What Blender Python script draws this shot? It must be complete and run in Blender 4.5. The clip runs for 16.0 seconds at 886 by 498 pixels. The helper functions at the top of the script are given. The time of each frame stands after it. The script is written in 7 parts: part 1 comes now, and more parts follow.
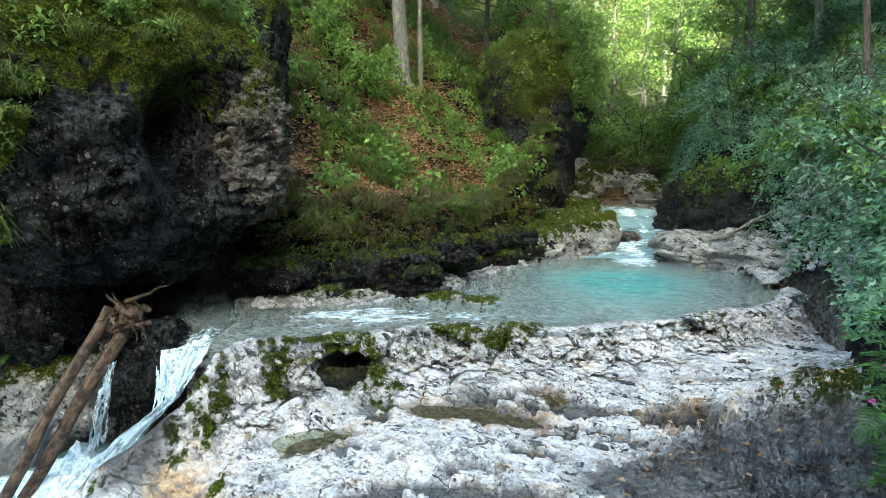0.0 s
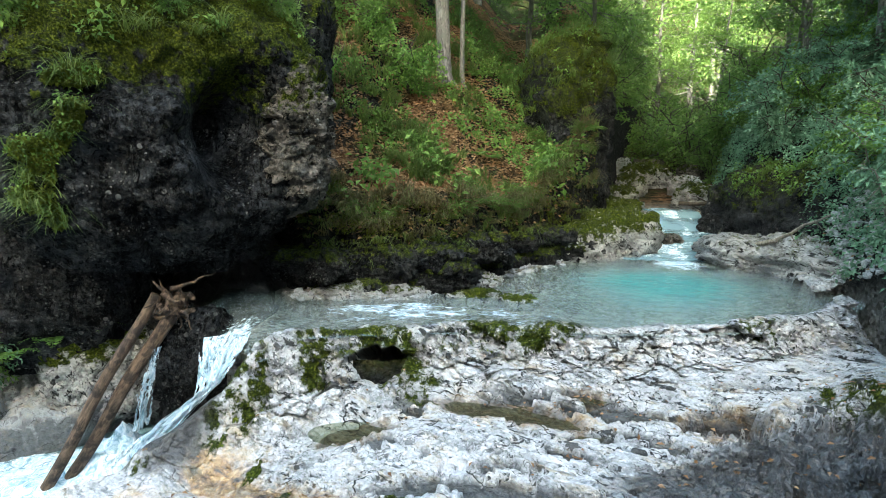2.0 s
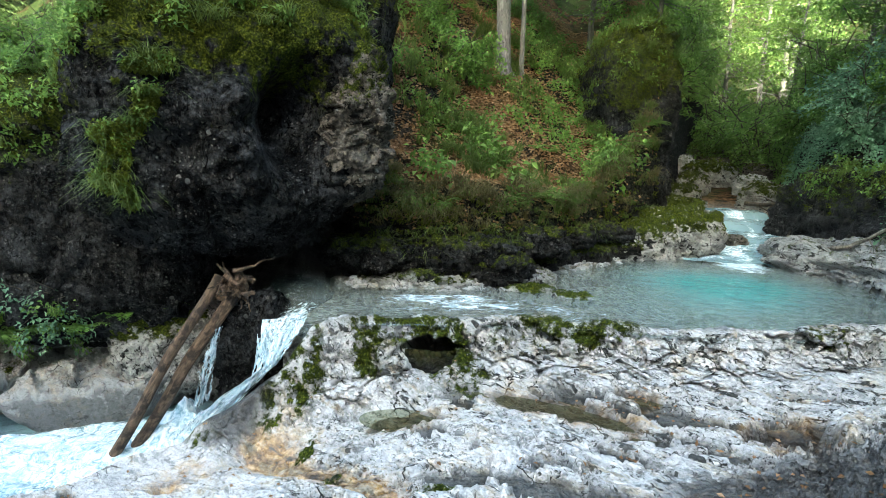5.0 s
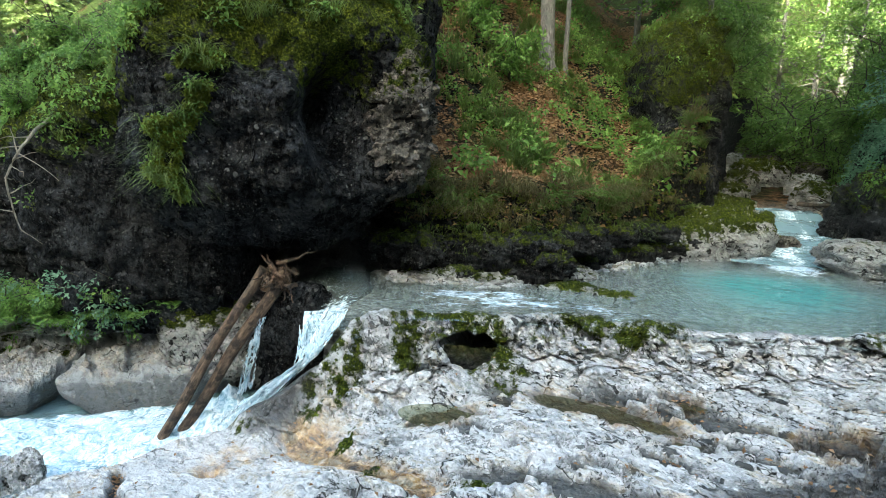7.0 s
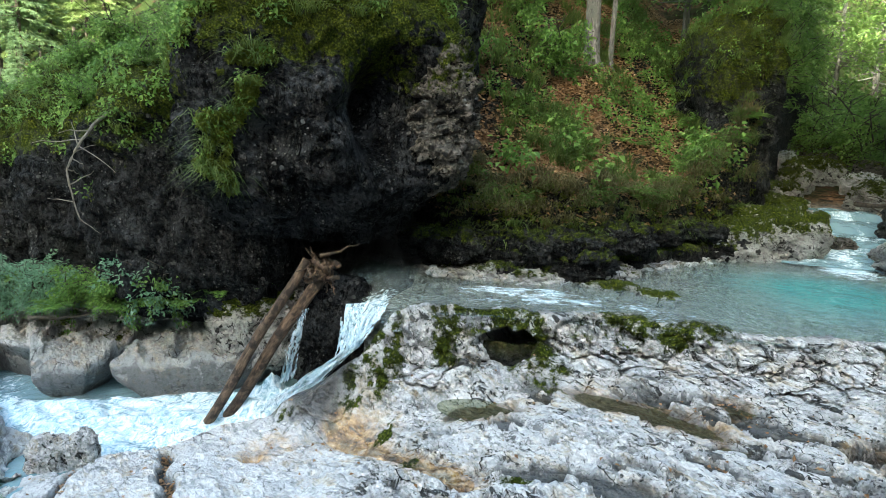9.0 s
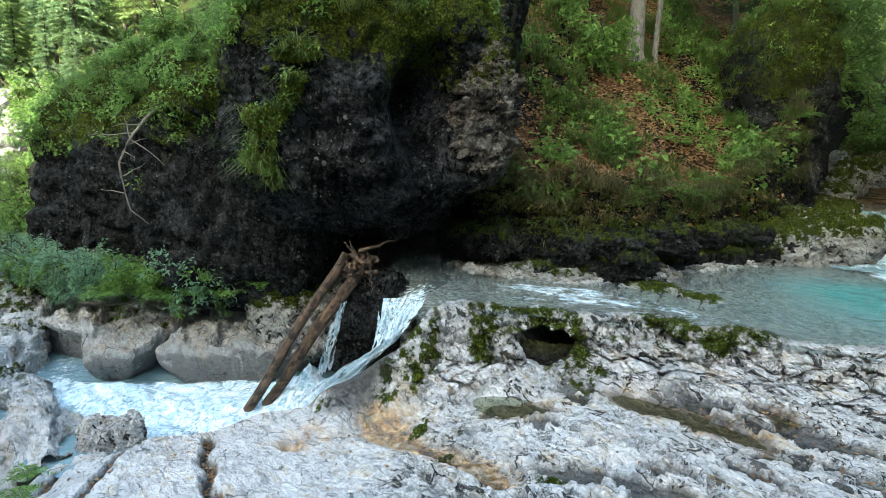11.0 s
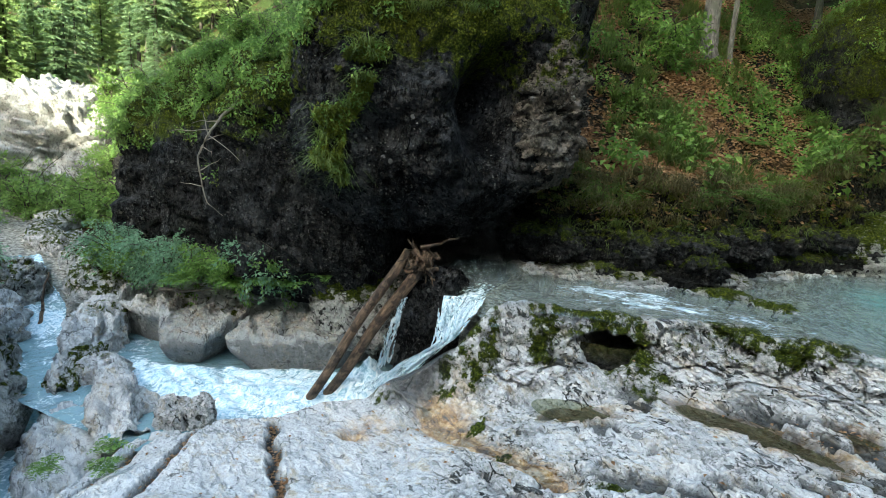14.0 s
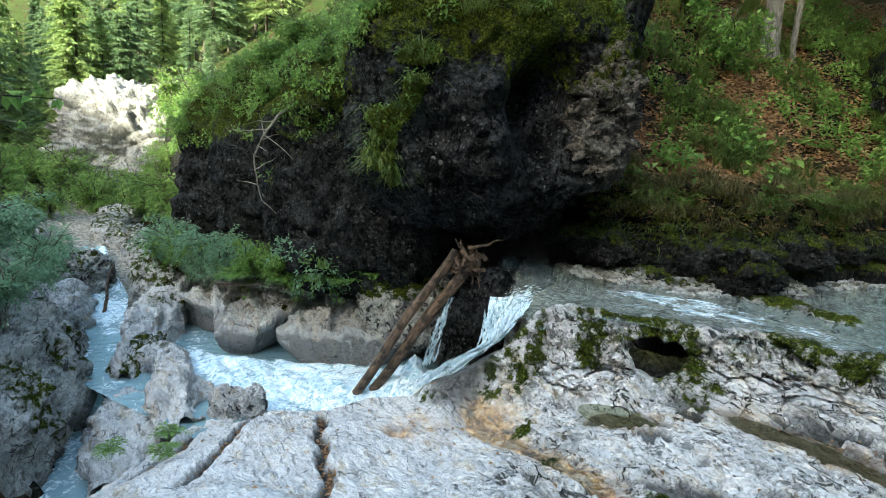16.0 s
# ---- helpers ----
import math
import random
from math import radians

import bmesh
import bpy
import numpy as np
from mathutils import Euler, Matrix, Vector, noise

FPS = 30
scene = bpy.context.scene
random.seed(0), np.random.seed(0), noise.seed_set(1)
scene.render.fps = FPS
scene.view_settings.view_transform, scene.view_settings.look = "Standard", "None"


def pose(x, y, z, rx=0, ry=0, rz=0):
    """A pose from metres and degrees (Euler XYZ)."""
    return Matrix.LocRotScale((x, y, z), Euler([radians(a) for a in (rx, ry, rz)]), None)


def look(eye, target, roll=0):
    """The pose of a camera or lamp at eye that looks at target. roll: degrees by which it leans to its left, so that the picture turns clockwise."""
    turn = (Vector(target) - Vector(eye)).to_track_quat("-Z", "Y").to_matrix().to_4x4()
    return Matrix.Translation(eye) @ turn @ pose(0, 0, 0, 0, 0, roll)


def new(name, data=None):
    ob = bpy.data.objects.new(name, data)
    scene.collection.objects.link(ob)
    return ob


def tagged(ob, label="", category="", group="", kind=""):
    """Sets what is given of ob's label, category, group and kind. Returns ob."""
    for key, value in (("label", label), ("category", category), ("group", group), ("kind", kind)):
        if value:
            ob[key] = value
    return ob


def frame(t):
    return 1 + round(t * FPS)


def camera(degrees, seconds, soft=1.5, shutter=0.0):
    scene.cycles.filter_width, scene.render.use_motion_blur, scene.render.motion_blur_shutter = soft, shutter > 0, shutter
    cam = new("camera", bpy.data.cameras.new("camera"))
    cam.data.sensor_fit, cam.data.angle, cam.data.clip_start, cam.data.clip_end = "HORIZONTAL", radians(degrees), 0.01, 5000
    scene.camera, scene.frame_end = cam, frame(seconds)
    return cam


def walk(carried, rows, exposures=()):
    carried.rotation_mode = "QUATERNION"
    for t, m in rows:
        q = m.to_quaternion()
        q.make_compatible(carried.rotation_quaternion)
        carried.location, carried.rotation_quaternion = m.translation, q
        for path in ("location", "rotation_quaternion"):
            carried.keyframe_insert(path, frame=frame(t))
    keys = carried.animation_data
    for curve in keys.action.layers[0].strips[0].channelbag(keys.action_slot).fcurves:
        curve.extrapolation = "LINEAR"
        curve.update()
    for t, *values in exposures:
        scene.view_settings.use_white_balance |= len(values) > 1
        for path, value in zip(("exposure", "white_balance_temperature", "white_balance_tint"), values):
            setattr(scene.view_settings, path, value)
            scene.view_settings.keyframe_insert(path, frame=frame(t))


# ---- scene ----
cam = camera(76.2, 16.0, soft=0.7)
# seconds, x, y, z, yaw, pitch, roll
PATH = [
    (0, 0.000, 0.000, 2.100, 1.67, -8.21, -0.31),
    (0.5, -0.009, 0.006, 2.093, 2.51, -8.15, -0.03),
    (1, -0.018, 0.012, 2.086, 3.41, -8.16, 0.17),
    (1.5, -0.028, 0.017, 2.079, 4.37, -8.27, 0.47),
    (2, -0.038, 0.021, 2.073, 5.32, -8.41, 0.66),
    (2.5, -0.048, 0.025, 2.067, 6.29, -8.57, 0.86),
    (3, -0.058, 0.029, 2.062, 7.18, -8.71, 1.07),
    (3.5, -0.068, 0.031, 2.057, 8.03, -8.86, 1.28),
    (4, -0.079, 0.033, 2.052, 8.84, -8.97, 1.49),
    (6.5, -0.136, 0.033, 2.037, 13.19, -9.51, 2.27),
    (7, -0.147, 0.031, 2.035, 14.25, -9.67, 2.32),
    (7.5, -0.159, 0.028, 2.034, 15.24, -9.87, 2.32),
    (8, -0.171, 0.024, 2.034, 16.22, -10.03, 2.35),
    (8.5, -0.183, 0.019, 2.034, 17.16, -10.18, 2.47),
    (9, -0.194, 0.013, 2.034, 18.06, -10.31, 2.69),
    (11.5, -0.254, -0.028, 2.047, 22.40, -11.03, 3.34),
    (12, -0.265, -0.039, 2.051, 23.28, -11.16, 3.42),
    (12.5, -0.277, -0.051, 2.056, 24.16, -11.27, 3.56),
    (13, -0.288, -0.064, 2.062, 25.14, -11.39, 3.65),
    (13.5, -0.300, -0.078, 2.069, 26.16, -11.48, 3.79),
    (14, -0.311, -0.093, 2.076, 27.18, -11.59, 3.88),
    (14.5, -0.322, -0.110, 2.084, 28.35, -11.74, 3.91),
    (15, -0.333, -0.127, 2.093, 29.43, -11.87, 4.01),
    (15.5, -0.343, -0.145, 2.102, 30.52, -11.94, 4.08),
    (16, -0.354, -0.165, 2.113, 31.58, -12.05, 4.17),
]


def heading(x, y, z, yaw, pitch, roll):
    return pose(x, y, z, 0, 0, yaw) @ pose(0, 0, 0, 90 + pitch) @ pose(0, 0, 0, 0, 0, roll)


walk(cam, [(row[0], heading(*row[1:])) for row in PATH], [(0.0, 3.63, 7000, -2.0), (8.0, 3.33, 7000, -2.0), (16.0, 3.04, 7000, -2.0)])

# ---- light ----
SUN_EL, SUN_AZ = radians(25), radians(182)
world = bpy.data.worlds.new("sky")
scene.world = world
world.use_nodes = True
wn = world.node_tree.nodes
sky = wn.new("ShaderNodeTexSky")
sky.sky_type = "NISHITA"
sky.sun_disc = False
sky.sun_elevation, sky.sun_rotation = SUN_EL, SUN_AZ
sky.air_density, sky.dust_density, sky.ozone_density = 1.0, 2.5, 1.0
wn["Background"].inputs["Strength"].default_value = 0.15
world.node_tree.links.new(sky.outputs[0], wn["Background"].inputs["Color"])
sun_data = bpy.data.lights.new("sun", "SUN")
sun_data.energy, sun_data.angle, sun_data.color = 2.8, radians(0.6), (1.0, 0.95, 0.86)
sun = new("sun", sun_data)
sun_dir = Vector((math.sin(SUN_AZ) * math.cos(SUN_EL), math.cos(SUN_AZ) * math.cos(SUN_EL), math.sin(SUN_EL)))
sun.matrix_world = look(sun_dir * 60, (0, 0, 0))

# ---- numeric helpers ----
def smooth(e0, e1, v):
    u = np.clip((np.asarray(v, float) - e0) / (e1 - e0), 0, 1)
    return u * u * (3 - 2 * u)


def lattice(i, j, k, seed):
    n = (i.astype(np.int64) * 374761393 + j.astype(np.int64) * 668265263 + k.astype(np.int64) * 1274126177 + seed * 97531) & 0xFFFFFFFF
    n = ((n ^ (n >> 13)) * 1274126177) & 0xFFFFFFFF
    n = ((n ^ (n >> 16)) * 2246822519) & 0xFFFFFFFF
    return ((n ^ (n >> 15)) & 0xFFFFFF) / float(0xFFFFFF)


def lattice3(i, j, k, seed):
    """Three random numbers of one lattice point."""
    n = (i.astype(np.int64) * 374761393 + j.astype(np.int64) * 668265263 + k.astype(np.int64) * 1274126177 + seed * 97531) & 0xFFFFFFFF
    n = ((n ^ (n >> 13)) * 1274126177) & 0xFFFFFFFF
    n = ((n ^ (n >> 16)) * 2246822519) & 0xFFFFFFFF
    n = n ^ (n >> 15)
    return (n & 1023) / 1023.0, ((n >> 10) & 1023) / 1023.0, ((n >> 20) & 1023) / 1023.0


def vnoise(x, y, z=0.0, seed=0):
    """Value noise from -1 to 1."""
    x, y, z = np.broadcast_arrays(np.asarray(x, float), np.asarray(y, float), np.asarray(z, float))
    i, j, k = np.floor(x), np.floor(y), np.floor(z)
    u, v, w = x - i, y - j, z - k
    u, v, w = (a * a * a * (a * (a * 6 - 15) + 10) for a in (u, v, w))
    out = 0
    for a in (0, 1):
        for b in (0, 1):
            for c in (0, 1):
                out = out + lattice(i + a, j + b, k + c, seed) * (u if a else 1 - u) * (v if b else 1 - v) * (w if c else 1 - w)
    return out * 2 - 1


def fbm(x, y, z=0.0, octaves=4, seed=0, gain=0.5, ridged=False):
    total, amp, f, norm = 0, 1.0, 1.0, 0.0
    for o in range(octaves):
        n = vnoise(np.asarray(x) * f + 3.7 * o, np.asarray(y) * f - 1.9 * o, np.asarray(z) * f + 5.1 * o, seed + o)
        total = total + amp * ((1 - 2 * np.abs(n)) if ridged else n)
        norm, amp, f = norm + amp, amp * gain, f * 2.03
    return total / norm


def cells(x, y, z=0.0, seed=0):
    """Distance to the nearest and second nearest of scattered points, and a random number of the nearest cell."""
    x, y, z = np.broadcast_arrays(np.asarray(x, float), np.asarray(y, float), np.asarray(z, float))
    i, j, k = np.floor(x), np.floor(y), np.floor(z)
    d1, d2, tone = np.full(x.shape, 9.0), np.full(x.shape, 9.0), np.zeros(x.shape)
    for a in (-1, 0, 1):
        for b in (-1, 0, 1):
            for c in (-1, 0, 1):
                px = i + a + lattice(i + a, j + b, k + c, seed)
                py = j + b + lattice(i + a, j + b, k + c, seed + 7)
                pz = k + c + lattice(i + a, j + b, k + c, seed + 13)
                d = np.sqrt((px - x) ** 2 + (py - y) ** 2 + (pz - z) ** 2)
                near = d < d1
                d2 = np.where(near, d1, np.minimum(d2, d))
                tone = np.where(near, lattice(i + a, j + b, k + c, seed + 29), tone)
                d1 = np.where(near, d, d1)
    return d1, d2, tone


def facets(x, y, z=0.0, seed=0):
    """Broken rock: a tilted plane in every cell, and the distance to the cell's edge."""
    x, y, z = np.broadcast_arrays(np.asarray(x, float), np.asarray(y, float), np.asarray(z, float))
    i, j, k = np.floor(x), np.floor(y), np.floor(z)
    d1, d2, out = np.full(x.shape, 9.0), np.full(x.shape, 9.0), np.zeros(x.shape)
    for a in (-1, 0, 1):
        for b in (-1, 0, 1):
            for c in (-1, 0, 1):
                hx, hy, hz = lattice3(i + a, j + b, k + c, seed)
                ox, oy, oz = x - (i + a + hx), y - (j + b + hy), z - (k + c + hz)
                d = np.sqrt(ox * ox + oy * oy + oz * oz)
                tx, ty, tz = lattice3(i + a, j + b, k + c, seed + 19)
                plane = ox * (tx - 0.5) * 2 + oy * (ty - 0.5) * 2 + oz * (tz - 0.5) * 2 + (hx + ty - 1.0) * 0.7
                near = d < d1
                d2 = np.where(near, d1, np.minimum(d2, d))
                out = np.where(near, plane, out)
                d1 = np.where(near, d, d1)
    return out, d2 - d1


def bump(x, y, cx, cy, rx, ry, turn=0.0):
    """1 at the centre, falling to 0 at the rim of an ellipse."""
    c, s = math.cos(radians(turn)), math.sin(radians(turn))
    u, v = ((x - cx) * c + (y - cy) * s) / rx, (-(x - cx) * s + (y - cy) * c) / ry
    return 1 - smooth(0, 1, np.sqrt(u * u + v * v))


def from_line(x, y, ax, ay, bx, by):
    """Distance to the line from a to b, and how far along it (0 to 1)."""
    dx, dy = bx - ax, by - ay
    u = np.clip(((x - ax) * dx + (y - ay) * dy) / (dx * dx + dy * dy), 0, 1)
    return np.hypot(x - ax - u * dx, y - ay - u * dy), u


# ---- mesh helpers ----
def mesh_of(name, verts, faces, mat, masks=None, flat=False):
    """A mesh from arrays: verts (n, 3), faces (m, 3 or 4)."""
    me = bpy.data.meshes.new(name)
    verts, faces = np.asarray(verts, np.float32), np.asarray(faces, np.int32)
    m, k = faces.shape
    me.vertices.add(len(verts)), me.loops.add(m * k), me.polygons.add(m)
    me.vertices.foreach_set("co", verts.ravel())
    me.loops.foreach_set("vertex_index", faces.ravel())
    me.polygons.foreach_set("loop_start", np.arange(0, m * k, k, dtype=np.int32))
    me.polygons.foreach_set("use_smooth", np.full(m, not flat))
    for key, values in (masks or {}).items():
        layer = me.attributes.new(key, "FLOAT", "POINT")
        layer.data.foreach_set("value", np.asarray(values, np.float32).ravel())
    me.materials.append(mat)
    me.update(calc_edges=True)
    me.validate()
    return me


def grid_faces(nu, nv, closed=False):
    """Quads of a grid of nu rows and nv columns; closed: the columns wrap round."""
    r, c = np.meshgrid(np.arange(nu - 1), np.arange(nv if closed else nv - 1), indexing="ij")
    d = (c + 1) % nv
    return np.stack([r * nv + c, r * nv + d, (r + 1) * nv + d, (r + 1) * nv + c], -1).reshape(-1, 4)


def part(name, me, parent, label=""):
    ob = new(name, me)
    ob.parent = parent
    return tagged(ob, label)


def thing(name, label, category, at=(0, 0, 0), group="", kind="", me=None):
    ob = new(name, me)
    ob.matrix_basis = pose(*at)
    return tagged(ob, label, category, group, kind)


def tube(points, radii, sides=8, rough=0.0, seed=0):
    """Verts and quads of a tapered tube along points."""
    points, radii = np.asarray(points, float), np.asarray(radii, float)
    along = np.gradient(points, axis=0)
    along /= np.linalg.norm(along, axis=1, keepdims=True) + 1e-9
    ref = np.where(np.abs(along[:, 2:]) > 0.9, [[1.0, 0, 0]], [[0, 0, 1.0]])
    a = np.cross(along, ref)
    a /= np.linalg.norm(a, axis=1, keepdims=True)
    b = np.cross(along, a)
    th = np.linspace(0, 2 * np.pi, sides, endpoint=False)
    ring = a[:, None] * np.cos(th)[None, :, None] + b[:, None] * np.sin(th)[None, :, None]
    r = radii[:, None] * np.ones(sides)
    if rough:
        r = r * (1 + rough * fbm(np.cos(th)[None] * 1.3 + seed, np.sin(th)[None] * 1.3, np.arange(len(points))[:, None] * 0.35, 3, seed))
    v = points[:, None] + ring * r[..., None]
    n = len(points)
    f = grid_faces(n, sides, True)
    v = np.concatenate([v.reshape(-1, 3), points[:1], points[-1:]])
    q = np.arange(sides)
    caps = [np.stack([(q + 1) % sides, q, np.full(sides, n * sides), np.full(sides, n * sides)], -1),
            np.stack([q + (n - 1) * sides, (q + 1) % sides + (n - 1) * sides, np.full(sides, n * sides + 1), np.full(sides, n * sides + 1)], -1)]
    return v, f, caps


def tubes_mesh(name, list_of, mat):
    """One mesh of many tubes: (points, radii, sides)."""
    vs, fs, base = [], [], 0
    for pts, rad, sides in list_of:
        v, f, _ = tube(pts, rad, sides, 0.12, base % 91)
        vs.append(v[:-2]), fs.append(f + base)
        base += len(v) - 2
    return mesh_of(name, np.concatenate(vs), np.concatenate(fs), mat)


def leaf_cloud(at, along, out, length, width, fold=0.25):
    """Folded leaves: base at, pointing along, faces towards out. Returns verts and triangles, two for a leaf."""
    n = len(at)
    along = along / (np.linalg.norm(along, axis=1, keepdims=True) + 1e-9)
    side = np.cross(along, out)
    side /= np.linalg.norm(side, axis=1, keepdims=True) + 1e-9
    up = np.cross(side, along)
    length, width = np.broadcast_to(length, n)[:, None], np.broadcast_to(width, n)[:, None]
    mid = at + along * length * 0.45
    v = np.stack([at, mid + side * width / 2 + up * fold * width, at + along * length - up * length * 0.12, mid - side * width / 2 + up * fold * width], 1)
    k = np.arange(n)[:, None] * 4
    t = np.concatenate([k + [0, 1, 2], k + [0, 2, 3]])
    return v.reshape(-1, 3), t


def blades(at, lean, length, width, rng, bend=0.6):
    """Grass blades of three joints that arch over."""
    n = len(at)
    length = np.broadcast_to(length, n)[:, None]
    lean = lean / (np.linalg.norm(lean[:, :2], axis=1, keepdims=True) + 1e-9)
    flat = np.stack([lean[:, 0], lean[:, 1], np.zeros(n)], 1)
    side = np.stack([-lean[:, 1], lean[:, 0], np.zeros(n)], 1) * np.broadcast_to(width, n)[:, None] / 2
    b = (bend * (0.5 + rng.random(n)))[:, None]
    rows = []
    for s, w in ((0, 1.0), (0.4, 0.9), (0.75, 0.6)):
        c = at + flat * length * (0.25 * s + b * s * s) + np.array([0, 0, 1.0]) * length * (s - 0.55 * b * s * s * s * 1.4)
        rows += [c - side * w, c + side * w]
    s = 1.0
    rows.append(at + flat * length * (0.25 * s + b * s * s) + np.array([0, 0, 1.0]) * length * (s - 0.77 * b))
    v = np.stack(rows, 1)
    k = np.arange(n)[:, None] * 7
    t = np.concatenate([k + [0, 1, 3], k + [0, 3, 2], k + [2, 3, 5], k + [2, 5, 4], k + [4, 5, 6]])
    return v.reshape(-1, 3), t


# ---- materials ----
class Nodes:
    """A short way to write node trees."""

    def __init__(self, name):
        self.mat = bpy.data.materials.new(name)
        self.mat.use_nodes = True
        self.tree = self.mat.node_tree
        self.tree.nodes.clear()
        self.out = self.node("ShaderNodeOutputMaterial")
        self.pos = self.node("ShaderNodeNewGeometry").outputs["Position"]
        self.turn = 0.0

    def node(self, kind, **inputs):
        n = self.tree.nodes.new(kind)
        for key, value in inputs.items():
            self.put(n.inputs[key.replace("_", " ")], value)
        return n

    def put(self, socket, value):
        if isinstance(value, bpy.types.NodeSocket):
            self.tree.links.new(value, socket)
        elif hasattr(socket.default_value, "__len__") and not isinstance(value, (tuple, list)):
            socket.default_value = [value] * len(socket.default_value)
        else:
            socket.default_value = (*value, 1.0) if isinstance(value, (tuple, list)) and len(value) == 3 and len(socket.default_value) == 4 else value

    def noise(self, scale, detail=4.0, rough=0.55, stretch=None, warp=0.0):
        v = self.pos
        if stretch:
            m = self.node("ShaderNodeMapping")
            m.vector_type = "TEXTURE"
            self.put(m.inputs["Vector"], v), self.put(m.inputs["Scale"], tuple(1 / k for k in stretch))
            self.put(m.inputs["Rotation"], (0.0, 0.0, self.turn))
            v = m.outputs[0]
        return self.node("ShaderNodeTexNoise", Vector=v, Scale=scale, Detail=detail, Roughness=rough, Distortion=warp).outputs["Fac"]

    def voronoi(self, scale, feature="F1", stretch=None):
        v = self.pos
        if stretch:
            m = self.node("ShaderNodeMapping")
            self.put(m.inputs["Vector"], v), self.put(m.inputs["Scale"], stretch)
            v = m.outputs[0]
        n = self.tree.nodes.new("ShaderNodeTexVoronoi")
        n.feature = feature
        self.put(n.inputs["Vector"], v), self.put(n.inputs["Scale"], scale)
        return n

    def shards(self, scale, stretch, feature="F1", warp=0.12):
        """Voronoi cells on a wavering, turned and stretched place."""
        shake = self.node("ShaderNodeTexNoise", Vector=self.pos, Scale=3.0, Detail=5.0, Roughness=0.6).outputs["Color"]
        add = self.tree.nodes.new("ShaderNodeVectorMath")
        add.operation = "MULTIPLY_ADD"
        self.put(add.inputs[0], shake), self.put(add.inputs[1], (warp * 2,) * 3), self.put(add.inputs[2], self.pos)
        m = self.node("ShaderNodeMapping")
        m.vector_type = "TEXTURE"
        self.put(m.inputs["Vector"], add.outputs[0]), self.put(m.inputs["Scale"], tuple(1 / k for k in stretch))
        self.put(m.inputs["Rotation"], (0.0, 0.0, self.turn))
        n = self.tree.nodes.new("ShaderNodeTexVoronoi")
        n.feature = feature
        self.put(n.inputs["Vector"], m.outputs[0]), self.put(n.inputs["Scale"], scale)
        return n.outputs["Distance"]

    def range(self, value, a, b, c=0.0, d=1.0):
        n = self.node("ShaderNodeMapRange", Value=value)
        for k, x in zip(("From Min", "From Max", "To Min", "To Max"), (a, b, c, d)):
            n.inputs[k].default_value = x
        return n.outputs[0]

    def math(self, op, a, b=0.0):
        n = self.tree.nodes.new("ShaderNodeMath")
        n.operation = op
        self.put(n.inputs[0], a), self.put(n.inputs[1], b)
        return n.outputs[0]

    def mix(self, fac, a, b, blend="MIX"):
        n = self.tree.nodes.new("ShaderNodeMix")
        n.data_type, n.blend_type = "RGBA", blend
        self.put(n.inputs[0], fac), self.put(n.inputs[6], a), self.put(n.inputs[7], b)
        return n.outputs[2]

    def ramp(self, fac, *stops):
        n = self.node("ShaderNodeValToRGB", Fac=fac)
        e = n.color_ramp.elements
        while len(e) < len(stops):
            e.new(0.5)
        for k, (at, col) in enumerate(stops):
            e[k].position, e[k].color = at, (*col, 1.0)
        return n.outputs[0]

    def mask(self, key):
        n = self.tree.nodes.new("ShaderNodeAttribute")
        n.attribute_name = key
        return n.outputs["Fac"]

    def steep(self):
        """The upward share of the surface's direction."""
        n = self.node("ShaderNodeSeparateXYZ", Vector=self.tree.nodes["Geometry"].outputs["Normal"])
        return n.outputs["Z"]

    def relief(self, height, strength, distance, under=None):
        n = self.node("ShaderNodeBump", Height=height, Strength=strength, Distance=distance)
        if under is not None:
            self.put(n.inputs["Normal"], under)
        return n.outputs[0]

    def surface(self, colour, rough=0.8, normal=None, **more):
        n = self.node("ShaderNodeBsdfPrincipled", Base_Color=colour, Roughness=rough, **more)
        if normal is not None:
            self.put(n.inputs["Normal"], normal)
        self.tree.links.new(n.outputs[0], self.out.inputs[0])
        return n


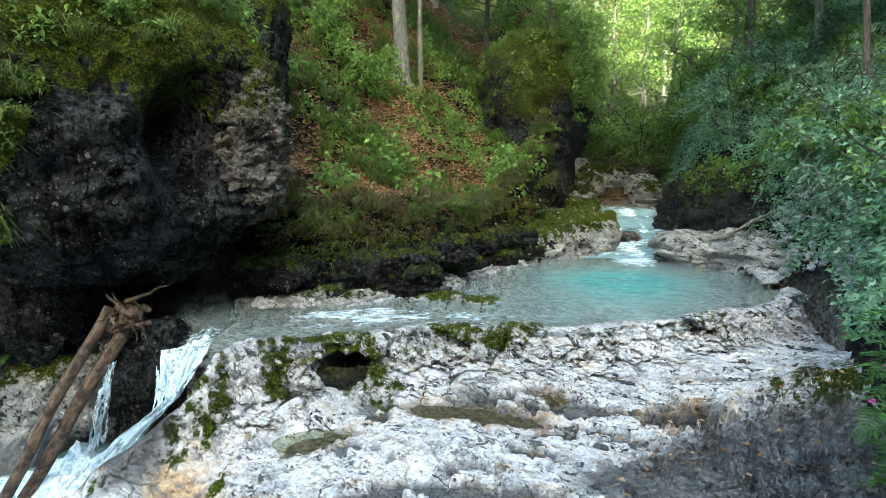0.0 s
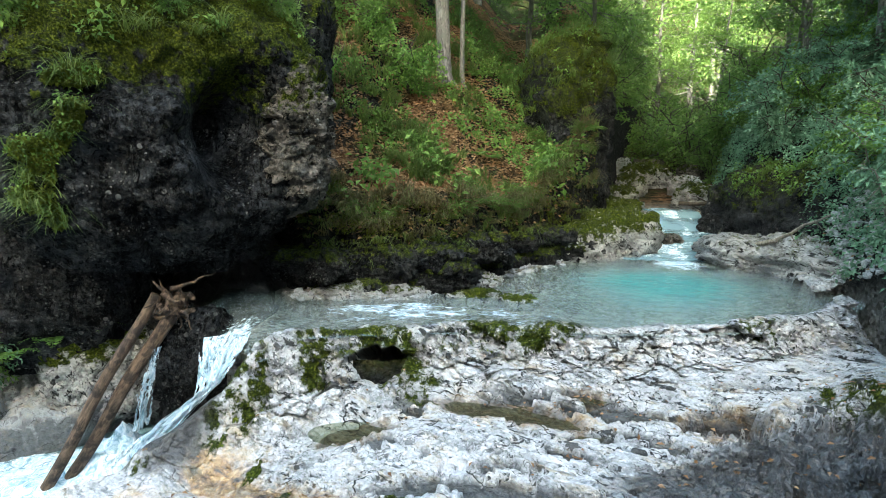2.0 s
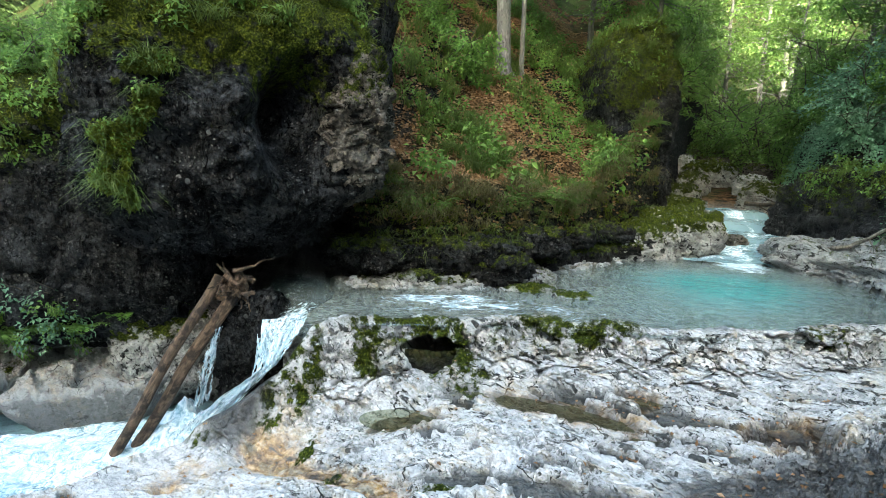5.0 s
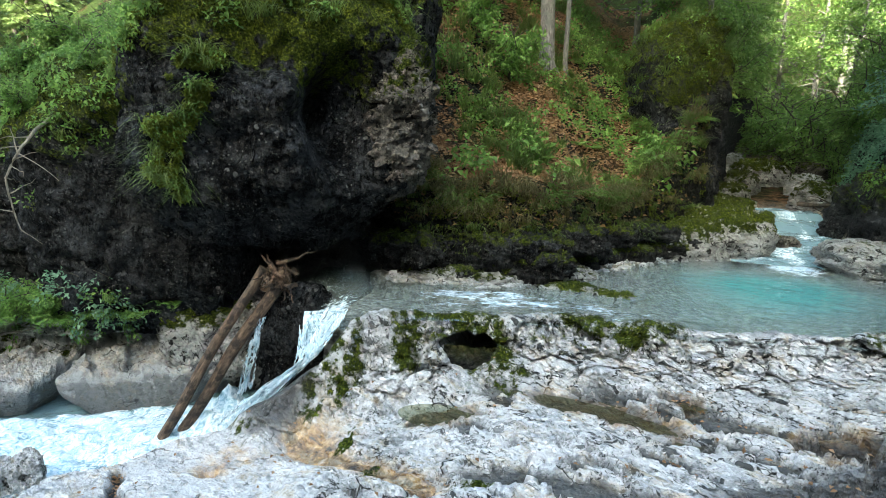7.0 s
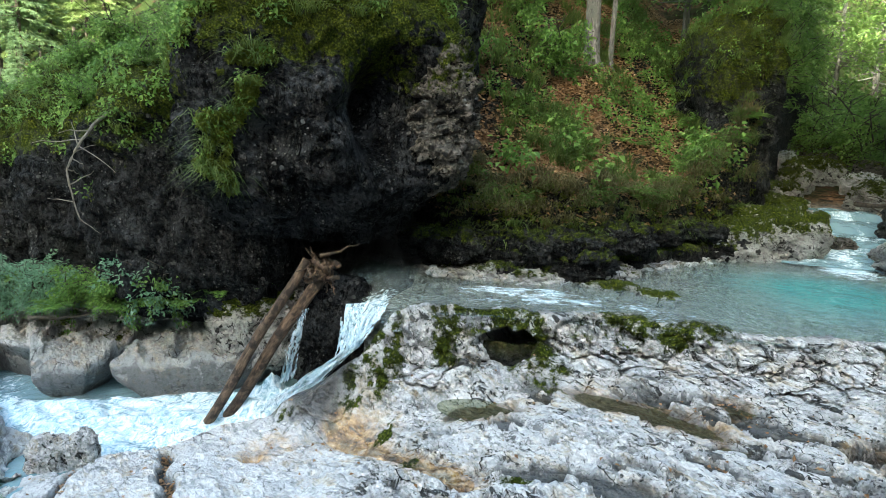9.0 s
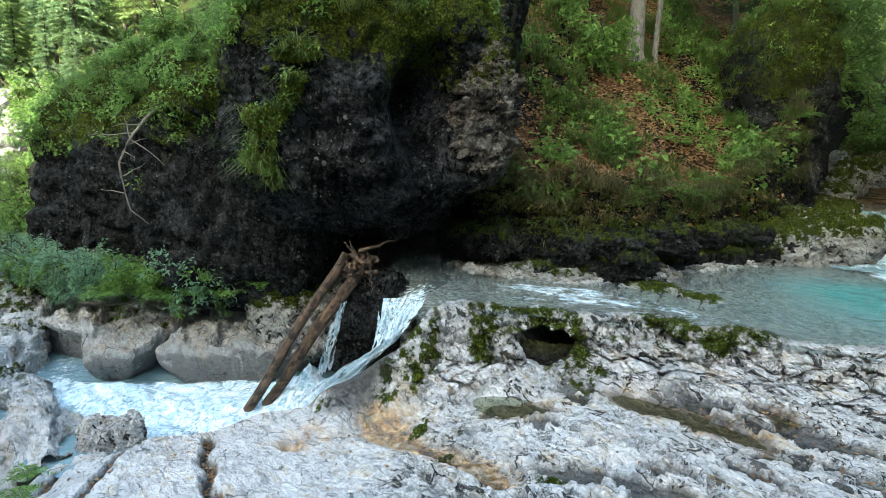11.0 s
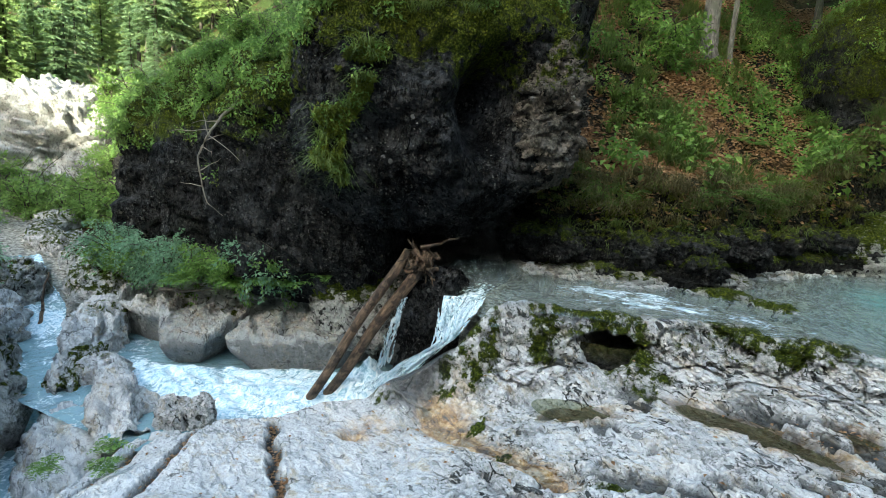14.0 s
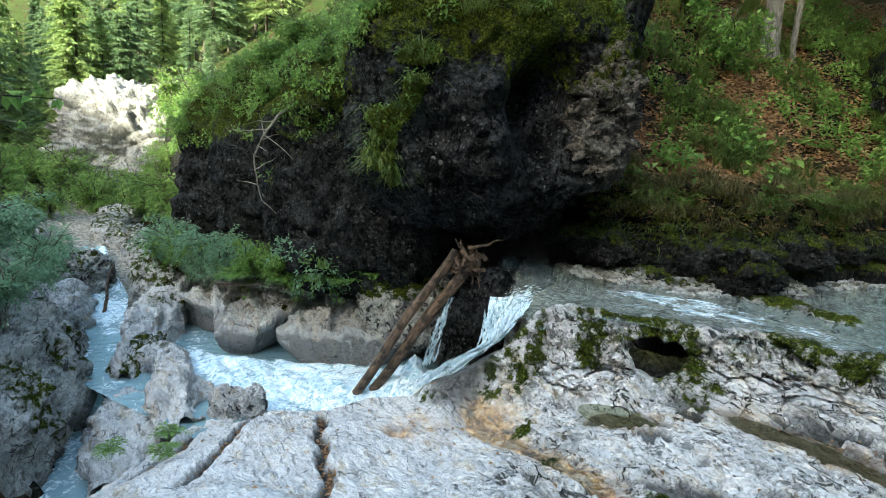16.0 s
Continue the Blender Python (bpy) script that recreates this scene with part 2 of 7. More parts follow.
def limestone(name, light, mid, dark, crack, moss_amount=1.0, wet_shade=0.0, stretch=(1.0, 2.4, 1.8), pitted=0.5, ochre=0.0, shift=0.0, clasts=0.0):
    """Fractured limestone with moss, iron stains, wet patches and painted shade given by the masks of the mesh."""
    m = Nodes(name)
    m.turn = radians(-28)
    big, fine = m.noise(1.7, 6, 0.6), m.noise(16, 8, 0.7)
    grain = m.noise(80, 4, 0.7)
    chips = m.noise(7, 9, 0.68, stretch, 0.9)
    col = m.ramp(m.math("ADD", m.math("MULTIPLY", big, 0.5), m.math("MULTIPLY", fine, 0.5)), (0.36 + shift, mid), (0.52 + shift, light))
    col = m.mix(m.range(grain, 0.35, 0.5, 0.5, 0.0), col, mid)
    col = m.mix(m.range(m.noise(3.4, 9, 0.72, stretch, 0.5), 0.56, 0.6, 0.0, 0.6), col, dark)
    if ochre:
        tint = m.math("MULTIPLY", m.range(m.noise(2.3, 7, 0.68, stretch, 0.4), 0.52, 0.64), ochre)
        col = m.mix(tint, col, m.ramp(m.noise(9, 5, 0.6), (0.4, (0.34, 0.24, 0.13)), (0.6, (0.62, 0.55, 0.43))))
    if clasts:
        # pebbles bound in the rock
        for size, share in ((9.0, 0.78), (21.0, 0.7)):
            bits = m.voronoi(size)
            pick = m.range(m.node("ShaderNodeSeparateColor", Color=bits.outputs["Color"]).outputs[0], share, share + 0.02)
            pick = m.math("MULTIPLY", pick, m.range(m.math("ADD", bits.outputs["Distance"], m.math("MULTIPLY", fine, 0.3)), 0.5, 0.44))
            col = m.mix(m.math("MULTIPLY", pick, m.range(m.noise(1.3, 4, 0.6), 0.42, 0.6, 0.1, 0.75)), col, (clasts, clasts, clasts * 0.95))
    # joints between plates, wide ones and hairlines
    worn = m.range(m.noise(1.6, 4, 0.6), 0.4, 0.6)
    sound = m.math("SUBTRACT", 1.0, m.mask("calm"))
    wide = m.math("MULTIPLY", m.range(m.shards(2.3, stretch, "DISTANCE_TO_EDGE", 0.14), 0.012, 0.034, 1.0, 0.0), m.range(m.noise(3.1, 4, 0.6), 0.52, 0.6))
    hair = m.math("MULTIPLY", m.range(m.shards(7.5, stretch, "DISTANCE_TO_EDGE", 0.1), 0.012, 0.04, 1.0, 0.0), m.math("MULTIPLY", m.range(m.noise(5.3, 4, 0.6), 0.46, 0.56), worn))
    holes = m.math("MULTIPLY", m.range(chips, 0.62 - 0.05 * pitted, 0.64 - 0.05 * pitted), m.range(big, 0.43, 0.52))
    slots = m.math("MULTIPLY", m.range(m.noise(2.6, 8, 0.66, (stretch[0], stretch[1] * 1.4, stretch[2]), 0.35), 0.6 - 0.03 * pitted, 0.615 - 0.03 * pitted), 0.95)
    pits = m.math("MULTIPLY", m.mask("pit"), m.range(m.math("ADD", fine, m.math("MULTIPLY", m.mask("pit"), 0.3)), 0.56, 0.64))
    for one in (holes, slots, hair):
        pits = m.math("MAXIMUM", pits, m.math("MULTIPLY", one, sound))
    pits = m.math("MAXIMUM", pits, m.math("MULTIPLY", wide, m.range(sound, 0.0, 1.0, 0.6, 1.0)))
    col = m.mix(m.math("MULTIPLY", pits, 0.94), col, crack)
    specks = m.math("MULTIPLY", m.range(m.noise(24, 7, 0.7, stretch, 0.6), 0.59, 0.61), m.range(m.noise(2.7, 4), 0.42, 0.56))
    specks = m.math("MULTIPLY", specks, m.range(sound, 0.0, 1.0, 0.12, 1.0))
    col = m.mix(m.math("MULTIPLY", specks, 0.85), col, crack)
    rust = m.math("MULTIPLY", m.mask("rust"), m.range(m.math("ADD", m.math("MULTIPLY", m.noise(6, 6, 0.65), 0.7), m.math("MULTIPLY", m.mask("rust"), 0.3)), 0.4, 0.6))
    col = m.mix(m.math("MULTIPLY", rust, 0.74), col, m.ramp(m.noise(3, 7, 0.66, stretch, 0.3), (0.36, (0.06, 0.032, 0.01)), (0.47, (0.34, 0.17, 0.045)), (0.56, (0.58, 0.36, 0.14)), (0.66, (0.66, 0.56, 0.4))))
    lichen = m.range(m.noise(11, 6, 0.7), 0.6, 0.68)
    col = m.mix(m.math("MULTIPLY", lichen, 0.4), col, (0.12, 0.13, 0.115))
    moss_noise = m.range(m.math("ADD", m.noise(7, 7, 0.68), m.math("MULTIPLY", m.mask("moss"), 0.22)), 0.57, 0.66)
    moss = m.math("MULTIPLY", m.math("MULTIPLY", m.range(m.mask("moss"), 0.05, 0.3), moss_noise), moss_amount)
    moss_col = m.ramp(m.noise(34, 5, 0.65), (0.34, (0.012, 0.02, 0.003)), (0.52, (0.05, 0.07, 0.009)), (0.68, (0.19, 0.21, 0.03)))
    col = m.mix(moss, col, moss_col)
    # darkens wet rock, and paints shade on undercut walls and in cavities
    damp_shade = m.math("MAXIMUM", m.mask("wet_shade"), wet_shade)
    damp_shade_amount = m.math("MULTIPLY", damp_shade, m.range(m.math("ADD", m.noise(4.5, 8, 0.72), m.math("MULTIPLY", damp_shade, 0.26)), 0.53, 0.6))
    col = m.mix(damp_shade_amount, col, m.mix(0.86, col, (0.018, 0.017, 0.016)))
    rough = m.math("SUBTRACT", m.range(fine, 0.3, 0.7, 0.95, 0.7), m.math("MULTIPLY", damp_shade_amount, 0.5))
    n1 = m.relief(m.math("ADD", fine, m.math("MULTIPLY", grain, 0.3)), 0.7, 0.016)
    n2 = m.relief(m.math("MULTIPLY", m.math("ADD", m.shards(6.0, stretch, "F1", 0.14), m.math("MULTIPLY", m.shards(15.0, stretch, "F1", 0.1), 0.4)), m.range(sound, 0.0, 1.0, 0.3, 1.0)), 0.8, 0.085, n1)
    n3 = m.relief(m.math("MULTIPLY", m.math("MAXIMUM", pits, specks), -1.0), 1.0, 0.03, n2)
    n4 = m.relief(m.math("MULTIPLY", moss, m.noise(90, 4, 0.7)), 0.9, 0.04, n3)
    n = m.surface(col, rough, n4)
    m.put(n.inputs["Specular IOR Level"], m.range(damp_shade_amount, 0, 1, 0.06, 0.32))
    return m.mat


def leafy(name, dark, light, bright, shine=0.22):
    m = Nodes(name)
    each = m.tree.nodes["Geometry"].outputs["Random Per Island"]
    whole = m.node("ShaderNodeObjectInfo").outputs["Random"]
    col = m.ramp(each, (0.0, dark), (0.6, light), (1.0, bright))
    col = m.mix(m.range(m.noise(1.1, 2), 0.35, 0.65, 0.0, 0.5), col, dark)
    col = m.mix(m.range(whole, 0, 1, 0.0, 0.35), col, light)
    a = m.node("ShaderNodeBsdfPrincipled", Base_Color=col, Roughness=0.5)
    a.inputs["Specular IOR Level"].default_value = shine
    b = m.node("ShaderNodeBsdfTranslucent", Color=m.mix(0.5, col, bright))
    mix = m.node("ShaderNodeMixShader", Fac=0.35)
    m.tree.links.new(a.outputs[0], mix.inputs[1]), m.tree.links.new(b.outputs[0], mix.inputs[2])
    m.tree.links.new(mix.outputs[0], m.out.inputs[0])
    return m.mat


def bark(name, dark, light, patch=None, own=False):
    """own: the grain runs along the object's own z."""
    m = Nodes(name)
    if own:
        m.pos = m.node("ShaderNodeTexCoord").outputs["Object"]
    n = m.noise(9, 5, 0.65, (3.0, 3.0, 0.7))
    col = m.ramp(n, (0.35, dark), (0.65, light))
    if patch:
        col = m.mix(m.range(m.noise(5, 4), 0.5, 0.6), col, patch)
    m.surface(col, 0.85, m.relief(m.math("ADD", n, m.noise(40, 4, 0.6, (2, 2, 0.6))), 0.8, 0.03))
    return m.mat


def soil_material():
    """Forest floor: dark earth, brown leaf litter and moss."""
    m = Nodes("forest_floor")
    n, f = m.noise(1.3, 5), m.noise(16, 5, 0.7)
    col = m.ramp(f, (0.34, (0.006, 0.0045, 0.003)), (0.66, (0.045, 0.032, 0.018)))
    leaf = m.voronoi(13, "F1")
    tone = m.ramp(m.node("ShaderNodeSeparateColor", Color=leaf.outputs["Color"]).outputs[0], (0, (0.09, 0.045, 0.02)), (1, (0.34, 0.19, 0.1)))
    col = m.mix(m.math("MULTIPLY", m.mask("litter"), m.range(m.noise(3, 4), 0.35, 0.55)), col, tone)
    green = m.ramp(m.noise(24, 4), (0.3, (0.015, 0.03, 0.008)), (0.7, (0.065, 0.095, 0.025)))
    col = m.mix(m.math("MULTIPLY", m.mask("moss"), m.range(n, 0.38, 0.58)), col, green)
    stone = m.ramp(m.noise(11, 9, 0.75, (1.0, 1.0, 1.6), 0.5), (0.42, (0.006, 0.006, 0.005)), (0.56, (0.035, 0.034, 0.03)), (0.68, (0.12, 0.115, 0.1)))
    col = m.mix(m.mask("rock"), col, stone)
    gravel = m.voronoi(16, "F1")
    pale = m.ramp(m.node("ShaderNodeSeparateColor", Color=gravel.outputs["Color"]).outputs[0], (0, (0.17, 0.155, 0.125)), (1, (0.5, 0.47, 0.41)))
    col = m.mix(m.mask("gravel"), col, pale)
    n1 = m.relief(m.math("ADD", m.math("ADD", f, leaf.outputs["Distance"]), m.math("MULTIPLY", m.mask("rock"), m.shards(5.0, (1.0, 1.0, 1.7), "F1", 0.15))), 1.0, 0.12)
    n = m.surface(col, 0.95, n1)
    n.inputs["Specular IOR Level"].default_value = 0.05
    return m.mat


def water_material(name, deep, shallow, cloudy, streaks=None, shine=1.33, tint=(0.93, 0.95, 0.9), ripple=0.35):
    """Clear mountain water: glossy, half clear; the masks give depth and broken white water."""
    m = Nodes(name)
    rip = m.noise(7, 4, 0.6, (1.0, 1.6, 1.0), 1.0)
    rip2 = m.noise(26, 3, 0.6, None, 0.6)
    nrm = m.relief(m.math("ADD", rip, m.math("MULTIPLY", rip2, 0.35)), ripple, 0.05)
    col = m.mix(m.mask("depth"), shallow, deep)
    body = m.node("ShaderNodeBsdfDiffuse", Color=col)
    clear = m.node("ShaderNodeBsdfTransparent", Color=m.mix(m.mask("depth"), tint, (0.3, 0.72, 0.68)))
    inner = m.node("ShaderNodeMixShader", Fac=m.range(m.mask("depth"), 0, 1, cloudy[0], cloudy[1]))
    m.tree.links.new(clear.outputs[0], inner.inputs[1]), m.tree.links.new(body.outputs[0], inner.inputs[2])
    gloss = m.node("ShaderNodeBsdfGlossy", Roughness=0.06, Normal=nrm)
    fres = m.node("ShaderNodeFresnel", IOR=shine, Normal=nrm).outputs[0]
    wet_shade = m.node("ShaderNodeMixShader", Fac=fres)
    m.tree.links.new(inner.outputs[0], wet_shade.inputs[1]), m.tree.links.new(gloss.outputs[0], wet_shade.inputs[2])
    lace = m.noise(9, 6, 0.7, streaks, 1.2)
    broad = m.noise(2.2, 3, 0.5, None, 0.5)
    wild = m.math("ADD", m.math("MULTIPLY", m.math("SUBTRACT", lace, 0.5), 2.4), m.math("MULTIPLY", m.math("SUBTRACT", broad, 0.5), 1.3))
    amount = m.math("ADD", m.math("SUBTRACT", m.math("MULTIPLY", m.mask("foam"), 1.15), 0.55), wild)
    foam_f = m.math("MULTIPLY", m.range(amount, 0.0, 0.5), m.range(m.mask("foam"), 0.0, 0.15))
    white = m.node("ShaderNodeBsdfPrincipled", Base_Color=m.mix(m.range(lace, 0.4, 0.6), (0.32, 0.55, 0.66), (0.82, 0.88, 0.9)), Roughness=0.55,
                   Normal=m.relief(lace, 0.6, 0.06))
    top = m.node("ShaderNodeMixShader", Fac=foam_f)
    m.tree.links.new(wet_shade.outputs[0], top.inputs[1]), m.tree.links.new(white.outputs[0], top.inputs[2])
    m.tree.links.new(top.outputs[0], m.out.inputs[0])
    return m.mat


PALE_ROCK = limestone("pale_limestone", (0.61, 0.605, 0.595), (0.36, 0.37, 0.37), (0.16, 0.165, 0.165), (0.012, 0.013, 0.011), ochre=0.65)
GREY_ROCK = limestone("grey_limestone", (0.42, 0.42, 0.4), (0.2, 0.2, 0.19), (0.075, 0.073, 0.068), (0.01, 0.01, 0.009), ochre=0.2)
# near-black rock: deep shade of overhangs and banks put into its colour
DARK_SHADED_ROCK = limestone("dark_shaded_conglomerate", (0.056, 0.058, 0.06), (0.004, 0.004, 0.004), (0.003, 0.003, 0.003), (0.002, 0.002, 0.002), 1.0, 0.0, (1.6, 1.6, 0.9), 1.0, shift=0.08, clasts=0.15)
MID_ROCK = limestone("shelf_limestone", (0.5, 0.5, 0.485), (0.29, 0.29, 0.28), (0.14, 0.14, 0.135), (0.012, 0.012, 0.011), pitted=-1.0, ochre=0.35)
SMOOTH_ROCK = limestone("smooth_limestone", (0.38, 0.385, 0.38), (0.21, 0.215, 0.21), (0.15, 0.15, 0.145), (0.02, 0.02, 0.018), pitted=-1.0, ochre=0.4)
BROWN_ROCK = limestone("brown_conglomerate", (0.155, 0.138, 0.118), (0.022, 0.023, 0.02), (0.02, 0.018, 0.015), (0.005, 0.005, 0.004), 1.0, 0.0, (1.2, 1.2, 1.8), 1.0, clasts=0.26)
SOIL = soil_material()
POOL_WATER = water_material("pool_water", (0.065, 0.31, 0.29), (0.37, 0.45, 0.43), (0.34, 0.8), (0.7, 1.8, 1.0))
PUDDLE_WATER = water_material("puddle_water", (0.1, 0.075, 0.04), (0.2, 0.15, 0.08), (0.18, 0.3), None, 1.2, (0.74, 0.64, 0.47), 0.06)
FALL_WATER = water_material("falling_water", (0.3, 0.5, 0.56), (0.4, 0.55, 0.6), (0.3, 0.5), (3.0, 3.0, 0.5))
STREAM_WATER = water_material("stream_water", (0.27, 0.47, 0.54), (0.36, 0.5, 0.53), (0.4, 0.75))
LEAF_FRESH = leafy("fresh_leaves", (0.035, 0.085, 0.018), (0.14, 0.27, 0.06), (0.34, 0.49, 0.13))
LEAF_DARK = leafy("dull_leaves", (0.06, 0.14, 0.085), (0.19, 0.34, 0.2), (0.36, 0.52, 0.33))
# lifted greens that carry open-sky light in the leaf colour
LEAF_SUNNY = leafy("sunlit_leaves", (0.08, 0.16, 0.04), (0.17, 0.29, 0.07), (0.32, 0.43, 0.13))
# far needle greens lifted: sun and haze are put into the colour
NEEDLES = leafy("needles", (0.09, 0.16, 0.09), (0.18, 0.28, 0.14), (0.3, 0.4, 0.18), 0.2)
HAZY_NEEDLES = leafy("hazy_needles", (0.15, 0.24, 0.08), (0.28, 0.39, 0.14), (0.42, 0.5, 0.2), 0.2)
GRASS = leafy("grass_blades", (0.035, 0.07, 0.015), (0.13, 0.2, 0.05), (0.26, 0.31, 0.1))
DRY_GRASS = leafy("dry_grass_blades", (0.06, 0.05, 0.02), (0.16, 0.14, 0.06), (0.3, 0.27, 0.14))
LITTER = leafy("fallen_leaves", (0.13, 0.06, 0.025), (0.34, 0.19, 0.095), (0.55, 0.36, 0.22), 0.2)
MOSS = leafy("moss_tufts", (0.026, 0.038, 0.006), (0.09, 0.115, 0.014), (0.21, 0.24, 0.035), 0.1)
GREY_BARK = bark("grey_bark", (0.05, 0.045, 0.038), (0.22, 0.21, 0.185), (0.12, 0.12, 0.1))
DARK_BARK = bark("dark_bark", (0.025, 0.02, 0.015), (0.11, 0.09, 0.065))
LOG_WOOD = bark("weathered_log_wood", (0.035, 0.022, 0.014), (0.19, 0.125, 0.08), (0.03, 0.02, 0.014), True)
DEAD_WOOD = bark("bleached_dead_wood", (0.1, 0.085, 0.065), (0.3, 0.27, 0.22))
THISTLE_LEAF = leafy("thistle_leaves", (0.025, 0.07, 0.02), (0.05, 0.13, 0.03), (0.1, 0.2, 0.045))
PETALS = leafy("pink_petals", (0.35, 0.06, 0.22), (0.5, 0.12, 0.35), (0.62, 0.25, 0.48))

# ---- ground ----
def table(v, xs, zs):
    return np.interp(v, xs, zs)


FOOT_X = [-70, -40, -30, -22, -16, -12, -9.5, -7.5, -6, -4.5, -3.2, -2, -1, 0.2, 1, 1.8, 2.4, 2.8, 3.2, 4.0, 5.5, 8, 14, 40]
FOOT_Y = [42, 22, 17.5, 13.5, 10.8, 9.4, 8.9, 9.6, 10.2, 10.0, 9.0, 8.9, 9.4, 11.2, 12.2, 13.2, 14.3, 16.0, 18.5, 22, 26, 34, 52, 120]


def north_hill(x, y):
    """The hillside across the stream, above its foot line."""
    s = y - table(x, FOOT_X, FOOT_Y)
    base = table(x, [-60, -30, -14, -9, -5, -3.4, 2, 3.2, 5, 9, 20, 40], [0, -1.6, -2.1, -1.2, -0.3, 0.0, 0.05, 0.9, 1.5, 3.2, 7, 14])
    bank = table(x, [-30, -10, -7, -3.5, -2.4, 0.5, 1.6, 2.4, 3.2, 6], [2.5, 2.6, 2.5, 1.6, 1.0, 0.9, 1.7, 3.2, 3.4, 2.5])
    slope = table(x, [-40, -12, -7, -4, -2.2, 0, 2, 4, 12, 30], [0.75, 0.8, 0.95, 0.8, 0.56, 0.5, 0.5, 0.75, 0.8, 0.7])
    z = base + bank * smooth(0.0, 0.35 + 0.12 * bank, s) + slope * np.maximum(s, 0)
    z = z + (0.16 * fbm(x * 0.8, y * 0.8, 0, 4, 3) + 0.5 * fbm(x * 0.22, y * 0.22, 0, 3, 5)) * smooth(0.1, 2.5, s)
    z = z + 0.22 * fbm(x * 2.2, y * 2.2, z * 1.5, 3, 9, ridged=True) * smooth(-0.1, 0.2, s) * (1 - smooth(0.6, 1.6, s))
    return np.where(s > -0.4, z, -9), s


def east_bank(x, y):
    """The steep bank to the right of the stream."""
    s = x - table(y, [-30, 0, 2.5, 4.2, 5.8, 7.5, 9, 12, 14, 17, 20, 26, 40, 90], [4, 2.6, 2.5, 3.1, 3.9, 4.9, 5.6, 6.2, 6.3, 6.5, 7.3, 9.5, 15, 38])
    base = table(y, [0, 8, 13, 17, 20, 26, 40, 90], [0.1, 0.1, 0.2, 0.7, 1.1, 1.9, 4.5, 14])
    rise = table(y, [0, 6, 9, 12, 16, 24], [0.35, 0.45, 0.8, 1.3, 1.6, 1.4])
    z = base + rise * smooth(0, 0.7, s) + table(y, [0, 6, 10, 20], [0.75, 0.8, 1.0, 0.95]) * np.maximum(s, 0)
    z = z + 0.25 * fbm(x * 0.9, y * 0.9, 0, 4, 11) * smooth(0, 1, s)
    return np.where(s > -0.5, z, -9), s


def west_bank(x, y):
    """The rocky bank beside the side stream, and the valley side beyond it."""
    line = table(x, [-90, -40, -22, -18, -14, -11, -9.3, -8.0, -7.2, -6.6, -4], [30, 12, 6.9, 6.2, 5.2, 4.0, 3.1, 2.2, 1.2, -0.5, -6])
    s = line - y
    base = table(x, [-60, -30, -18, -13, -9, -6], [-0.3, -1.6, -2.2, -2.7, -3.0, -3.0])
    rise = table(x, [-60, -25, -14, -10, -7], [1.0, 1.0, 1.8, 2.3, 2.2])
    z = base + rise * smooth(0, 0.9, s) + table(x, [-60, -20, -10, -6], [0.5, 0.45, 0.55, 0.7]) * np.maximum(s, 0)
    z = z + 0.3 * fbm(x * 0.9, y * 0.9, 0, 4, 21) * smooth(0, 1, s)
    return np.where((s > -0.4) & (x < -5.0), z, -9), s


# centre, half axes, turn and floor of the worn basins
BASINS = ((-1.45, 5.62, 0.55, 0.3, 0, -0.84), (0.16, 5.93, 1.05, 0.34, -18, -0.69), (2.34, 5.72, 0.52, 0.42, 0, -0.82), (0.98, 6.3, 0.3, 0.13, 0, -0.6))
RIM_X = [-4.2, -3.4, -3.0, -2.4, -1.5, -0.4, 1.3, 2.9, 4.1, 4.9, 6.0]
RIM_Y = [6.0, 6.15, 6.35, 6.45, 6.75, 6.95, 7.05, 7.3, 7.75, 8.3, 9.6]


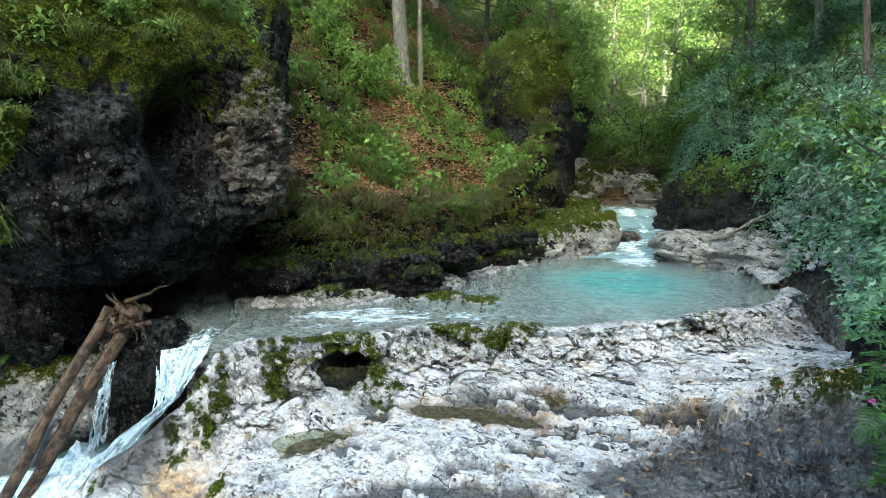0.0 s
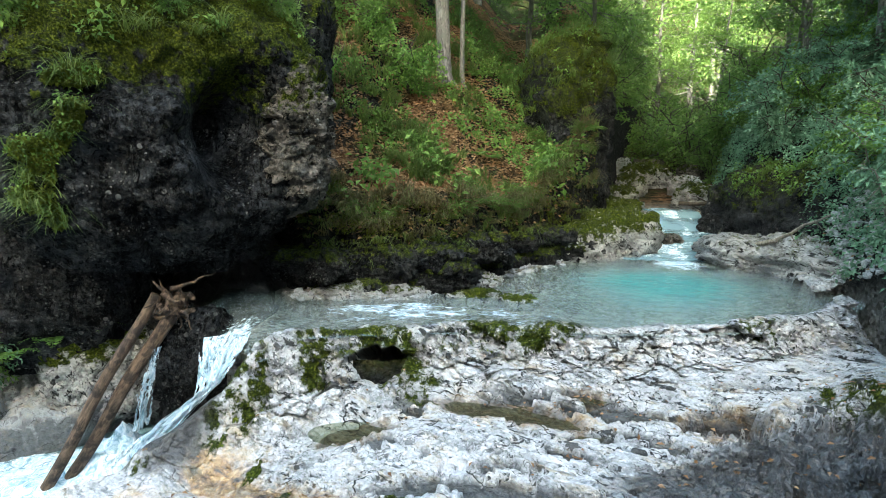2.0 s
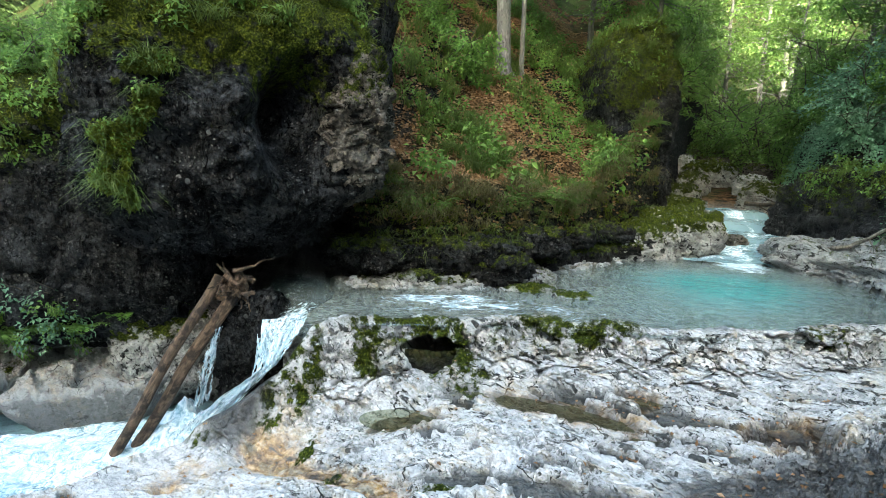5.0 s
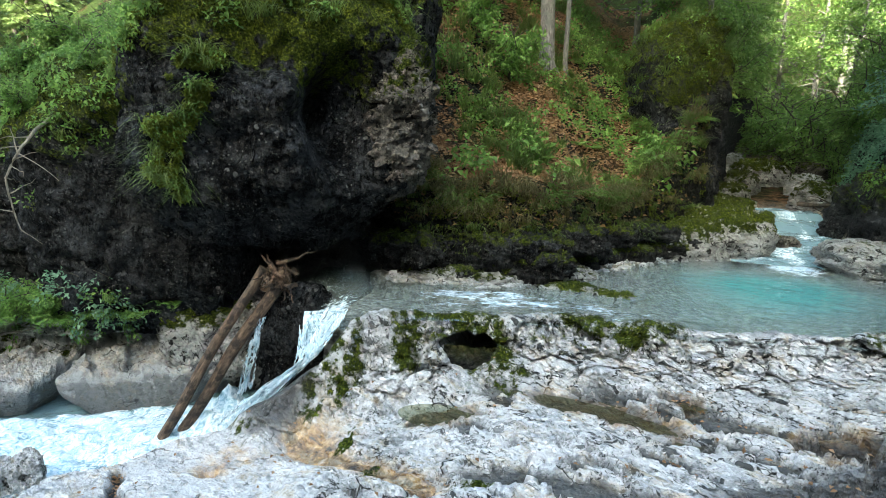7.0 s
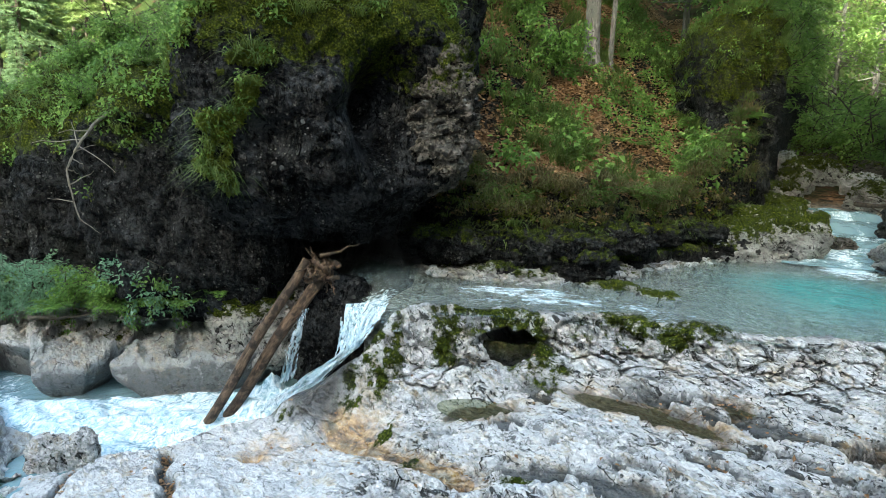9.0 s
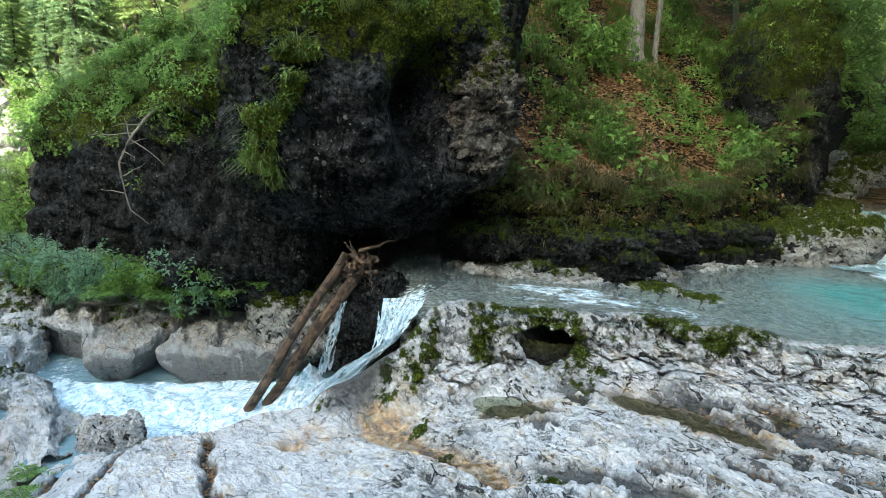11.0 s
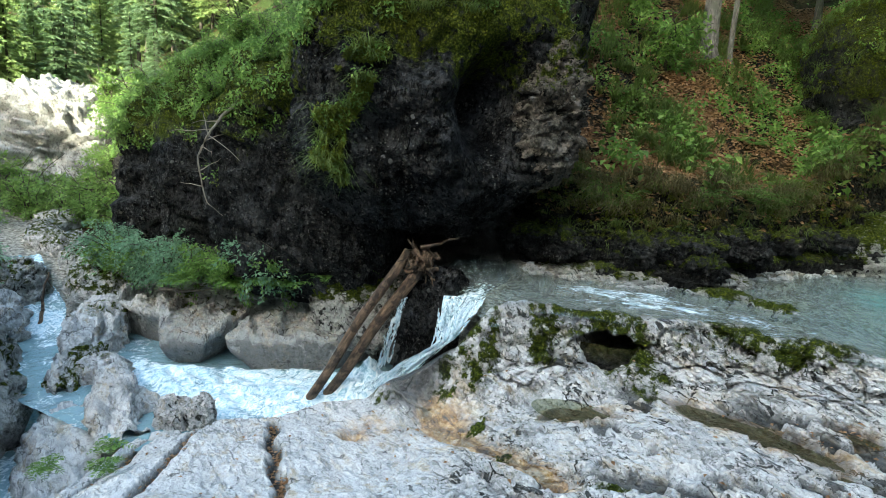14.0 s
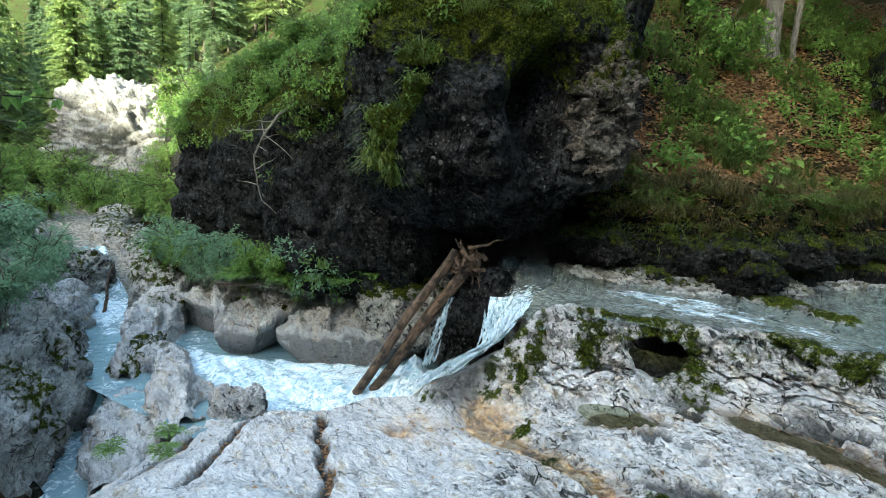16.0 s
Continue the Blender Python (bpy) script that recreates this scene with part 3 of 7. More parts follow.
def slab_z(x, y):
    """Ledge that dams the pool, the worn terrace below it with its pools, and the long slab falling downstream."""
    wob = 0.16 * fbm(x * 1.3, y * 0.5, 0, 4, 51)
    d = table(x, RIM_X, RIM_Y) + wob - y
    low = table(x, [-9, -7.6, -6.6, -6.0, -5, -4, -3, -1.9, -1.0, 0, 2, 3], [-2.7, -2.5, -2.25, -1.95, -1.78, -1.6, -1.36, -0.95, -0.66, -0.56, -0.55, -0.5])
    low = low + 0.42 * np.maximum(3.6 - y, 0) * smooth(-6.5, -3.5, x)
    low = low + table(x, [2.2, 3.2, 4.4, 6], [0, 0.28, 0.85, 1.6]) * smooth(7.6, 5.0, y) + 0.1 * smooth(5.4, 4.2, y) * smooth(-1.2, 0.2, x)
    foot = table(x, [-4.0, -3.0, -2.0, 0, 1.5, 2.6, 3.6, 4.6], [0.7, 0.75, 0.72, 0.8, 0.95, 1.1, 1.5, 2.2])
    top = table(x, [-4.4, -3.9, -3.3, -2.9, -2.5, 0, 3, 5], [-1.5, -1.2, -0.72, -0.1, 0.1, 0.08, 0.1, 0.2]) + 0.05 * fbm(x * 2.5, y * 2.5, 0, 3, 52)
    q = d / foot
    face = 0.62 * smooth(0.0, 0.3, q) + 0.38 * smooth(0.2, 1.0, q)
    z = top * (1 - face) + low * face
    z = np.where(d < 0, top - 0.5 * smooth(0.05, 0.55, -d) * smooth(-3.6, -2.4, x), z)
    # left end: the edge over the lower stream
    edge = table(x, [-9, -7.2, -6.4, -5.6, -5.0, -4.3, -3.9, -3.4], [4.3, 4.6, 4.75, 5.1, 5.7, 6.0, 6.2, 6.6]) + 0.15 * fbm(x * 2, y * 0.7, 0, 3, 54)
    z = z - 1.5 * smooth(0.0, 0.45, y - edge) * smooth(-3.0, -3.6, x)
    z = z - 0.9 * smooth(4.9, 5.9, x)
    side = table(y, [1.6, 2.9, 4.2, 5.2], [-6.1, -6.6, -7.15, -7.5]) + 0.2 * fbm(x * 0.6, y * 1.7, 0, 4, 53)
    z = z - 1.3 * smooth(0.0, 0.7, side - x)
    # a runnel down to the fall
    dist, u = from_line(x, y, -3.5, 5.75, -1.3, 4.4)
    z = z - 0.12 * (1 - smooth(0.05, 0.3, dist))
    # worn basins
    for cx, cy, r in ((-0.97, 4.66, 0.15), (-0.37, 4.68, 0.22), (-4.04, 5.05, 0.2), (-3.0, 4.74, 0.11), (0.3, 4.5, 0.15)):
        z = z - 0.11 * smooth(0.0, 0.6, bump(x, y, cx, cy, r, r * 0.75))
    z = z + 0.14 * bump(x, y, -0.4, 5.1, 2.2, 0.4, -12)
    return z, d, face


def bed(x, y):
    """The stream bed under the water, and the low ground round it."""
    up = table(y, [12.4, 13.5, 15, 16, 17.5, 19, 26, 40, 90], [-0.35, -0.25, -0.05, 0.05, 0.3, 0.7, 1.7, 4.2, 13])
    z = np.where(x > -3.6, up, -2.9)
    z = z - 0.55 * bump(x, y, 3.0, 10.3, 2.9, 2.6) * (y < 13)
    west = table(x, [-60, -30, -20, -16, -13.2, -12.2, -8, -5], [-0.6, -1.9, -2.3, -2.5, -2.9, -3.3, -3.5, -3.2])
    z = np.where(x < -5, west, z)
    return z


def ground_z(x, y):
    n, sn = north_hill(x, y)
    e, se = east_bank(x, y)
    w, sw = west_bank(x, y)
    z = np.maximum(np.maximum(bed(x, y), n), np.maximum(e, w))
    # unseen slope behind the camera, raised to keep sun off the near ravine
    steep = table(x, [-60, -34, -24, -16, 12, 40], [0.3, 0.3, 0.55, 0.95, 0.95, 0.9])
    start = table(x, [-24, -16, -9, -5, 12], [-4, -1.5, -2.0, -1.2, -1.2])
    back = 0.3 + 70 * np.tanh(steep * np.maximum(start - y, 0) / 70) - 3.3 * smooth(-1.5, -4.0, x)
    z = np.where(y < 1.4, np.maximum(z, back), z)
    under, d, _ = slab_z(x, y)
    in_slab = (x > -8.0) & (x < 5.8) & (y > 1.3) & (d > -0.9) & (se < 0.25)
    z = np.where(in_slab, np.minimum(z, under - 0.45), z)
    in_shelf = (x > -13) & (x < -3.7) & (y > 5.2) & (y < 9.6)
    z = np.where(in_shelf, np.minimum(z, -2.9 + 1.3 * smooth(8.6, 9.6, y)), z)
    far = np.hypot(x + 1, y - 8)
    z = np.where(far > 60, z + 0.1 * (far - 60), z)
    return z


def axis_steps(lo, hi, centre, n, fine):
    """n coordinates from lo to hi, close together near the centre."""
    a = np.arcsinh((lo - centre) / fine)
    b = np.arcsinh((hi - centre) / fine)
    return centre + fine * np.sinh(np.linspace(a, b, n))


gx = axis_steps(-170, 130, -1.5, 420, 5.0)
gy = axis_steps(-90, 210, 11.0, 420, 4.0)
X, Y = np.meshgrid(gx, gy)
Z = ground_z(X, Y)
_, SN = north_hill(X, Y)
steepness = np.hypot(*np.gradient(Z)[::-1]) / (np.gradient(X, axis=1) + np.gradient(Y, axis=0)) * 2
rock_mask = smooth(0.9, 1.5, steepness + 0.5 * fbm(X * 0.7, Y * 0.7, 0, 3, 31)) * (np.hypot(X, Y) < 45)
gravel_mask = np.where((Z < 0.15) & (SN < -0.02) & (Y > 7), 1.0, 0.0) * (X > -4) + smooth(2.6, 1.2, np.abs(Y - table(X, [-30, -17, -13.2, -11.2, -9.9], [13.2, 7.4, 6.0, 4.9, 4.1]))) * (X < -9.5) * smooth(-27, -23, X) * (Z < -1.3)
_, SW = west_bank(X, Y)
rock_mask = np.maximum(rock_mask, smooth(-0.2, 0.2, SW) * (X < -5) * smooth(3.5, 1.5, SW))
gravel_mask = gravel_mask + smooth(3.2, 1.6, np.abs(X - table(Y, [13, 18, 24, 30], [4.4, 5.2, 6.6, 8]))) * (Y > 13) * smooth(21, 18, Y) * (Z < bed(X, Y) + 0.3)
litter_mask = np.clip(0.55 + 1.5 * fbm(X * 0.5 + 3, Y * 0.5, 0, 3, 41), 0, 1) * (1 - rock_mask)
moss_mask = np.clip(0.5 - 1.2 * fbm(X * 0.5 + 3, Y * 0.5, 0, 3, 41), 0, 1)
away = (np.hypot(X, Y) > 26) | (X < -11)
moss_mask = np.where(away, 1.6, moss_mask)
litter_mask = np.where(away, 0.15, litter_mask)
ground = thing("ground", "steep wooded ravine floor with leaf litter, moss and earth", "ground", kind="structure",
               me=mesh_of("ground", np.stack([X, Y, Z], -1).reshape(-1, 3), grid_faces(420, 420), SOIL,
                          {"rock": rock_mask, "gravel": np.clip(gravel_mask, 0, 1), "litter": litter_mask, "moss": moss_mask}))


# ---- foreground limestone ----
SLAB = []


def slab_mesh():
    nx = 760
    rows = np.concatenate([np.linspace(-1.4, -0.12, 26), np.linspace(-0.1, 0.95, 140), np.linspace(0.96, 2.7, 160), np.linspace(2.72, 6.6, 110)])
    ny = len(rows)
    x, rows = np.meshgrid(np.linspace(-8.2, 6.0, nx), rows)
    y = table(x, RIM_X, RIM_Y) - rows
    z, d, face = slab_z(x, y)
    on_face = smooth(-0.1, 0.12, d) * (1 - smooth(0.75, 1.0, face)) * (1 - 0.8 * smooth(0.45, 0.85, d))
    # tilted bedding and joints, running across the slab
    a, b = x * 0.95 - y * 0.3, x * 0.3 + y * 0.95
    wa, wb = 0.3 * fbm(x * 2.5, y * 2.5, z * 2.5, 5, 63, 0.6), 0.3 * fbm(x * 2.5 + 7, y * 2.5, z * 2.5, 5, 60, 0.6)
    p1, g1 = facets(a * 1.3 + wa, b * 2.8 + wb, z * 2.0, 61)
    p2, g2 = facets(a * 3.6 + 2 * wa, b * 6.5 + 2 * wb, z * 5.0, 62)
    p3, g3 = facets(a * 9 + 4 * wa, b * 15 + 4 * wb, z * 12.0, 70)
    f1, e1 = facets(x * 1.7 + wa, z * 2.6 + wb, y * 1.2, 73)
    f2, e2 = facets(x * 5.0 + 2 * wa, z * 7.0 + 2 * wb, y * 3.0, 74)
    smoothness = smooth(-1.9, -3.6, x)
    calm = 1 - 0.72 * smoothness
    joint = (1 - smooth(0.01, 0.07, g1)) * 0.06 + (1 - smooth(0.03, 0.12, g2)) * 0.045
    broken = smooth(-0.15, 0.25, fbm(x * 0.9 + 4, y * 1.2, 0, 3, 59))
    joint = joint * broken * (1 - on_face) + on_face * ((1 - smooth(0.01, 0.06, e1)) * 0.06 + (1 - smooth(0.02, 0.09, e2)) * 0.035)
    rise = ((0.03 * p1 + 0.028 * p2) * (1 - on_face) + (0.11 * f1 + 0.05 * f2) * on_face + 0.016 * p3 - joint * (0.5 + 0.4 * on_face)) * calm
    rise = rise + 0.014 * fbm(a * 3, b * 7, z * 4, 5, 64, ridged=True) * calm
    z = z + rise * (1 - 0.75 * on_face) + 0.07 * fbm(x * 0.9, y * 1.6, 0, 3, 65)
    out = -1.15 * rise * on_face
    rubble = bump(x, y, 3.0, 4.7, 2.0, 1.5)
    z = z + smooth(0.0, 0.4, rubble) * (0.1 * p2 + 0.06 * p3 + 0.04 * fbm(x * 9, y * 9, 0, 4, 79, ridged=True))
    pocket = np.maximum(smooth(0.2, 0.27, fbm(a * 1.5 + 9, b * 4.8, 0, 5, 66, 0.6)), 0.7 * smooth(0.26, 0.34, fbm(a * 4.2, b * 11, 0, 5, 56, 0.6))) * smooth(0.7, 1, face) * (0.25 + 0.75 * smooth(-3.0, -0.8, x))
    z = z - 0.1 * pocket
    for cx, cy, rx, ry, turn, floor in BASINS:
        w = smooth(0.02, 0.32, bump(x, y, cx, cy, rx, ry, turn))
        z = z * (1 - w) + (floor + 0.07 * fbm(x * 3, y * 4, 0, 4, 57)) * w
    # long cracks filled with leaves on the lower slab
    crack = np.zeros_like(z)
    for ax, ay, bx, by in ((-5.3, 5.0, -3.5, 3.2), (-6.3, 4.7, -5.4, 3.0), (-7.0, 4.4, -6.2, 2.8)):
        dist, _ = from_line(x + 0.12 * fbm(x * 2, y * 2, 0, 3, 67), y + 0.12 * fbm(x * 2, y * 2, 5, 3, 68), ax, ay, bx, by)
        crack = np.maximum(crack, 1 - smooth(0.015, 0.1, dist))
    z = z - 0.13 * crack
    # hollow under the ledge
    hollow = smooth(1.15, 0.5, ((x + 1.45 + 0.12 * fbm(x * 4, z * 4, 0, 3, 77)) / 0.37) ** 2 + ((z + 0.34 + 0.06 * fbm(x * 5, z * 5, 3, 3, 78)) / 0.21) ** 2) * smooth(1.0, 0.6, np.abs(y - 6.4))
    y2 = y + 0.85 * hollow + out
    z = z - 0.1 * bump(x, y, -1.45, 6.1, 0.4, 0.3)
    SLAB.extend([x, y2, z, crack, pocket])
    pit = np.clip(0.9 * pocket + crack + joint / 0.16 * (0.5 + 0.5 * on_face), 0, 1)
    patchy = smooth(-0.25, 0.2, fbm(x * 1.3 + 5, y * 1.3, 0, 3, 58))
    moss = np.clip(smooth(0.3, -0.05, d) * smooth(-0.4, 0.0, d) * patchy * table(x, [-3, 0, 2, 4], [1.0, 0.9, 0.5, 0.2]) + 0.35 * on_face * smooth(0.1, 0.5, fbm(x * 1.5, y * 1.5, z, 3, 69)), 0, 1)
    for cx, cy, rx, ry in ((-2.9, 6.15, 0.4, 0.32), (-2.55, 5.5, 0.16, 0.4), (-3.35, 6.1, 0.2, 0.25), (-2.0, 4.75, 0.16, 0.3), (-1.1, 6.5, 0.6, 0.4), (3.7, 5.4, 0.9, 1.2), (-0.9, 4.3, 0.3, 0.2), (-0.85, 6.4, 0.28, 0.3), (-2.2, 6.45, 0.4, 0.2), (0.5, 6.95, 0.5, 0.16)):
        moss = np.maximum(moss, 0.9 * bump(x, y, cx, cy, rx, ry))
    dist, _ = from_line(x, y, -3.4, 5.75, -1.2, 4.3)
    rust = 0.75 * (1 - smooth(0.05, 0.3, dist)) + 0.7 * bump(x, y, -3.1, 5.85, 0.65, 0.5) + 0.5 * bump(x, y, -4.0, 5.4, 0.8, 0.35)
    rust = rust + 0.8 * bump(x, y, -4.04, 5.05, 0.42, 0.25) + 0.35 * bump(x, y, 0.16, 5.93, 1.2, 0.4, -18) + 0.5 * bump(x, y, -2.9, 6.5, 0.5, 0.3)
    runnel, _ = from_line(x + 0.1 * fbm(x * 3, y * 3, 0, 3, 55), y, -3.4, 5.75, -1.2, 4.3)
    rust = rust + 1.0 * (1 - smooth(0.02, 0.1, runnel))
    wet_shade = 0.55 * (1 - smooth(0.03, 0.12, runnel)) + 1.2 * bump(x, y, 2.34, 5.72, 0.5, 0.42) + 1.1 * smooth(1.2, 2.2, x) * smooth(4.9, 4.3, y) + 1.4 * bump(x, y, 2.6, 4.7, 1.7, 1.0, 12) + 1.2 * bump(x, y, 1.4, 4.4, 0.9, 0.45) + 1.4 * bump(x, y, 2.34, 5.72, 0.42, 0.34)
    wet_shade = wet_shade + smooth(0.1, -0.25, d) + 1.4 * bump(x, y, -3.75, 6.1, 0.65, 0.75) + 0.6 * bump(x, y, 0.16, 5.93, 1.0, 0.3, -18)
    wet_shade = wet_shade + 0.35 * smooth(-1.7, -2.1, z) * smooth(4.6, 5.2, y)
    for cx, cy, rx, ry, turn, floor in BASINS:
        wet_shade = wet_shade + 0.75 * smooth(0.03, 0.3, bump(x, y, cx, cy, rx * 1.1, ry * 1.15, turn))
        rust = rust + 0.55 * smooth(0.02, 0.3, bump(x, y, cx, cy, rx * 1.25, ry * 1.4, turn))
    rust = rust + 0.45 * bump(x, y, -3.6, 5.15, 1.3, 0.5) + 0.3 * bump(x, y, -5.0, 4.4, 1.2, 0.4, -20)
    rust = rust + 0.55 * bump(x, y, -2.6, 5.6, 0.8, 0.45) + 0.35 * bump(x, y, -1.8, 4.6, 0.8, 0.3)
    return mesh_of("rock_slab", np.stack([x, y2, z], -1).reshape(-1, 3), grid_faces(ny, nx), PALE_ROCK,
                   {"pit": pit, "moss": np.clip(moss, 0, 1), "rust": np.clip(rust, 0, 1), "wet_shade": np.clip(wet_shade, 0, 1),
                    "calm": np.clip(smooth(-2.0, -3.3, x + 0.5 * fbm(x * 1.1, y * 1.1, 0, 3, 49)) + 0.3 * bump(x, y, -0.6, 5.0, 2.4, 0.8, -12), 0, 0.75)})


thing("rock_slab", "white weathered limestone slab with worn basins, moss and rust stains", "rock", kind="structure", me=slab_mesh())


# ---- rock masses ----
def lump(name, centre, radii, turn, mat, seed, nu=120, nv=160, rough=0.16, shape=None, boxy=2.6, moss=0.5, wet_shade=0.0, pebbles=0.0, tilt=0.0, blocks=0.5, keep=None, pits=0.5, calm=0.0):
    """A closed rock, centred on its base point; shape: a change of the radius by direction."""
    th = np.linspace(0.02, np.pi - 0.02, nu)[:, None]
    ph = np.linspace(0, 2 * np.pi, nv, endpoint=False)[None]
    dx, dy, dz = np.sin(th) * np.cos(ph), np.sin(th) * np.sin(ph), np.cos(th) * np.ones_like(ph)
    r = (np.abs(dx) ** boxy + np.abs(dy) ** boxy + np.abs(dz) ** boxy) ** (-1 / boxy)
    if shape is not None:
        r = r * shape(dx, dy, dz)
    mean = sum(radii) / 3
    px, py, pz = dx * r * radii[0], dy * r * radii[1], dz * r * radii[2]
    f = 1.0 / mean
    grow = rough * mean * (0.7 * fbm(px * 1.3 * f, py * 1.3 * f, pz * 1.3 * f, 4, seed) + 0.35 * fbm(px * 4 * f, py * 4 * f, pz * 4 * f, 4, seed + 5, ridged=True))
    wx, wy = 0.25 * fbm(px * 2 * f, py * 2 * f, pz * 2 * f, 3, seed + 50), 0.25 * fbm(px * 2 * f + 9, py * 2 * f, pz * 2 * f, 3, seed + 51)
    q1, g1 = facets(px * 1.7 * f + 7 + wx, py * 1.7 * f + wy, pz * 2.6 * f, seed + 9)
    q2, g2 = facets(px * 4.6 * f + 3 * wx, py * 4.6 * f + 3 * wy, pz * 7.5 * f, seed + 10)
    q3, g3 = facets(px * 13 * f + 5 * wx, py * 13 * f + 5 * wy, pz * 20 * f, seed + 12)
    grow = grow + blocks * rough * mean * (0.9 * q1 + 0.42 * q2 + 0.14 * q3 - 0.14 * (1 - smooth(0, 0.1, g2)))
    d1, d2 = 0, g2
    grow = grow + 0.012 * mean * fbm(px * 14 * f, py * 14 * f, pz * 14 * f, 3, seed + 60, ridged=True)
    if pebbles:
        p1, p2, ptone = cells(px * 5, py * 5, pz * 5, seed + 17)
        grow = grow + pebbles * (smooth(0.5, 0.1, p1) * (0.3 + ptone)) + pebbles * 0.6 * fbm(px * 9, py * 9, pz * 9, 3, seed + 3, ridged=True)
    px, py, pz = px + dx * grow, py + dy * grow, pz + dz * grow
    c, s = math.cos(radians(turn)), math.sin(radians(turn))
    pz = pz + tilt * px
    v = np.stack([px * c - py * s, px * s + py * c, pz + 0 * px], -1).reshape(-1, 3)
    up = smooth(0.1, 0.75, dz + 0.35 * fbm(px * 2 * f, py * 2 * f, pz * 2 * f, 3, seed + 40))
    zeros = np.zeros(v.shape[0])
    me = mesh_of(name, v, grid_faces(nu, nv, True), mat,
                 {"moss": np.clip(up.ravel() * moss * 2, 0, 1), "pit": np.clip((1 - smooth(0, 0.12, d2 - d1)).ravel() * pits, 0, 1), "rust": zeros, "wet_shade": zeros + wet_shade, "calm": zeros + calm})
    if keep is not None:
        keep.append(v)
    return me


def boulder_shape(dx, dy, dz):
    """A deep hollow beside a blunt nose, and an undercut foot."""
    def near(ax, az, w):
        # ax: degrees from the face's middle towards +x; az: degrees up
        n = (math.sin(radians(ax)) * math.cos(radians(az)), -math.cos(radians(ax)) * math.cos(radians(az)), math.sin(radians(az)))
        return np.exp(-(2 - 2 * (dx * n[0] + dy * n[1] + dz * n[2])) / w ** 2)
    hollow = np.minimum(0.7 * near(13, 0, 0.2) + 0.6 * near(17, 12, 0.17) + 0.6 * near(13, -14, 0.15) + 0.4 * near(22, 2, 0.15), 0.62)
    ridge = 0.16 * near(-5, 4, 0.1) + 0.14 * near(-4, -12, 0.09) + 0.12 * near(-2, -24, 0.16) + 0.1 * near(37, 0, 0.14) + 0.08 * near(34, -20, 0.2)
    return 1 - hollow + ridge - 0.12 * near(62, -42, 0.4) - 0.16 * near(-22, 20, 0.22) - 0.1 * near(-24, -12, 0.16)


BOULDER_AT, boulder_v = (-5.0, 8.35, 2.5), []
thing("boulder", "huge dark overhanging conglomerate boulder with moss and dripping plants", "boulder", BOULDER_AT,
      me=lump("boulder", None, (2.2, 2.1, 2.0), 38, DARK_SHADED_ROCK, 71, 260, 340, 0.13, boulder_shape, 2.4, 0.8, 0.08, 0.06, 0.0, 0.4, boulder_v))
boulder_v = boulder_v[0] + np.array(BOULDER_AT)
cliff_v = []
thing("rock", "rough brown conglomerate block beside the boulder's hollow", "rock", (-2.95, 8.2, 2.45),
      me=lump("conglomerate", None, (0.44, 0.7, 1.05), 24, BROWN_ROCK, 70, 130, 150, 0.2, None, 2.8, 0.3, 0.0, 0.05, 0.22, 0.9))

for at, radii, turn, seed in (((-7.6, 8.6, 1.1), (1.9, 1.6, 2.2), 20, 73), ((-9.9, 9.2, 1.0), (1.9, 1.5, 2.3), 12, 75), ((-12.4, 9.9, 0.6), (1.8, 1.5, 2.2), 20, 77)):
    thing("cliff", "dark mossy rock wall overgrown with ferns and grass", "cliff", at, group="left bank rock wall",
          me=lump("cliff", None, radii, turn, DARK_SHADED_ROCK, seed, 130, 170, 0.17, None, 3.0, 0.9, 0.2, 0.045, 0.0, 0.45, cliff_v))
    cliff_v[-1] = cliff_v[-1] + np.array(at)
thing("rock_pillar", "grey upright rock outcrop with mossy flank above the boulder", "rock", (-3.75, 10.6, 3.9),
      me=lump("rock_pillar", None, (0.55, 0.7, 1.9), 20, DARK_SHADED_ROCK, 79, 80, 100, 0.2, None, 3.0, 0.7))
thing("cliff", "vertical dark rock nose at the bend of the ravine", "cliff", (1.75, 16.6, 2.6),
      me=lump("cliff_nose", None, (1.0, 1.9, 2.9), 8, DARK_SHADED_ROCK, 81, 110, 130, 0.22, None, 3.2, 0.7, 0.3, 0.0, 0.0, 0.5, cliff_v))
thing("cliff", "shaded brown rock wall behind the rapid", "cliff", (7.4, 26.5, 1.4),
      me=lump("cliff_back", None, (2.8, 1.4, 1.2), -25, BROWN_ROCK, 83, 90, 120, 0.3, None, 3.0, 0.12, 0.1, 0.0, 0.0, 0.5, cliff_v))
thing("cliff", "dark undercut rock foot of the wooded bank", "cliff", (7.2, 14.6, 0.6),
      me=lump("cliff_foot", None, (1.3, 3.0, 1.5), 5, DARK_SHADED_ROCK, 85, 90, 120, 0.26, None, 2.6, 0.25, 0.4, 0.0, 0.0, 0.5, cliff_v))
thing("cliff", "pale sunlit limestone cliff with shrubs on its ledges", "cliff", (-31.0, 17.2, -0.4),
      me=lump("pale_cliff", None, (3.5, 2.3, 3.1), 30, GREY_ROCK, 87, 140, 180, 0.26, None, 5.0, 0.06, 0.0, 0.0, 0.0, 0.9, None, 0.2, 0.55))

for k, at in ((3, (1.75, 16.6, 2.6)), (4, (7.4, 26.5, 1.4)), (5, (7.2, 14.6, 0.6))):
    cliff_v[k] = cliff_v[k] + np.array(at)

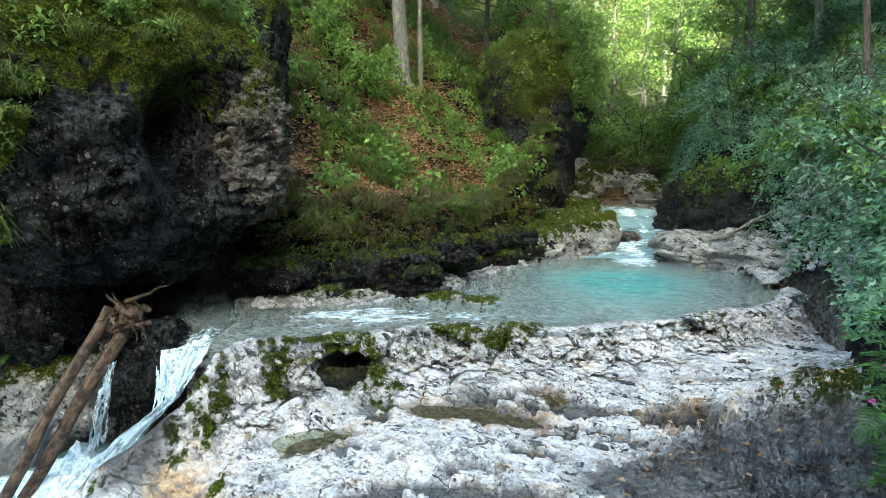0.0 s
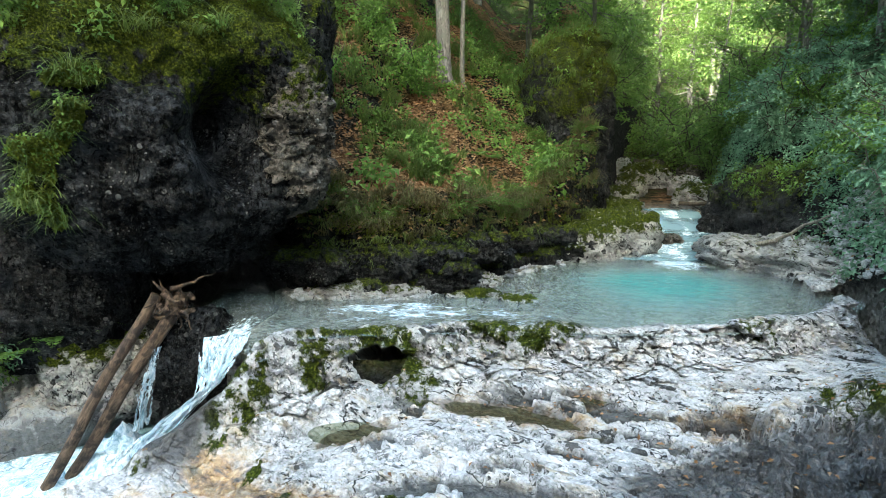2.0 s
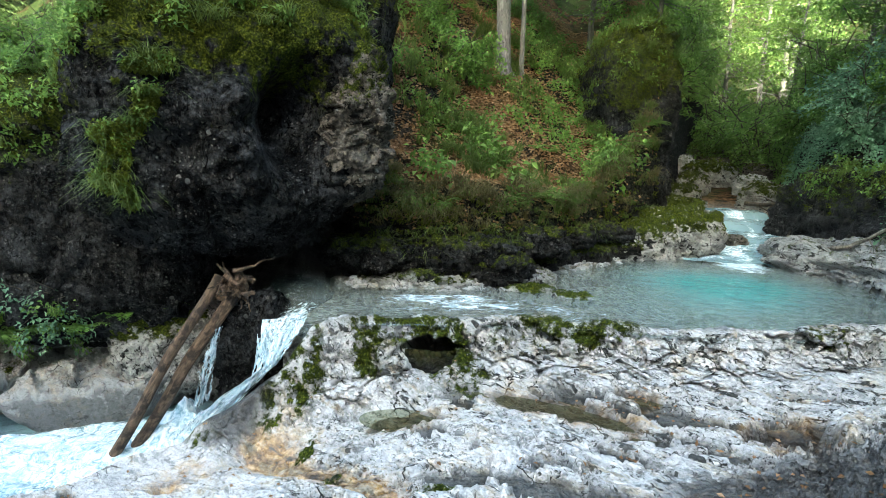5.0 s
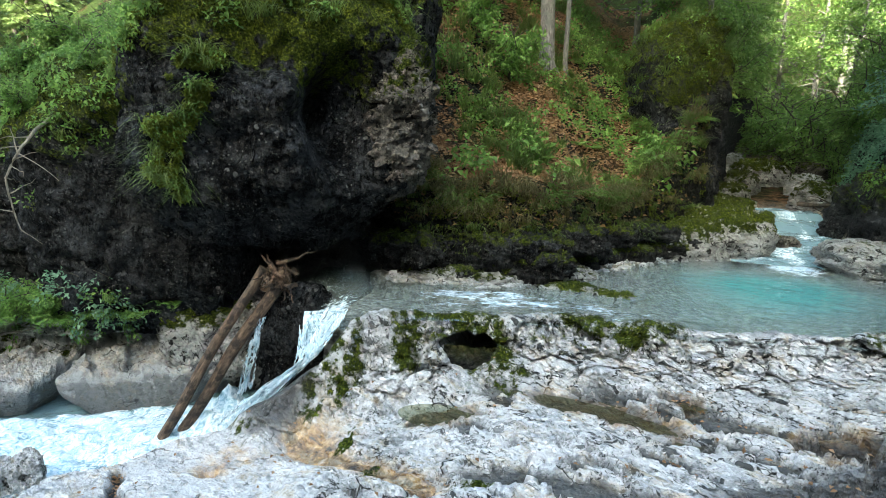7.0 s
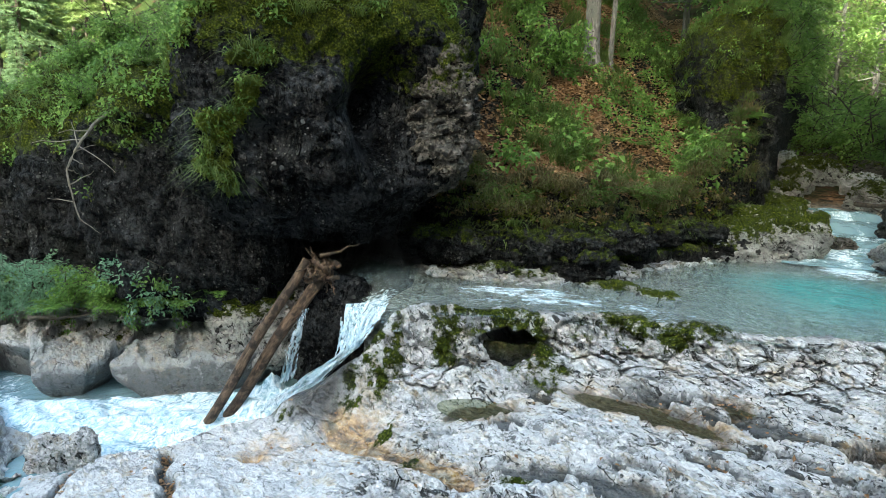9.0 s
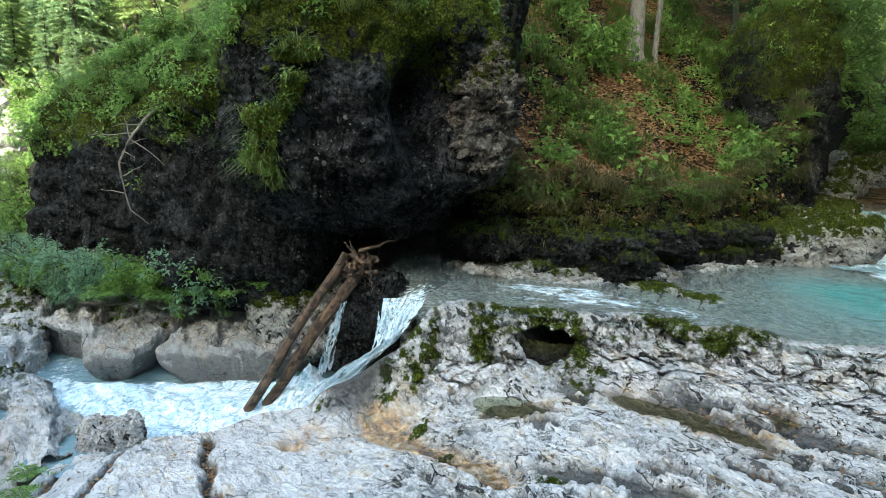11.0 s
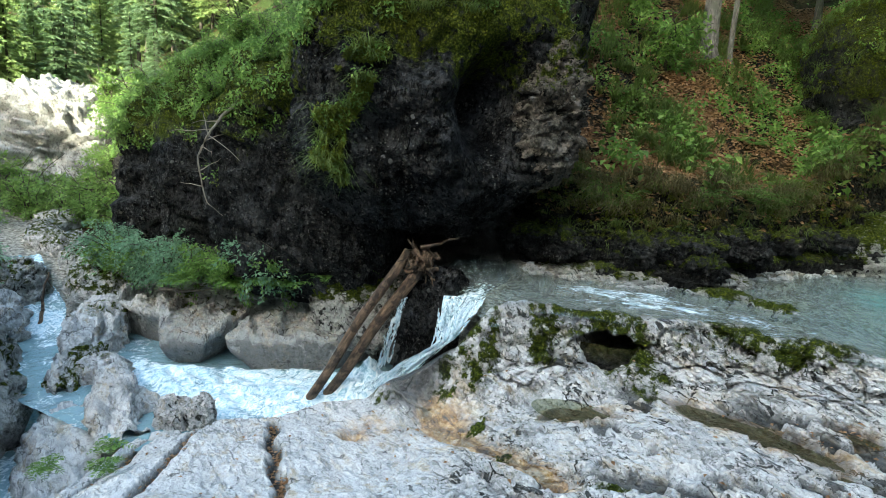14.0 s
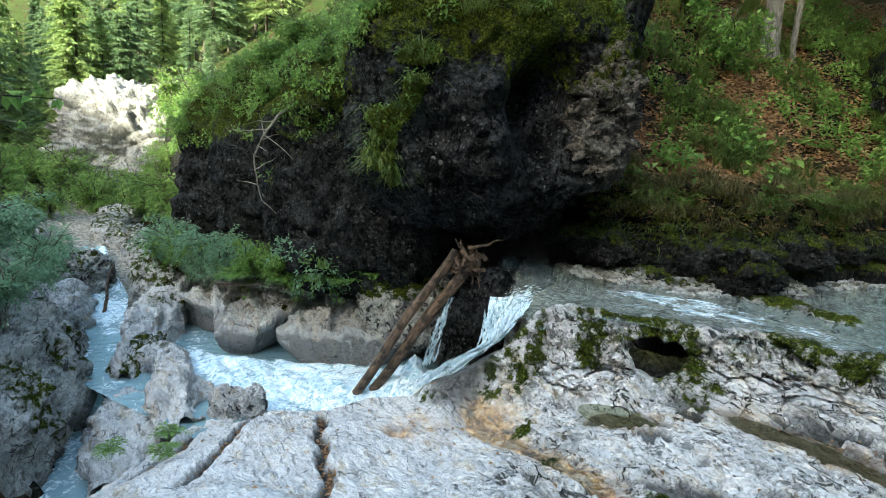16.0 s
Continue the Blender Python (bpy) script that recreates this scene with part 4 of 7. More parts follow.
# ledge under the boulder and along the lower stream
def shelf_mesh():
    nx, ny = 300, 170
    x, y = np.meshgrid(np.linspace(-13.0, -3.6, nx), np.linspace(5.2, 10.2, ny))
    edge = table(x, [-13, -11.5, -10.2, -9.4, -8.9, -8.3, -7.9, -7.2, -6.4, -5.4, -4.6, -3.6], [6.9, 6.7, 6.7, 6.75, 7.15, 7.3, 7.3, 7.6, 8.0, 8.2, 8.3, 8.4]) + 0.12 * fbm(x * 2, y, 0, 3, 91)
    top = table(x, [-13, -10, -8, -6.8, -5.8, -5.0, -4.2, -3.6], [-1.9, -1.75, -1.7, -1.5, -1.15, -0.6, -0.3, -0.4])
    s = y - edge
    z = top + 0.55 * smooth(0.3, 1.3, s) * smooth(-10.5, -8, x) + 0.55 * smooth(0.8, 1.8, s) + 0.25 * bump(x, y, -6.1, 8.6, 1.0, 0.7) + 0.55 * np.maximum(s - 1.6, 0)
    q1, d2 = facets(x * 1.3, y * 1.5, z, 93)
    q2, _ = facets(x * 4, y * 4.5, z * 3, 95)
    d1 = 0
    z = z + (0.24 * q1 + 0.1 * q2) * smooth(0.05, 0.4, s) + 0.06 * fbm(x * 2.5, y * 2.5, 0, 4, 94, ridged=True) * smooth(0, 0.3, s)
    fall = smooth(0.12, -0.25, s)
    z = z * (1 - fall) + fall * (-2.9)
    under = smooth(-1.75, -2.2, z) * smooth(-4.6, -6.0, x) * smooth(0.3, -0.3, s)
    y2 = y + 0.75 * under
    moss = np.clip(1.1 * bump(x, y, -5.9, 8.5, 1.0, 0.8) + 0.6 * smooth(0.9, 1.6, s), 0, 1)
    rust = 0.8 * bump(x, y, -7.6, 7.5, 0.4, 0.3)
    pit = np.clip((1 - smooth(0, 0.12, d2 - d1)) * smooth(0.2, 0.6, s), 0, 1)
    # the darkening also paints shade on the undercut wall and the fall's cavity
    return mesh_of("rock_shelf", np.stack([x, y2, z], -1).reshape(-1, 3), grid_faces(ny, nx), MID_ROCK,
                   {"moss": moss, "pit": pit * 0.7, "rust": rust, "calm": 0 * x + 0.6, "wet_shade": np.clip(fall * 1.2 + 1.2 * smooth(-6.3, -5.4, x) + 0.35 * smooth(0.6, 1.2, s), 0, 1)})


thing("rock_shelf", "grey undercut limestone shelf with moss beside the lower stream", "rock", kind="structure", me=shelf_mesh())

def ledge_block(outline, top, low, inset, rise, seed):
    """A flat-topped block with a sharp rim over a smooth wall that leans back towards its foot."""
    ring = np.array(outline)
    mid = ring.mean(0)
    n = 220
    ang = np.linspace(0, 2 * np.pi, n, endpoint=False)
    reach = np.full(n, 9.0)
    for k in range(len(ring)):
        p, q = ring[k] - mid, ring[(k + 1) % len(ring)] - mid
        e = q - p
        det = np.cos(ang) * e[1] - np.sin(ang) * e[0]
        far = (p[0] * e[1] - p[1] * e[0]) / np.where(np.abs(det) < 1e-6, 1e-6, det)
        reach = np.where((far > 0) & (far < reach), far, reach)
    level = np.concatenate([np.linspace(0.02, 0.97, 46), [0.99, 1.0], np.ones(40)])[:, None]
    down = np.concatenate([np.zeros(46), [0.003, 0.02], np.linspace(0.05, 1, 40)])[:, None]
    x = mid[0] + np.cos(ang)[None] * reach[None] * level
    y = mid[1] + np.sin(ang)[None] * reach[None] * level
    wob = 0.09 * fbm(x * 2.2, y * 2.2, down * 0.8, 4, seed) + 0.03 * fbm(x * 8, y * 8, down * 3, 3, seed + 1, ridged=True)
    back = (1 - inset * smooth(0.05, 1.0, down)) * (1 + wob * smooth(0.3, 0.9, level))
    x, y = mid[0] + (x - mid[0]) * back, mid[1] + (y - mid[1]) * back
    q1, g1 = facets(x * 2.0, y * 2.4, 0, seed + 3)
    z = top + rise * (y - mid[1]) - (top - low) * down + (0.2 * q1 + 0.06 * fbm(x * 3, y * 3, 0, 4, seed + 2, ridged=True)) * (1 - smooth(0.0, 0.3, down))
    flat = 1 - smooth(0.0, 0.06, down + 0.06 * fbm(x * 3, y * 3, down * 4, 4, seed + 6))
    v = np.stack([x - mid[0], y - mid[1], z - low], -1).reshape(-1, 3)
    # walls coloured darker below the rim, as shade of the undercut
    me = mesh_of("ledge_block", v, grid_faces(len(level), n, True), SMOOTH_ROCK, {"moss": 0.5 * flat * smooth(0.0, 0.5, y - mid[1]), "pit": 0 * x, "rust": 0.35 * flat, "wet_shade": 0.62 * smooth(0.06, 0.16, down) + 0.3 * smooth(0.7, 0.95, down) + 0 * x, "calm": 0.9 - 0.5 * flat})
    thing("rock", "grey undercut limestone block with a bright flat top", "rock", (mid[0], mid[1], low), group="blocks along the shelf", me=me)


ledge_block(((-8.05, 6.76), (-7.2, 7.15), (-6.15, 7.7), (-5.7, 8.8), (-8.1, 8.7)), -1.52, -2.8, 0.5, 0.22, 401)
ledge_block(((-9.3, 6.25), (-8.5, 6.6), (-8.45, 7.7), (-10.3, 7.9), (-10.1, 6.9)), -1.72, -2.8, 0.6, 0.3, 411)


def rock_rib(line, label, mat, seed, calm=0.5, moss=0.3, lean=0.0):
    """A long rib of rock. line: x, y, top, half width and foot of each station."""
    line = np.array(line)
    n, m = 110, 72
    reach = np.concatenate([[0], np.cumsum(np.hypot(*np.diff(line[:, :2], axis=0).T))])
    s = np.linspace(0, reach[-1], n)
    cx, cy, top, half, low = (np.interp(s, reach, line[:, c])[:, None] for c in range(5))
    tx, ty = np.gradient(cx[:, 0])[:, None], np.gradient(cy[:, 0])[:, None]
    size = np.hypot(tx, ty)
    sx, sy = ty / size, -tx / size
    taper = np.sin(np.pi * np.clip(0.06 + 0.88 * s / reach[-1], 0, 1))[:, None] ** 0.45
    a = np.linspace(-0.15 * np.pi, 1.15 * np.pi, m)[None]
    c, d = np.cos(a), np.sin(a)
    off = np.sign(c) * np.abs(c) ** 0.7 * half * taper
    up = low + (top - low) * np.sign(d) * np.abs(d) ** 0.55 * (0.55 + 0.45 * taper)
    off = off + lean * (up - low)
    x, y, z = cx + sx * off, cy + sy * off, up + 0 * cx
    wob = 0.3 * fbm(x * 1.5, y * 1.5, z * 1.5, 3, seed)
    q1, g1 = facets(x * 1.4 + wob, y * 1.4 + wob, z * 2.0, seed + 3)
    q2, g2 = facets(x * 4.0 + wob, y * 4.0 + wob, z * 5.0, seed + 5)
    grow = 0.2 * q1 + 0.09 * q2 - 0.05 * (1 - smooth(0.0, 0.1, g2)) + 0.06 * fbm(x * 3, y * 3, z * 3, 4, seed + 7, ridged=True)
    x, y, z = x + sx * c * grow, y + sy * c * grow, z + d * grow * 0.8
    at = np.array([line[:, 0].mean(), line[:, 1].mean(), line[:, 4].mean()])
    v = np.stack([x, y, z], -1).reshape(-1, 3) - at
    zeros = np.zeros(v.shape[0])
    wet_shade = smooth(0.35, 0.1, (z - low) / (top - low)).ravel()
    green = (moss * smooth(0.0, 0.5, fbm(x * 1.3, y * 1.3, z, 3, seed + 9))).ravel()
    me = mesh_of("rock_rib", v, grid_faces(n, m), mat, {"moss": green, "pit": (1 - smooth(0, 0.08, g2)).ravel() * 0.4, "rust": 0.4 * wet_shade, "wet_shade": 0.8 * wet_shade, "calm": zeros + calm})
    thing("rock", label, "rock", at, group="rock ribs of the side stream", me=me)


rock_rib(((-12.20, 7.49, -1.75, 0.50, -3.20), (-11.68, 6.68, -1.85, 0.55, -3.20), (-10.75, 5.69, -1.95, 0.42, -3.20), (-10.03, 5.08, -2.10, 0.40, -3.20), (-9.59, 4.76, -2.30, 0.35, -3.20)), "pale worn rock rib between two channels", PALE_ROCK, 421, 0.7, 0.6)
rock_rib(((-10.07, 5.59, -2.15, 0.28, -3.20), (-9.07, 5.19, -2.10, 0.34, -3.20), (-8.20, 4.76, -2.10, 0.42, -3.20), (-7.36, 4.31, -2.10, 0.50, -3.20)), "pale rounded rock rib beside the white water", PALE_ROCK, 431, 0.7, 0.3)
rock_rib(((-13.6, 5.0, -1.75, 0.8, -3.4), (-12.0, 4.35, -1.7, 0.8, -3.4), (-10.4, 3.4, -1.55, 0.95, -3.5), (-9.2, 2.4, -1.6, 0.95, -3.5), (-8.4, 1.2, -1.6, 0.9, -3.5)), "large dark grey rock bank beside the side stream", GREY_ROCK, 441, 0.55, 0.5)
rock_rib(((-15.2, 6.0, -2.0, 0.6, -3.0), (-13.8, 5.6, -1.95, 0.65, -3.0), (-12.9, 5.3, -2.1, 0.5, -3.0)), "pale grey rock at the bend of the side stream", PALE_ROCK, 447, 0.4, 0.2)

rock_rib(((-10.0, 5.35, -2.55, 0.5, -3.7), (-9.0, 4.55, -2.55, 0.62, -3.7), (-8.15, 3.95, -2.6, 0.62, -3.7), (-7.5, 3.3, -2.8, 0.5, -3.7)), "low water-worn rock sill between two channels", PALE_ROCK, 453, 0.8, 0.1)

ROCKS = (
    # place, radii, turn, material, moss, label
    ((1.6, 13.3, 0.25), (1.15, 0.7, 0.55), 10, GREY_ROCK, 0.5, "grey rounded stream rock with moss at the water"),
    ((2.85, 14.0, 0.35), (0.95, 0.8, 0.72), 30, GREY_ROCK, 0.6, "dark grey stream boulder beside the rapid"),
    ((3.2, 16.6, 0.75), (0.9, 0.7, 0.4), 0, GREY_ROCK, 0.9, "mossy boulder above the rapid"),
    ((4.35, 14.7, 0.2), (0.3, 0.24, 0.22), 20, BROWN_ROCK, 0.1, "brown rock splitting the rapid"),
    ((5.2, 14.4, 0.2), (0.2, 0.2, 0.18), 0, GREY_ROCK, 0.1, "small dark rock in the rapid"),
    ((6.3, 12.2, 0.1), (1.35, 2.0, 0.52), 25, GREY_ROCK, 0.12, "sloping layered rock slab at the pool edge"),
    ((-0.35, 9.0, -0.05), (0.45, 0.22, 0.12), 5, GREY_ROCK, 0.45, "low mossy rock in the riffle"),
    ((0.35, 8.75, -0.04), (0.32, 0.16, 0.1), 0, GREY_ROCK, 0.45, "low mossy rock in the riffle"),
    ((-2.0, 9.0, 0.0), (0.8, 0.4, 0.14), 10, GREY_ROCK, 0.25, "flat mossy rock at the foot of the bank"),
    ((-0.6, 9.9, 0.02), (0.7, 0.5, 0.1), 30, GREY_ROCK, 0.2, "flat mossy rock at the foot of the bank"),
    ((-7.15, 4.95, -2.25), (0.27, 0.2, 0.26), 20, PALE_ROCK, 0.05, "pale upright rock at the edge of the slab"),
    ((-6.75, 5.1, -2.25), (0.2, 0.13, 0.34), 40, PALE_ROCK, 0.05, "pale upright rock at the edge of the slab"),
    ((-12.6, 7.3, -2.3), (0.8, 0.6, 0.9), 0, MID_ROCK, 0.3, "grey split rock beside the side stream"),
    ((4.2, 20.2, 1.0), (0.6, 0.5, 0.4), 10, GREY_ROCK, 0.6, "mossy stream rock at the bend"),
    ((6.6, 19.6, 1.0), (0.7, 0.6, 0.5), 40, GREY_ROCK, 0.4, "grey stream rock at the bend"),
    ((5.0, 22.0, 1.3), (0.9, 0.5, 0.5), 70, GREY_ROCK, 0.5, "mossy stream rock at the bend"),
    ((6.9, 21.8, 1.3), (0.6, 0.5, 0.45), 0, MID_ROCK, 0.2, "pale stream rock at the bend"),
    ((4.0, 18.2, 0.8), (0.5, 0.4, 0.3), 20, MID_ROCK, 0.5, "pale mossy rock above the rapid"),
    ((6.4, 24.6, 1.9), (0.5, 0.4, 0.5), 35, BROWN_ROCK, 0.2, "brown angular rock below the far wall"),
    ((5.3, 25.2, 2.0), (0.6, 0.4, 0.45), 80, MID_ROCK, 0.2, "pale angular rock below the far wall"),
    ((7.6, 23.4, 1.8), (0.5, 0.5, 0.4), 10, BROWN_ROCK, 0.3, "brown angular rock below the far wall"),
    ((2.4, 13.6, 0.2), (0.5, 0.35, 0.3), 60, MID_ROCK, 0.3, "pale mossy rock at the pool inlet"),
    ((0.9, 12.6, 0.1), (0.4, 0.3, 0.22), 20, DARK_SHADED_ROCK, 0.5, "dark mossy rock at the foot of the bank"),
    ((5.9, 23.6, 1.6), (1.0, 0.6, 0.6), 15, GREY_ROCK, 0.5, "grey stream rock at the bend"),
    ((-6.3, 8.2, -1.2), (0.8, 0.5, 0.75), 30, GREY_ROCK, 0.8, "mossy grey block beside the waterfall"),
    # added near-black rock in place of the cavity's deep shade
    ((-4.3, 7.5, -1.25), (0.5, 0.4, 1.25), 15, DARK_SHADED_ROCK, 0.0, "black rock between the two waterfall strands, standing in for the shaded cavity"),
    ((-15.5, 6.6, -2.2), (1.0, 0.8, 0.6), 0, GREY_ROCK, 0.2, "rounded grey rock in the side stream"),
)
foot_rng = np.random.default_rng(12)
for k in range(18):
    fx = -3.0 + 5.2 * (k + foot_rng.random()) / 18
    fy = float(table(fx, FOOT_X, FOOT_Y)) - 0.05 + 0.3 * foot_rng.random()
    fr = 0.12 + 0.2 * foot_rng.random()
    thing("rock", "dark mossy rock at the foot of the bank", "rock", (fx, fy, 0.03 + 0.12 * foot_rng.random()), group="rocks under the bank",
          me=lump("rock", None, (fr * 1.3, fr, fr * 0.8), 360 * foot_rng.random(), DARK_SHADED_ROCK, 301 + 5 * k, 44, 60, 0.16, None, 2.6, 0.6, 0.3, 0.0, 0.0, 0.5))
for k in range(16):
    fx = -3.2 + 5.4 * (k + foot_rng.random()) / 16
    fr = 0.3 + 0.3 * foot_rng.random()
    fy = float(table(fx, FOOT_X, FOOT_Y)) + 0.12 + 0.2 * foot_rng.random()
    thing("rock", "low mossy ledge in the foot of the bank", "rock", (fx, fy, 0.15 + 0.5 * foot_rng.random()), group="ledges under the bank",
          me=lump("rock", None, (fr * 1.4, fr * 0.8, fr * 0.45), -20 + 40 * foot_rng.random(), DARK_SHADED_ROCK, 351 + 5 * k, 60, 84, 0.26, None, 3.2, 0.3, 0.2, 0.0, 0.0, 0.8))
for k in range(16):
    fx = -14.5 - 9.0 * foot_rng.random()
    fy = float(table(fx, [-24, -18.6, -15.5, -14], [10.2, 8.1, 6.9, 6.4])) + (1.0 + 1.2 * foot_rng.random()) * (1 if k % 2 else -1)
    fr = 0.25 + 0.4 * foot_rng.random()
    fz = float(ground_z(np.array([fx]), np.array([fy]))[0])
    thing("rock", "grey boulder on the gravel of the side stream", "rock", (fx, fy, fz + 0.1 * fr), group="boulders of the side stream",
          me=lump("rock", None, (fr * 1.3, fr, fr * 0.75), 360 * foot_rng.random(), (GREY_ROCK, MID_ROCK)[k % 2], 451 + 5 * k, 44, 60, 0.2, None, 2.8, 0.25, 0.1, 0.0, 0.0, 0.7))
for k, (at, radii, turn, mat, moss, label) in enumerate(ROCKS):
    thing("rock", label, "rock", at, me=lump("rock", None, radii, turn, mat, 101 + 3 * k, 70, 96, 0.18, None, 3.4, moss, 0.1, 0.0, 0.0, 0.9))


# ---- water ----
def water_sheet(name, x, y, z, mat, depth, foam, label, keep=None):
    ny, nx = x.shape
    faces = grid_faces(ny, nx)
    if keep is not None:
        faces = faces[keep.ravel()[faces].all(1)]
    thing(name, label, "water", kind="structure",
          me=mesh_of(name, np.stack([x, y, z], -1).reshape(-1, 3), faces, mat, {"depth": np.clip(depth, 0, 1), "foam": np.clip(foam, 0, 1)}))


x, y = np.meshgrid(np.linspace(-4.6, 6.6, 240), np.linspace(6.0, 13.6, 170))
deep = 1.2 * bump(x, y, 3.0, 10.4, 2.5, 2.3, 15) + 0.35 * bump(x, y, 2.4, 8.6, 2.6, 1.4)
riffle = 0.43 * smooth(0, 0.45, bump(x, y, -0.9, 7.75, 2.6, 0.85, -4)) * (0.75 + 1.0 * fbm(x * 1.6, y * 5, 0, 5, 201, 0.65)) + 0.3 * bump(x, y, -2.8, 7.2, 1.5, 0.6, 5) + 0.2 * bump(x, y, -1.0, 7.8, 3.2, 1.2)
inflow = bump(x, y, 4.0, 12.9, 0.9, 1.7, -10) * 1.1
lip = bump(x, y, -3.6, 7.1, 0.5, 0.7) * 0.8
z = 0.0 + 0.012 * fbm(x * 2.5, y * 4, 0, 3, 202) + 0.03 * riffle * fbm(x * 4, y * 7, 0, 3, 203) - 0.06 * smooth(-1.5, -3.4, x)
over = -0.725 * (x + 3.05) - 0.687 * (y - 6.55)
z = z - 0.24 * smooth(-0.5, 0.06, over)
water_sheet("pool_water", x, y, z, POOL_WATER, deep, riffle + inflow + lip, "clear turquoise pool flowing over a pale limestone bed", (over < 0.06) & (slab_z(x, y)[1] < 0.12))

# the rapid that feeds the pool
u, v = np.meshgrid(np.linspace(-1, 1, 50), np.linspace(0, 1, 130))
cy = 12.9 + 5.3 * v
cx = table(cy, [12.9, 14, 15.2, 16.5, 18, 20.5, 24], [4.1, 4.2, 4.9, 5.3, 5.2, 5.6, 6.6])
half = table(cy, [12.9, 14, 15.5, 16.6, 18, 20.5, 24], [1.25, 1.15, 1.2, 0.9, 0.75, 0.7, 0.4])
zz = table(cy, [12.9, 13.4, 14.3, 15.2, 16.4, 16.8, 17.4, 17.6, 18.2], [0.0, 0.06, 0.17, 0.3, 0.36, 0.56, 0.62, 0.78, 0.82])
foam = 0.5 + 0.8 * fbm(u * 3, v * 5, 0, 4, 205) - 0.35 * smooth(0.16, 0.06, np.abs(v - 0.7)) - 0.4 * smooth(0.7, 1.0, np.abs(u))
water_sheet("rapid_water", cx + u * half, cy, zz + 0.04 * fbm(u * 4, v * 30, 0, 3, 206), STREAM_WATER, 0 * u + 0.5, foam, "white rapid running down between rocks into the pool")

# the fall, two strands
def fall(name, lip, knee, foot, foam0, label, seed, ragged, lift):
    """A sheet from the lip over a knee down to the foot, each given by its two ends."""
    (a, b), (c, d), (e, f) = (tuple(np.array(q) for q in pair) for pair in (lip, knee, foot))
    u, v = np.meshgrid(np.linspace(0, 1, 120), np.linspace(0, 1, 170))
    rows = [q[0] + (q[1] - q[0]) * u[..., None] for q in ((a, b), (c, d), (e, f))]
    w = v[..., None]
    first, second = smooth(0, 0.5, w), smooth(0.4, 1.0, w)
    p = rows[0] + (rows[1] - rows[0]) * (0.55 * np.minimum(w / 0.5, 1) + 0.45 * first) + (rows[2] - rows[1]) * (0.5 * np.clip((w - 0.5) / 0.5, 0, 1) + 0.5 * second)
    n = fbm(u * 9, v * 2.2, 0, 5, seed, 0.6)
    burst = fbm(u * 16, v * 11, 2, 4, seed + 7, 0.65)
    on = smooth(0, 0.25, v)
    p[..., 0] += (0.05 * n + 0.035 * burst) * on
    p[..., 1] += (-lift - 0.1 * np.abs(n) + 0.05 * burst) * on
    p[..., 2] += 0.06 * fbm(u * 12, v * 6, 3, 4, seed + 1) * on + 0.08 * smooth(0.5, 1, v) * burst
    edge = np.abs(2 * u - 1) ** 3
    keep = fbm(u * 22 + 3, v * 2.4, 0, 5, seed + 4, 0.65) > ragged + 0.8 * edge - 0.45 * smooth(0.6, 1.0, v) * (1 - edge)
    water_sheet(name, p[..., 0], p[..., 1], p[..., 2], FALL_WATER, 0 * u + 0.4, foam0 + 0.5 * fbm(u * 20, v * 1.6, 0, 4, seed + 2) + 0.3 * smooth(0.4, 0.9, v), label, keep)


LIP, KNEE, FOOT = ((-3.91, 6.93, -0.23), (-3.15, 6.9, -0.1)), ((-3.8, 6.53, -0.89), (-3.2, 6.39, -0.42)), ((-5.13, 6.68, -1.89), (-3.98, 6.25, -1.29))
fall("waterfall", LIP, KNEE, FOOT, 1.05, "white waterfall pouring over the lip of the pool", 211, -0.45, 0.0)
fall("waterfall", LIP, KNEE, FOOT, 1.0, "broken front sheet of the waterfall", 216, -0.02, 0.07)
fall("waterfall", LIP, KNEE, FOOT, 1.1, "torn spray in front of the waterfall", 226, 0.16, 0.15)
fall("waterfall", ((-4.57, 6.83, -0.41), (-4.43, 6.92, -0.35)), ((-4.69, 6.81, -0.83), (-4.52, 6.92, -0.8)), ((-4.92, 6.84, -1.51), (-4.69, 6.99, -1.5)), 1.0, "thin side strand of the waterfall", 219, -0.1, 0.0)

# lower stream
x, y = np.meshgrid(np.linspace(-13.2, -3.6, 240), np.linspace(4.2, 9.4, 130))
z = table(x, [-13.2, -12.3, -11, -9.5, -8, -6, -3.6], [-2.9, -2.75, -2.62, -2.52, -2.45, -2.32, -2.25])
foam = 0.95 * bump(x, y, -5.8, 6.6, 2.6, 1.5, -20) + 0.9 * bump(x, y, -7.6, 5.6, 1.8, 0.9, -20) + 0.7 * bump(x, y, -10.4, 5.7, 2.4, 0.8, 15) + 0.45
foam = foam + 0.6 * bump(x, y, -5.2, 7.2, 1.1, 0.9)
rush, _ = from_line(x, y, -5.0, 7.0, -8.8, 5.9)
foam = 0.95 * foam * (0.7 + 0.9 * fbm(x * 1.2, y * 1.8, 0, 4, 221)) + 0.9 * (1 - smooth(0.2, 1.0, rush + 0.3 * fbm(x * 1.6, y * 1.6, 0, 3, 225))) - 0.7 * bump(x, y, -8.6, 7.0, 1.2, 0.6, 20)
z = z + 0.16 * (1 - smooth(0.1, 0.9, rush)) * (1 + 0.8 * fbm(x * 2.4, y * 3.4, 0, 3, 226)) + 0.36 * bump(x, y, -5.2, 7.2, 0.9, 0.8) * (1 + fbm(x * 4, y * 4, 0, 3, 224)) + 0.12 * fbm(x * 1.6, y * 2.2, 0, 4, 222) * smooth(0.2, 0.9, foam) + 0.02 * fbm(x * 5, y * 6, 0, 3, 223)
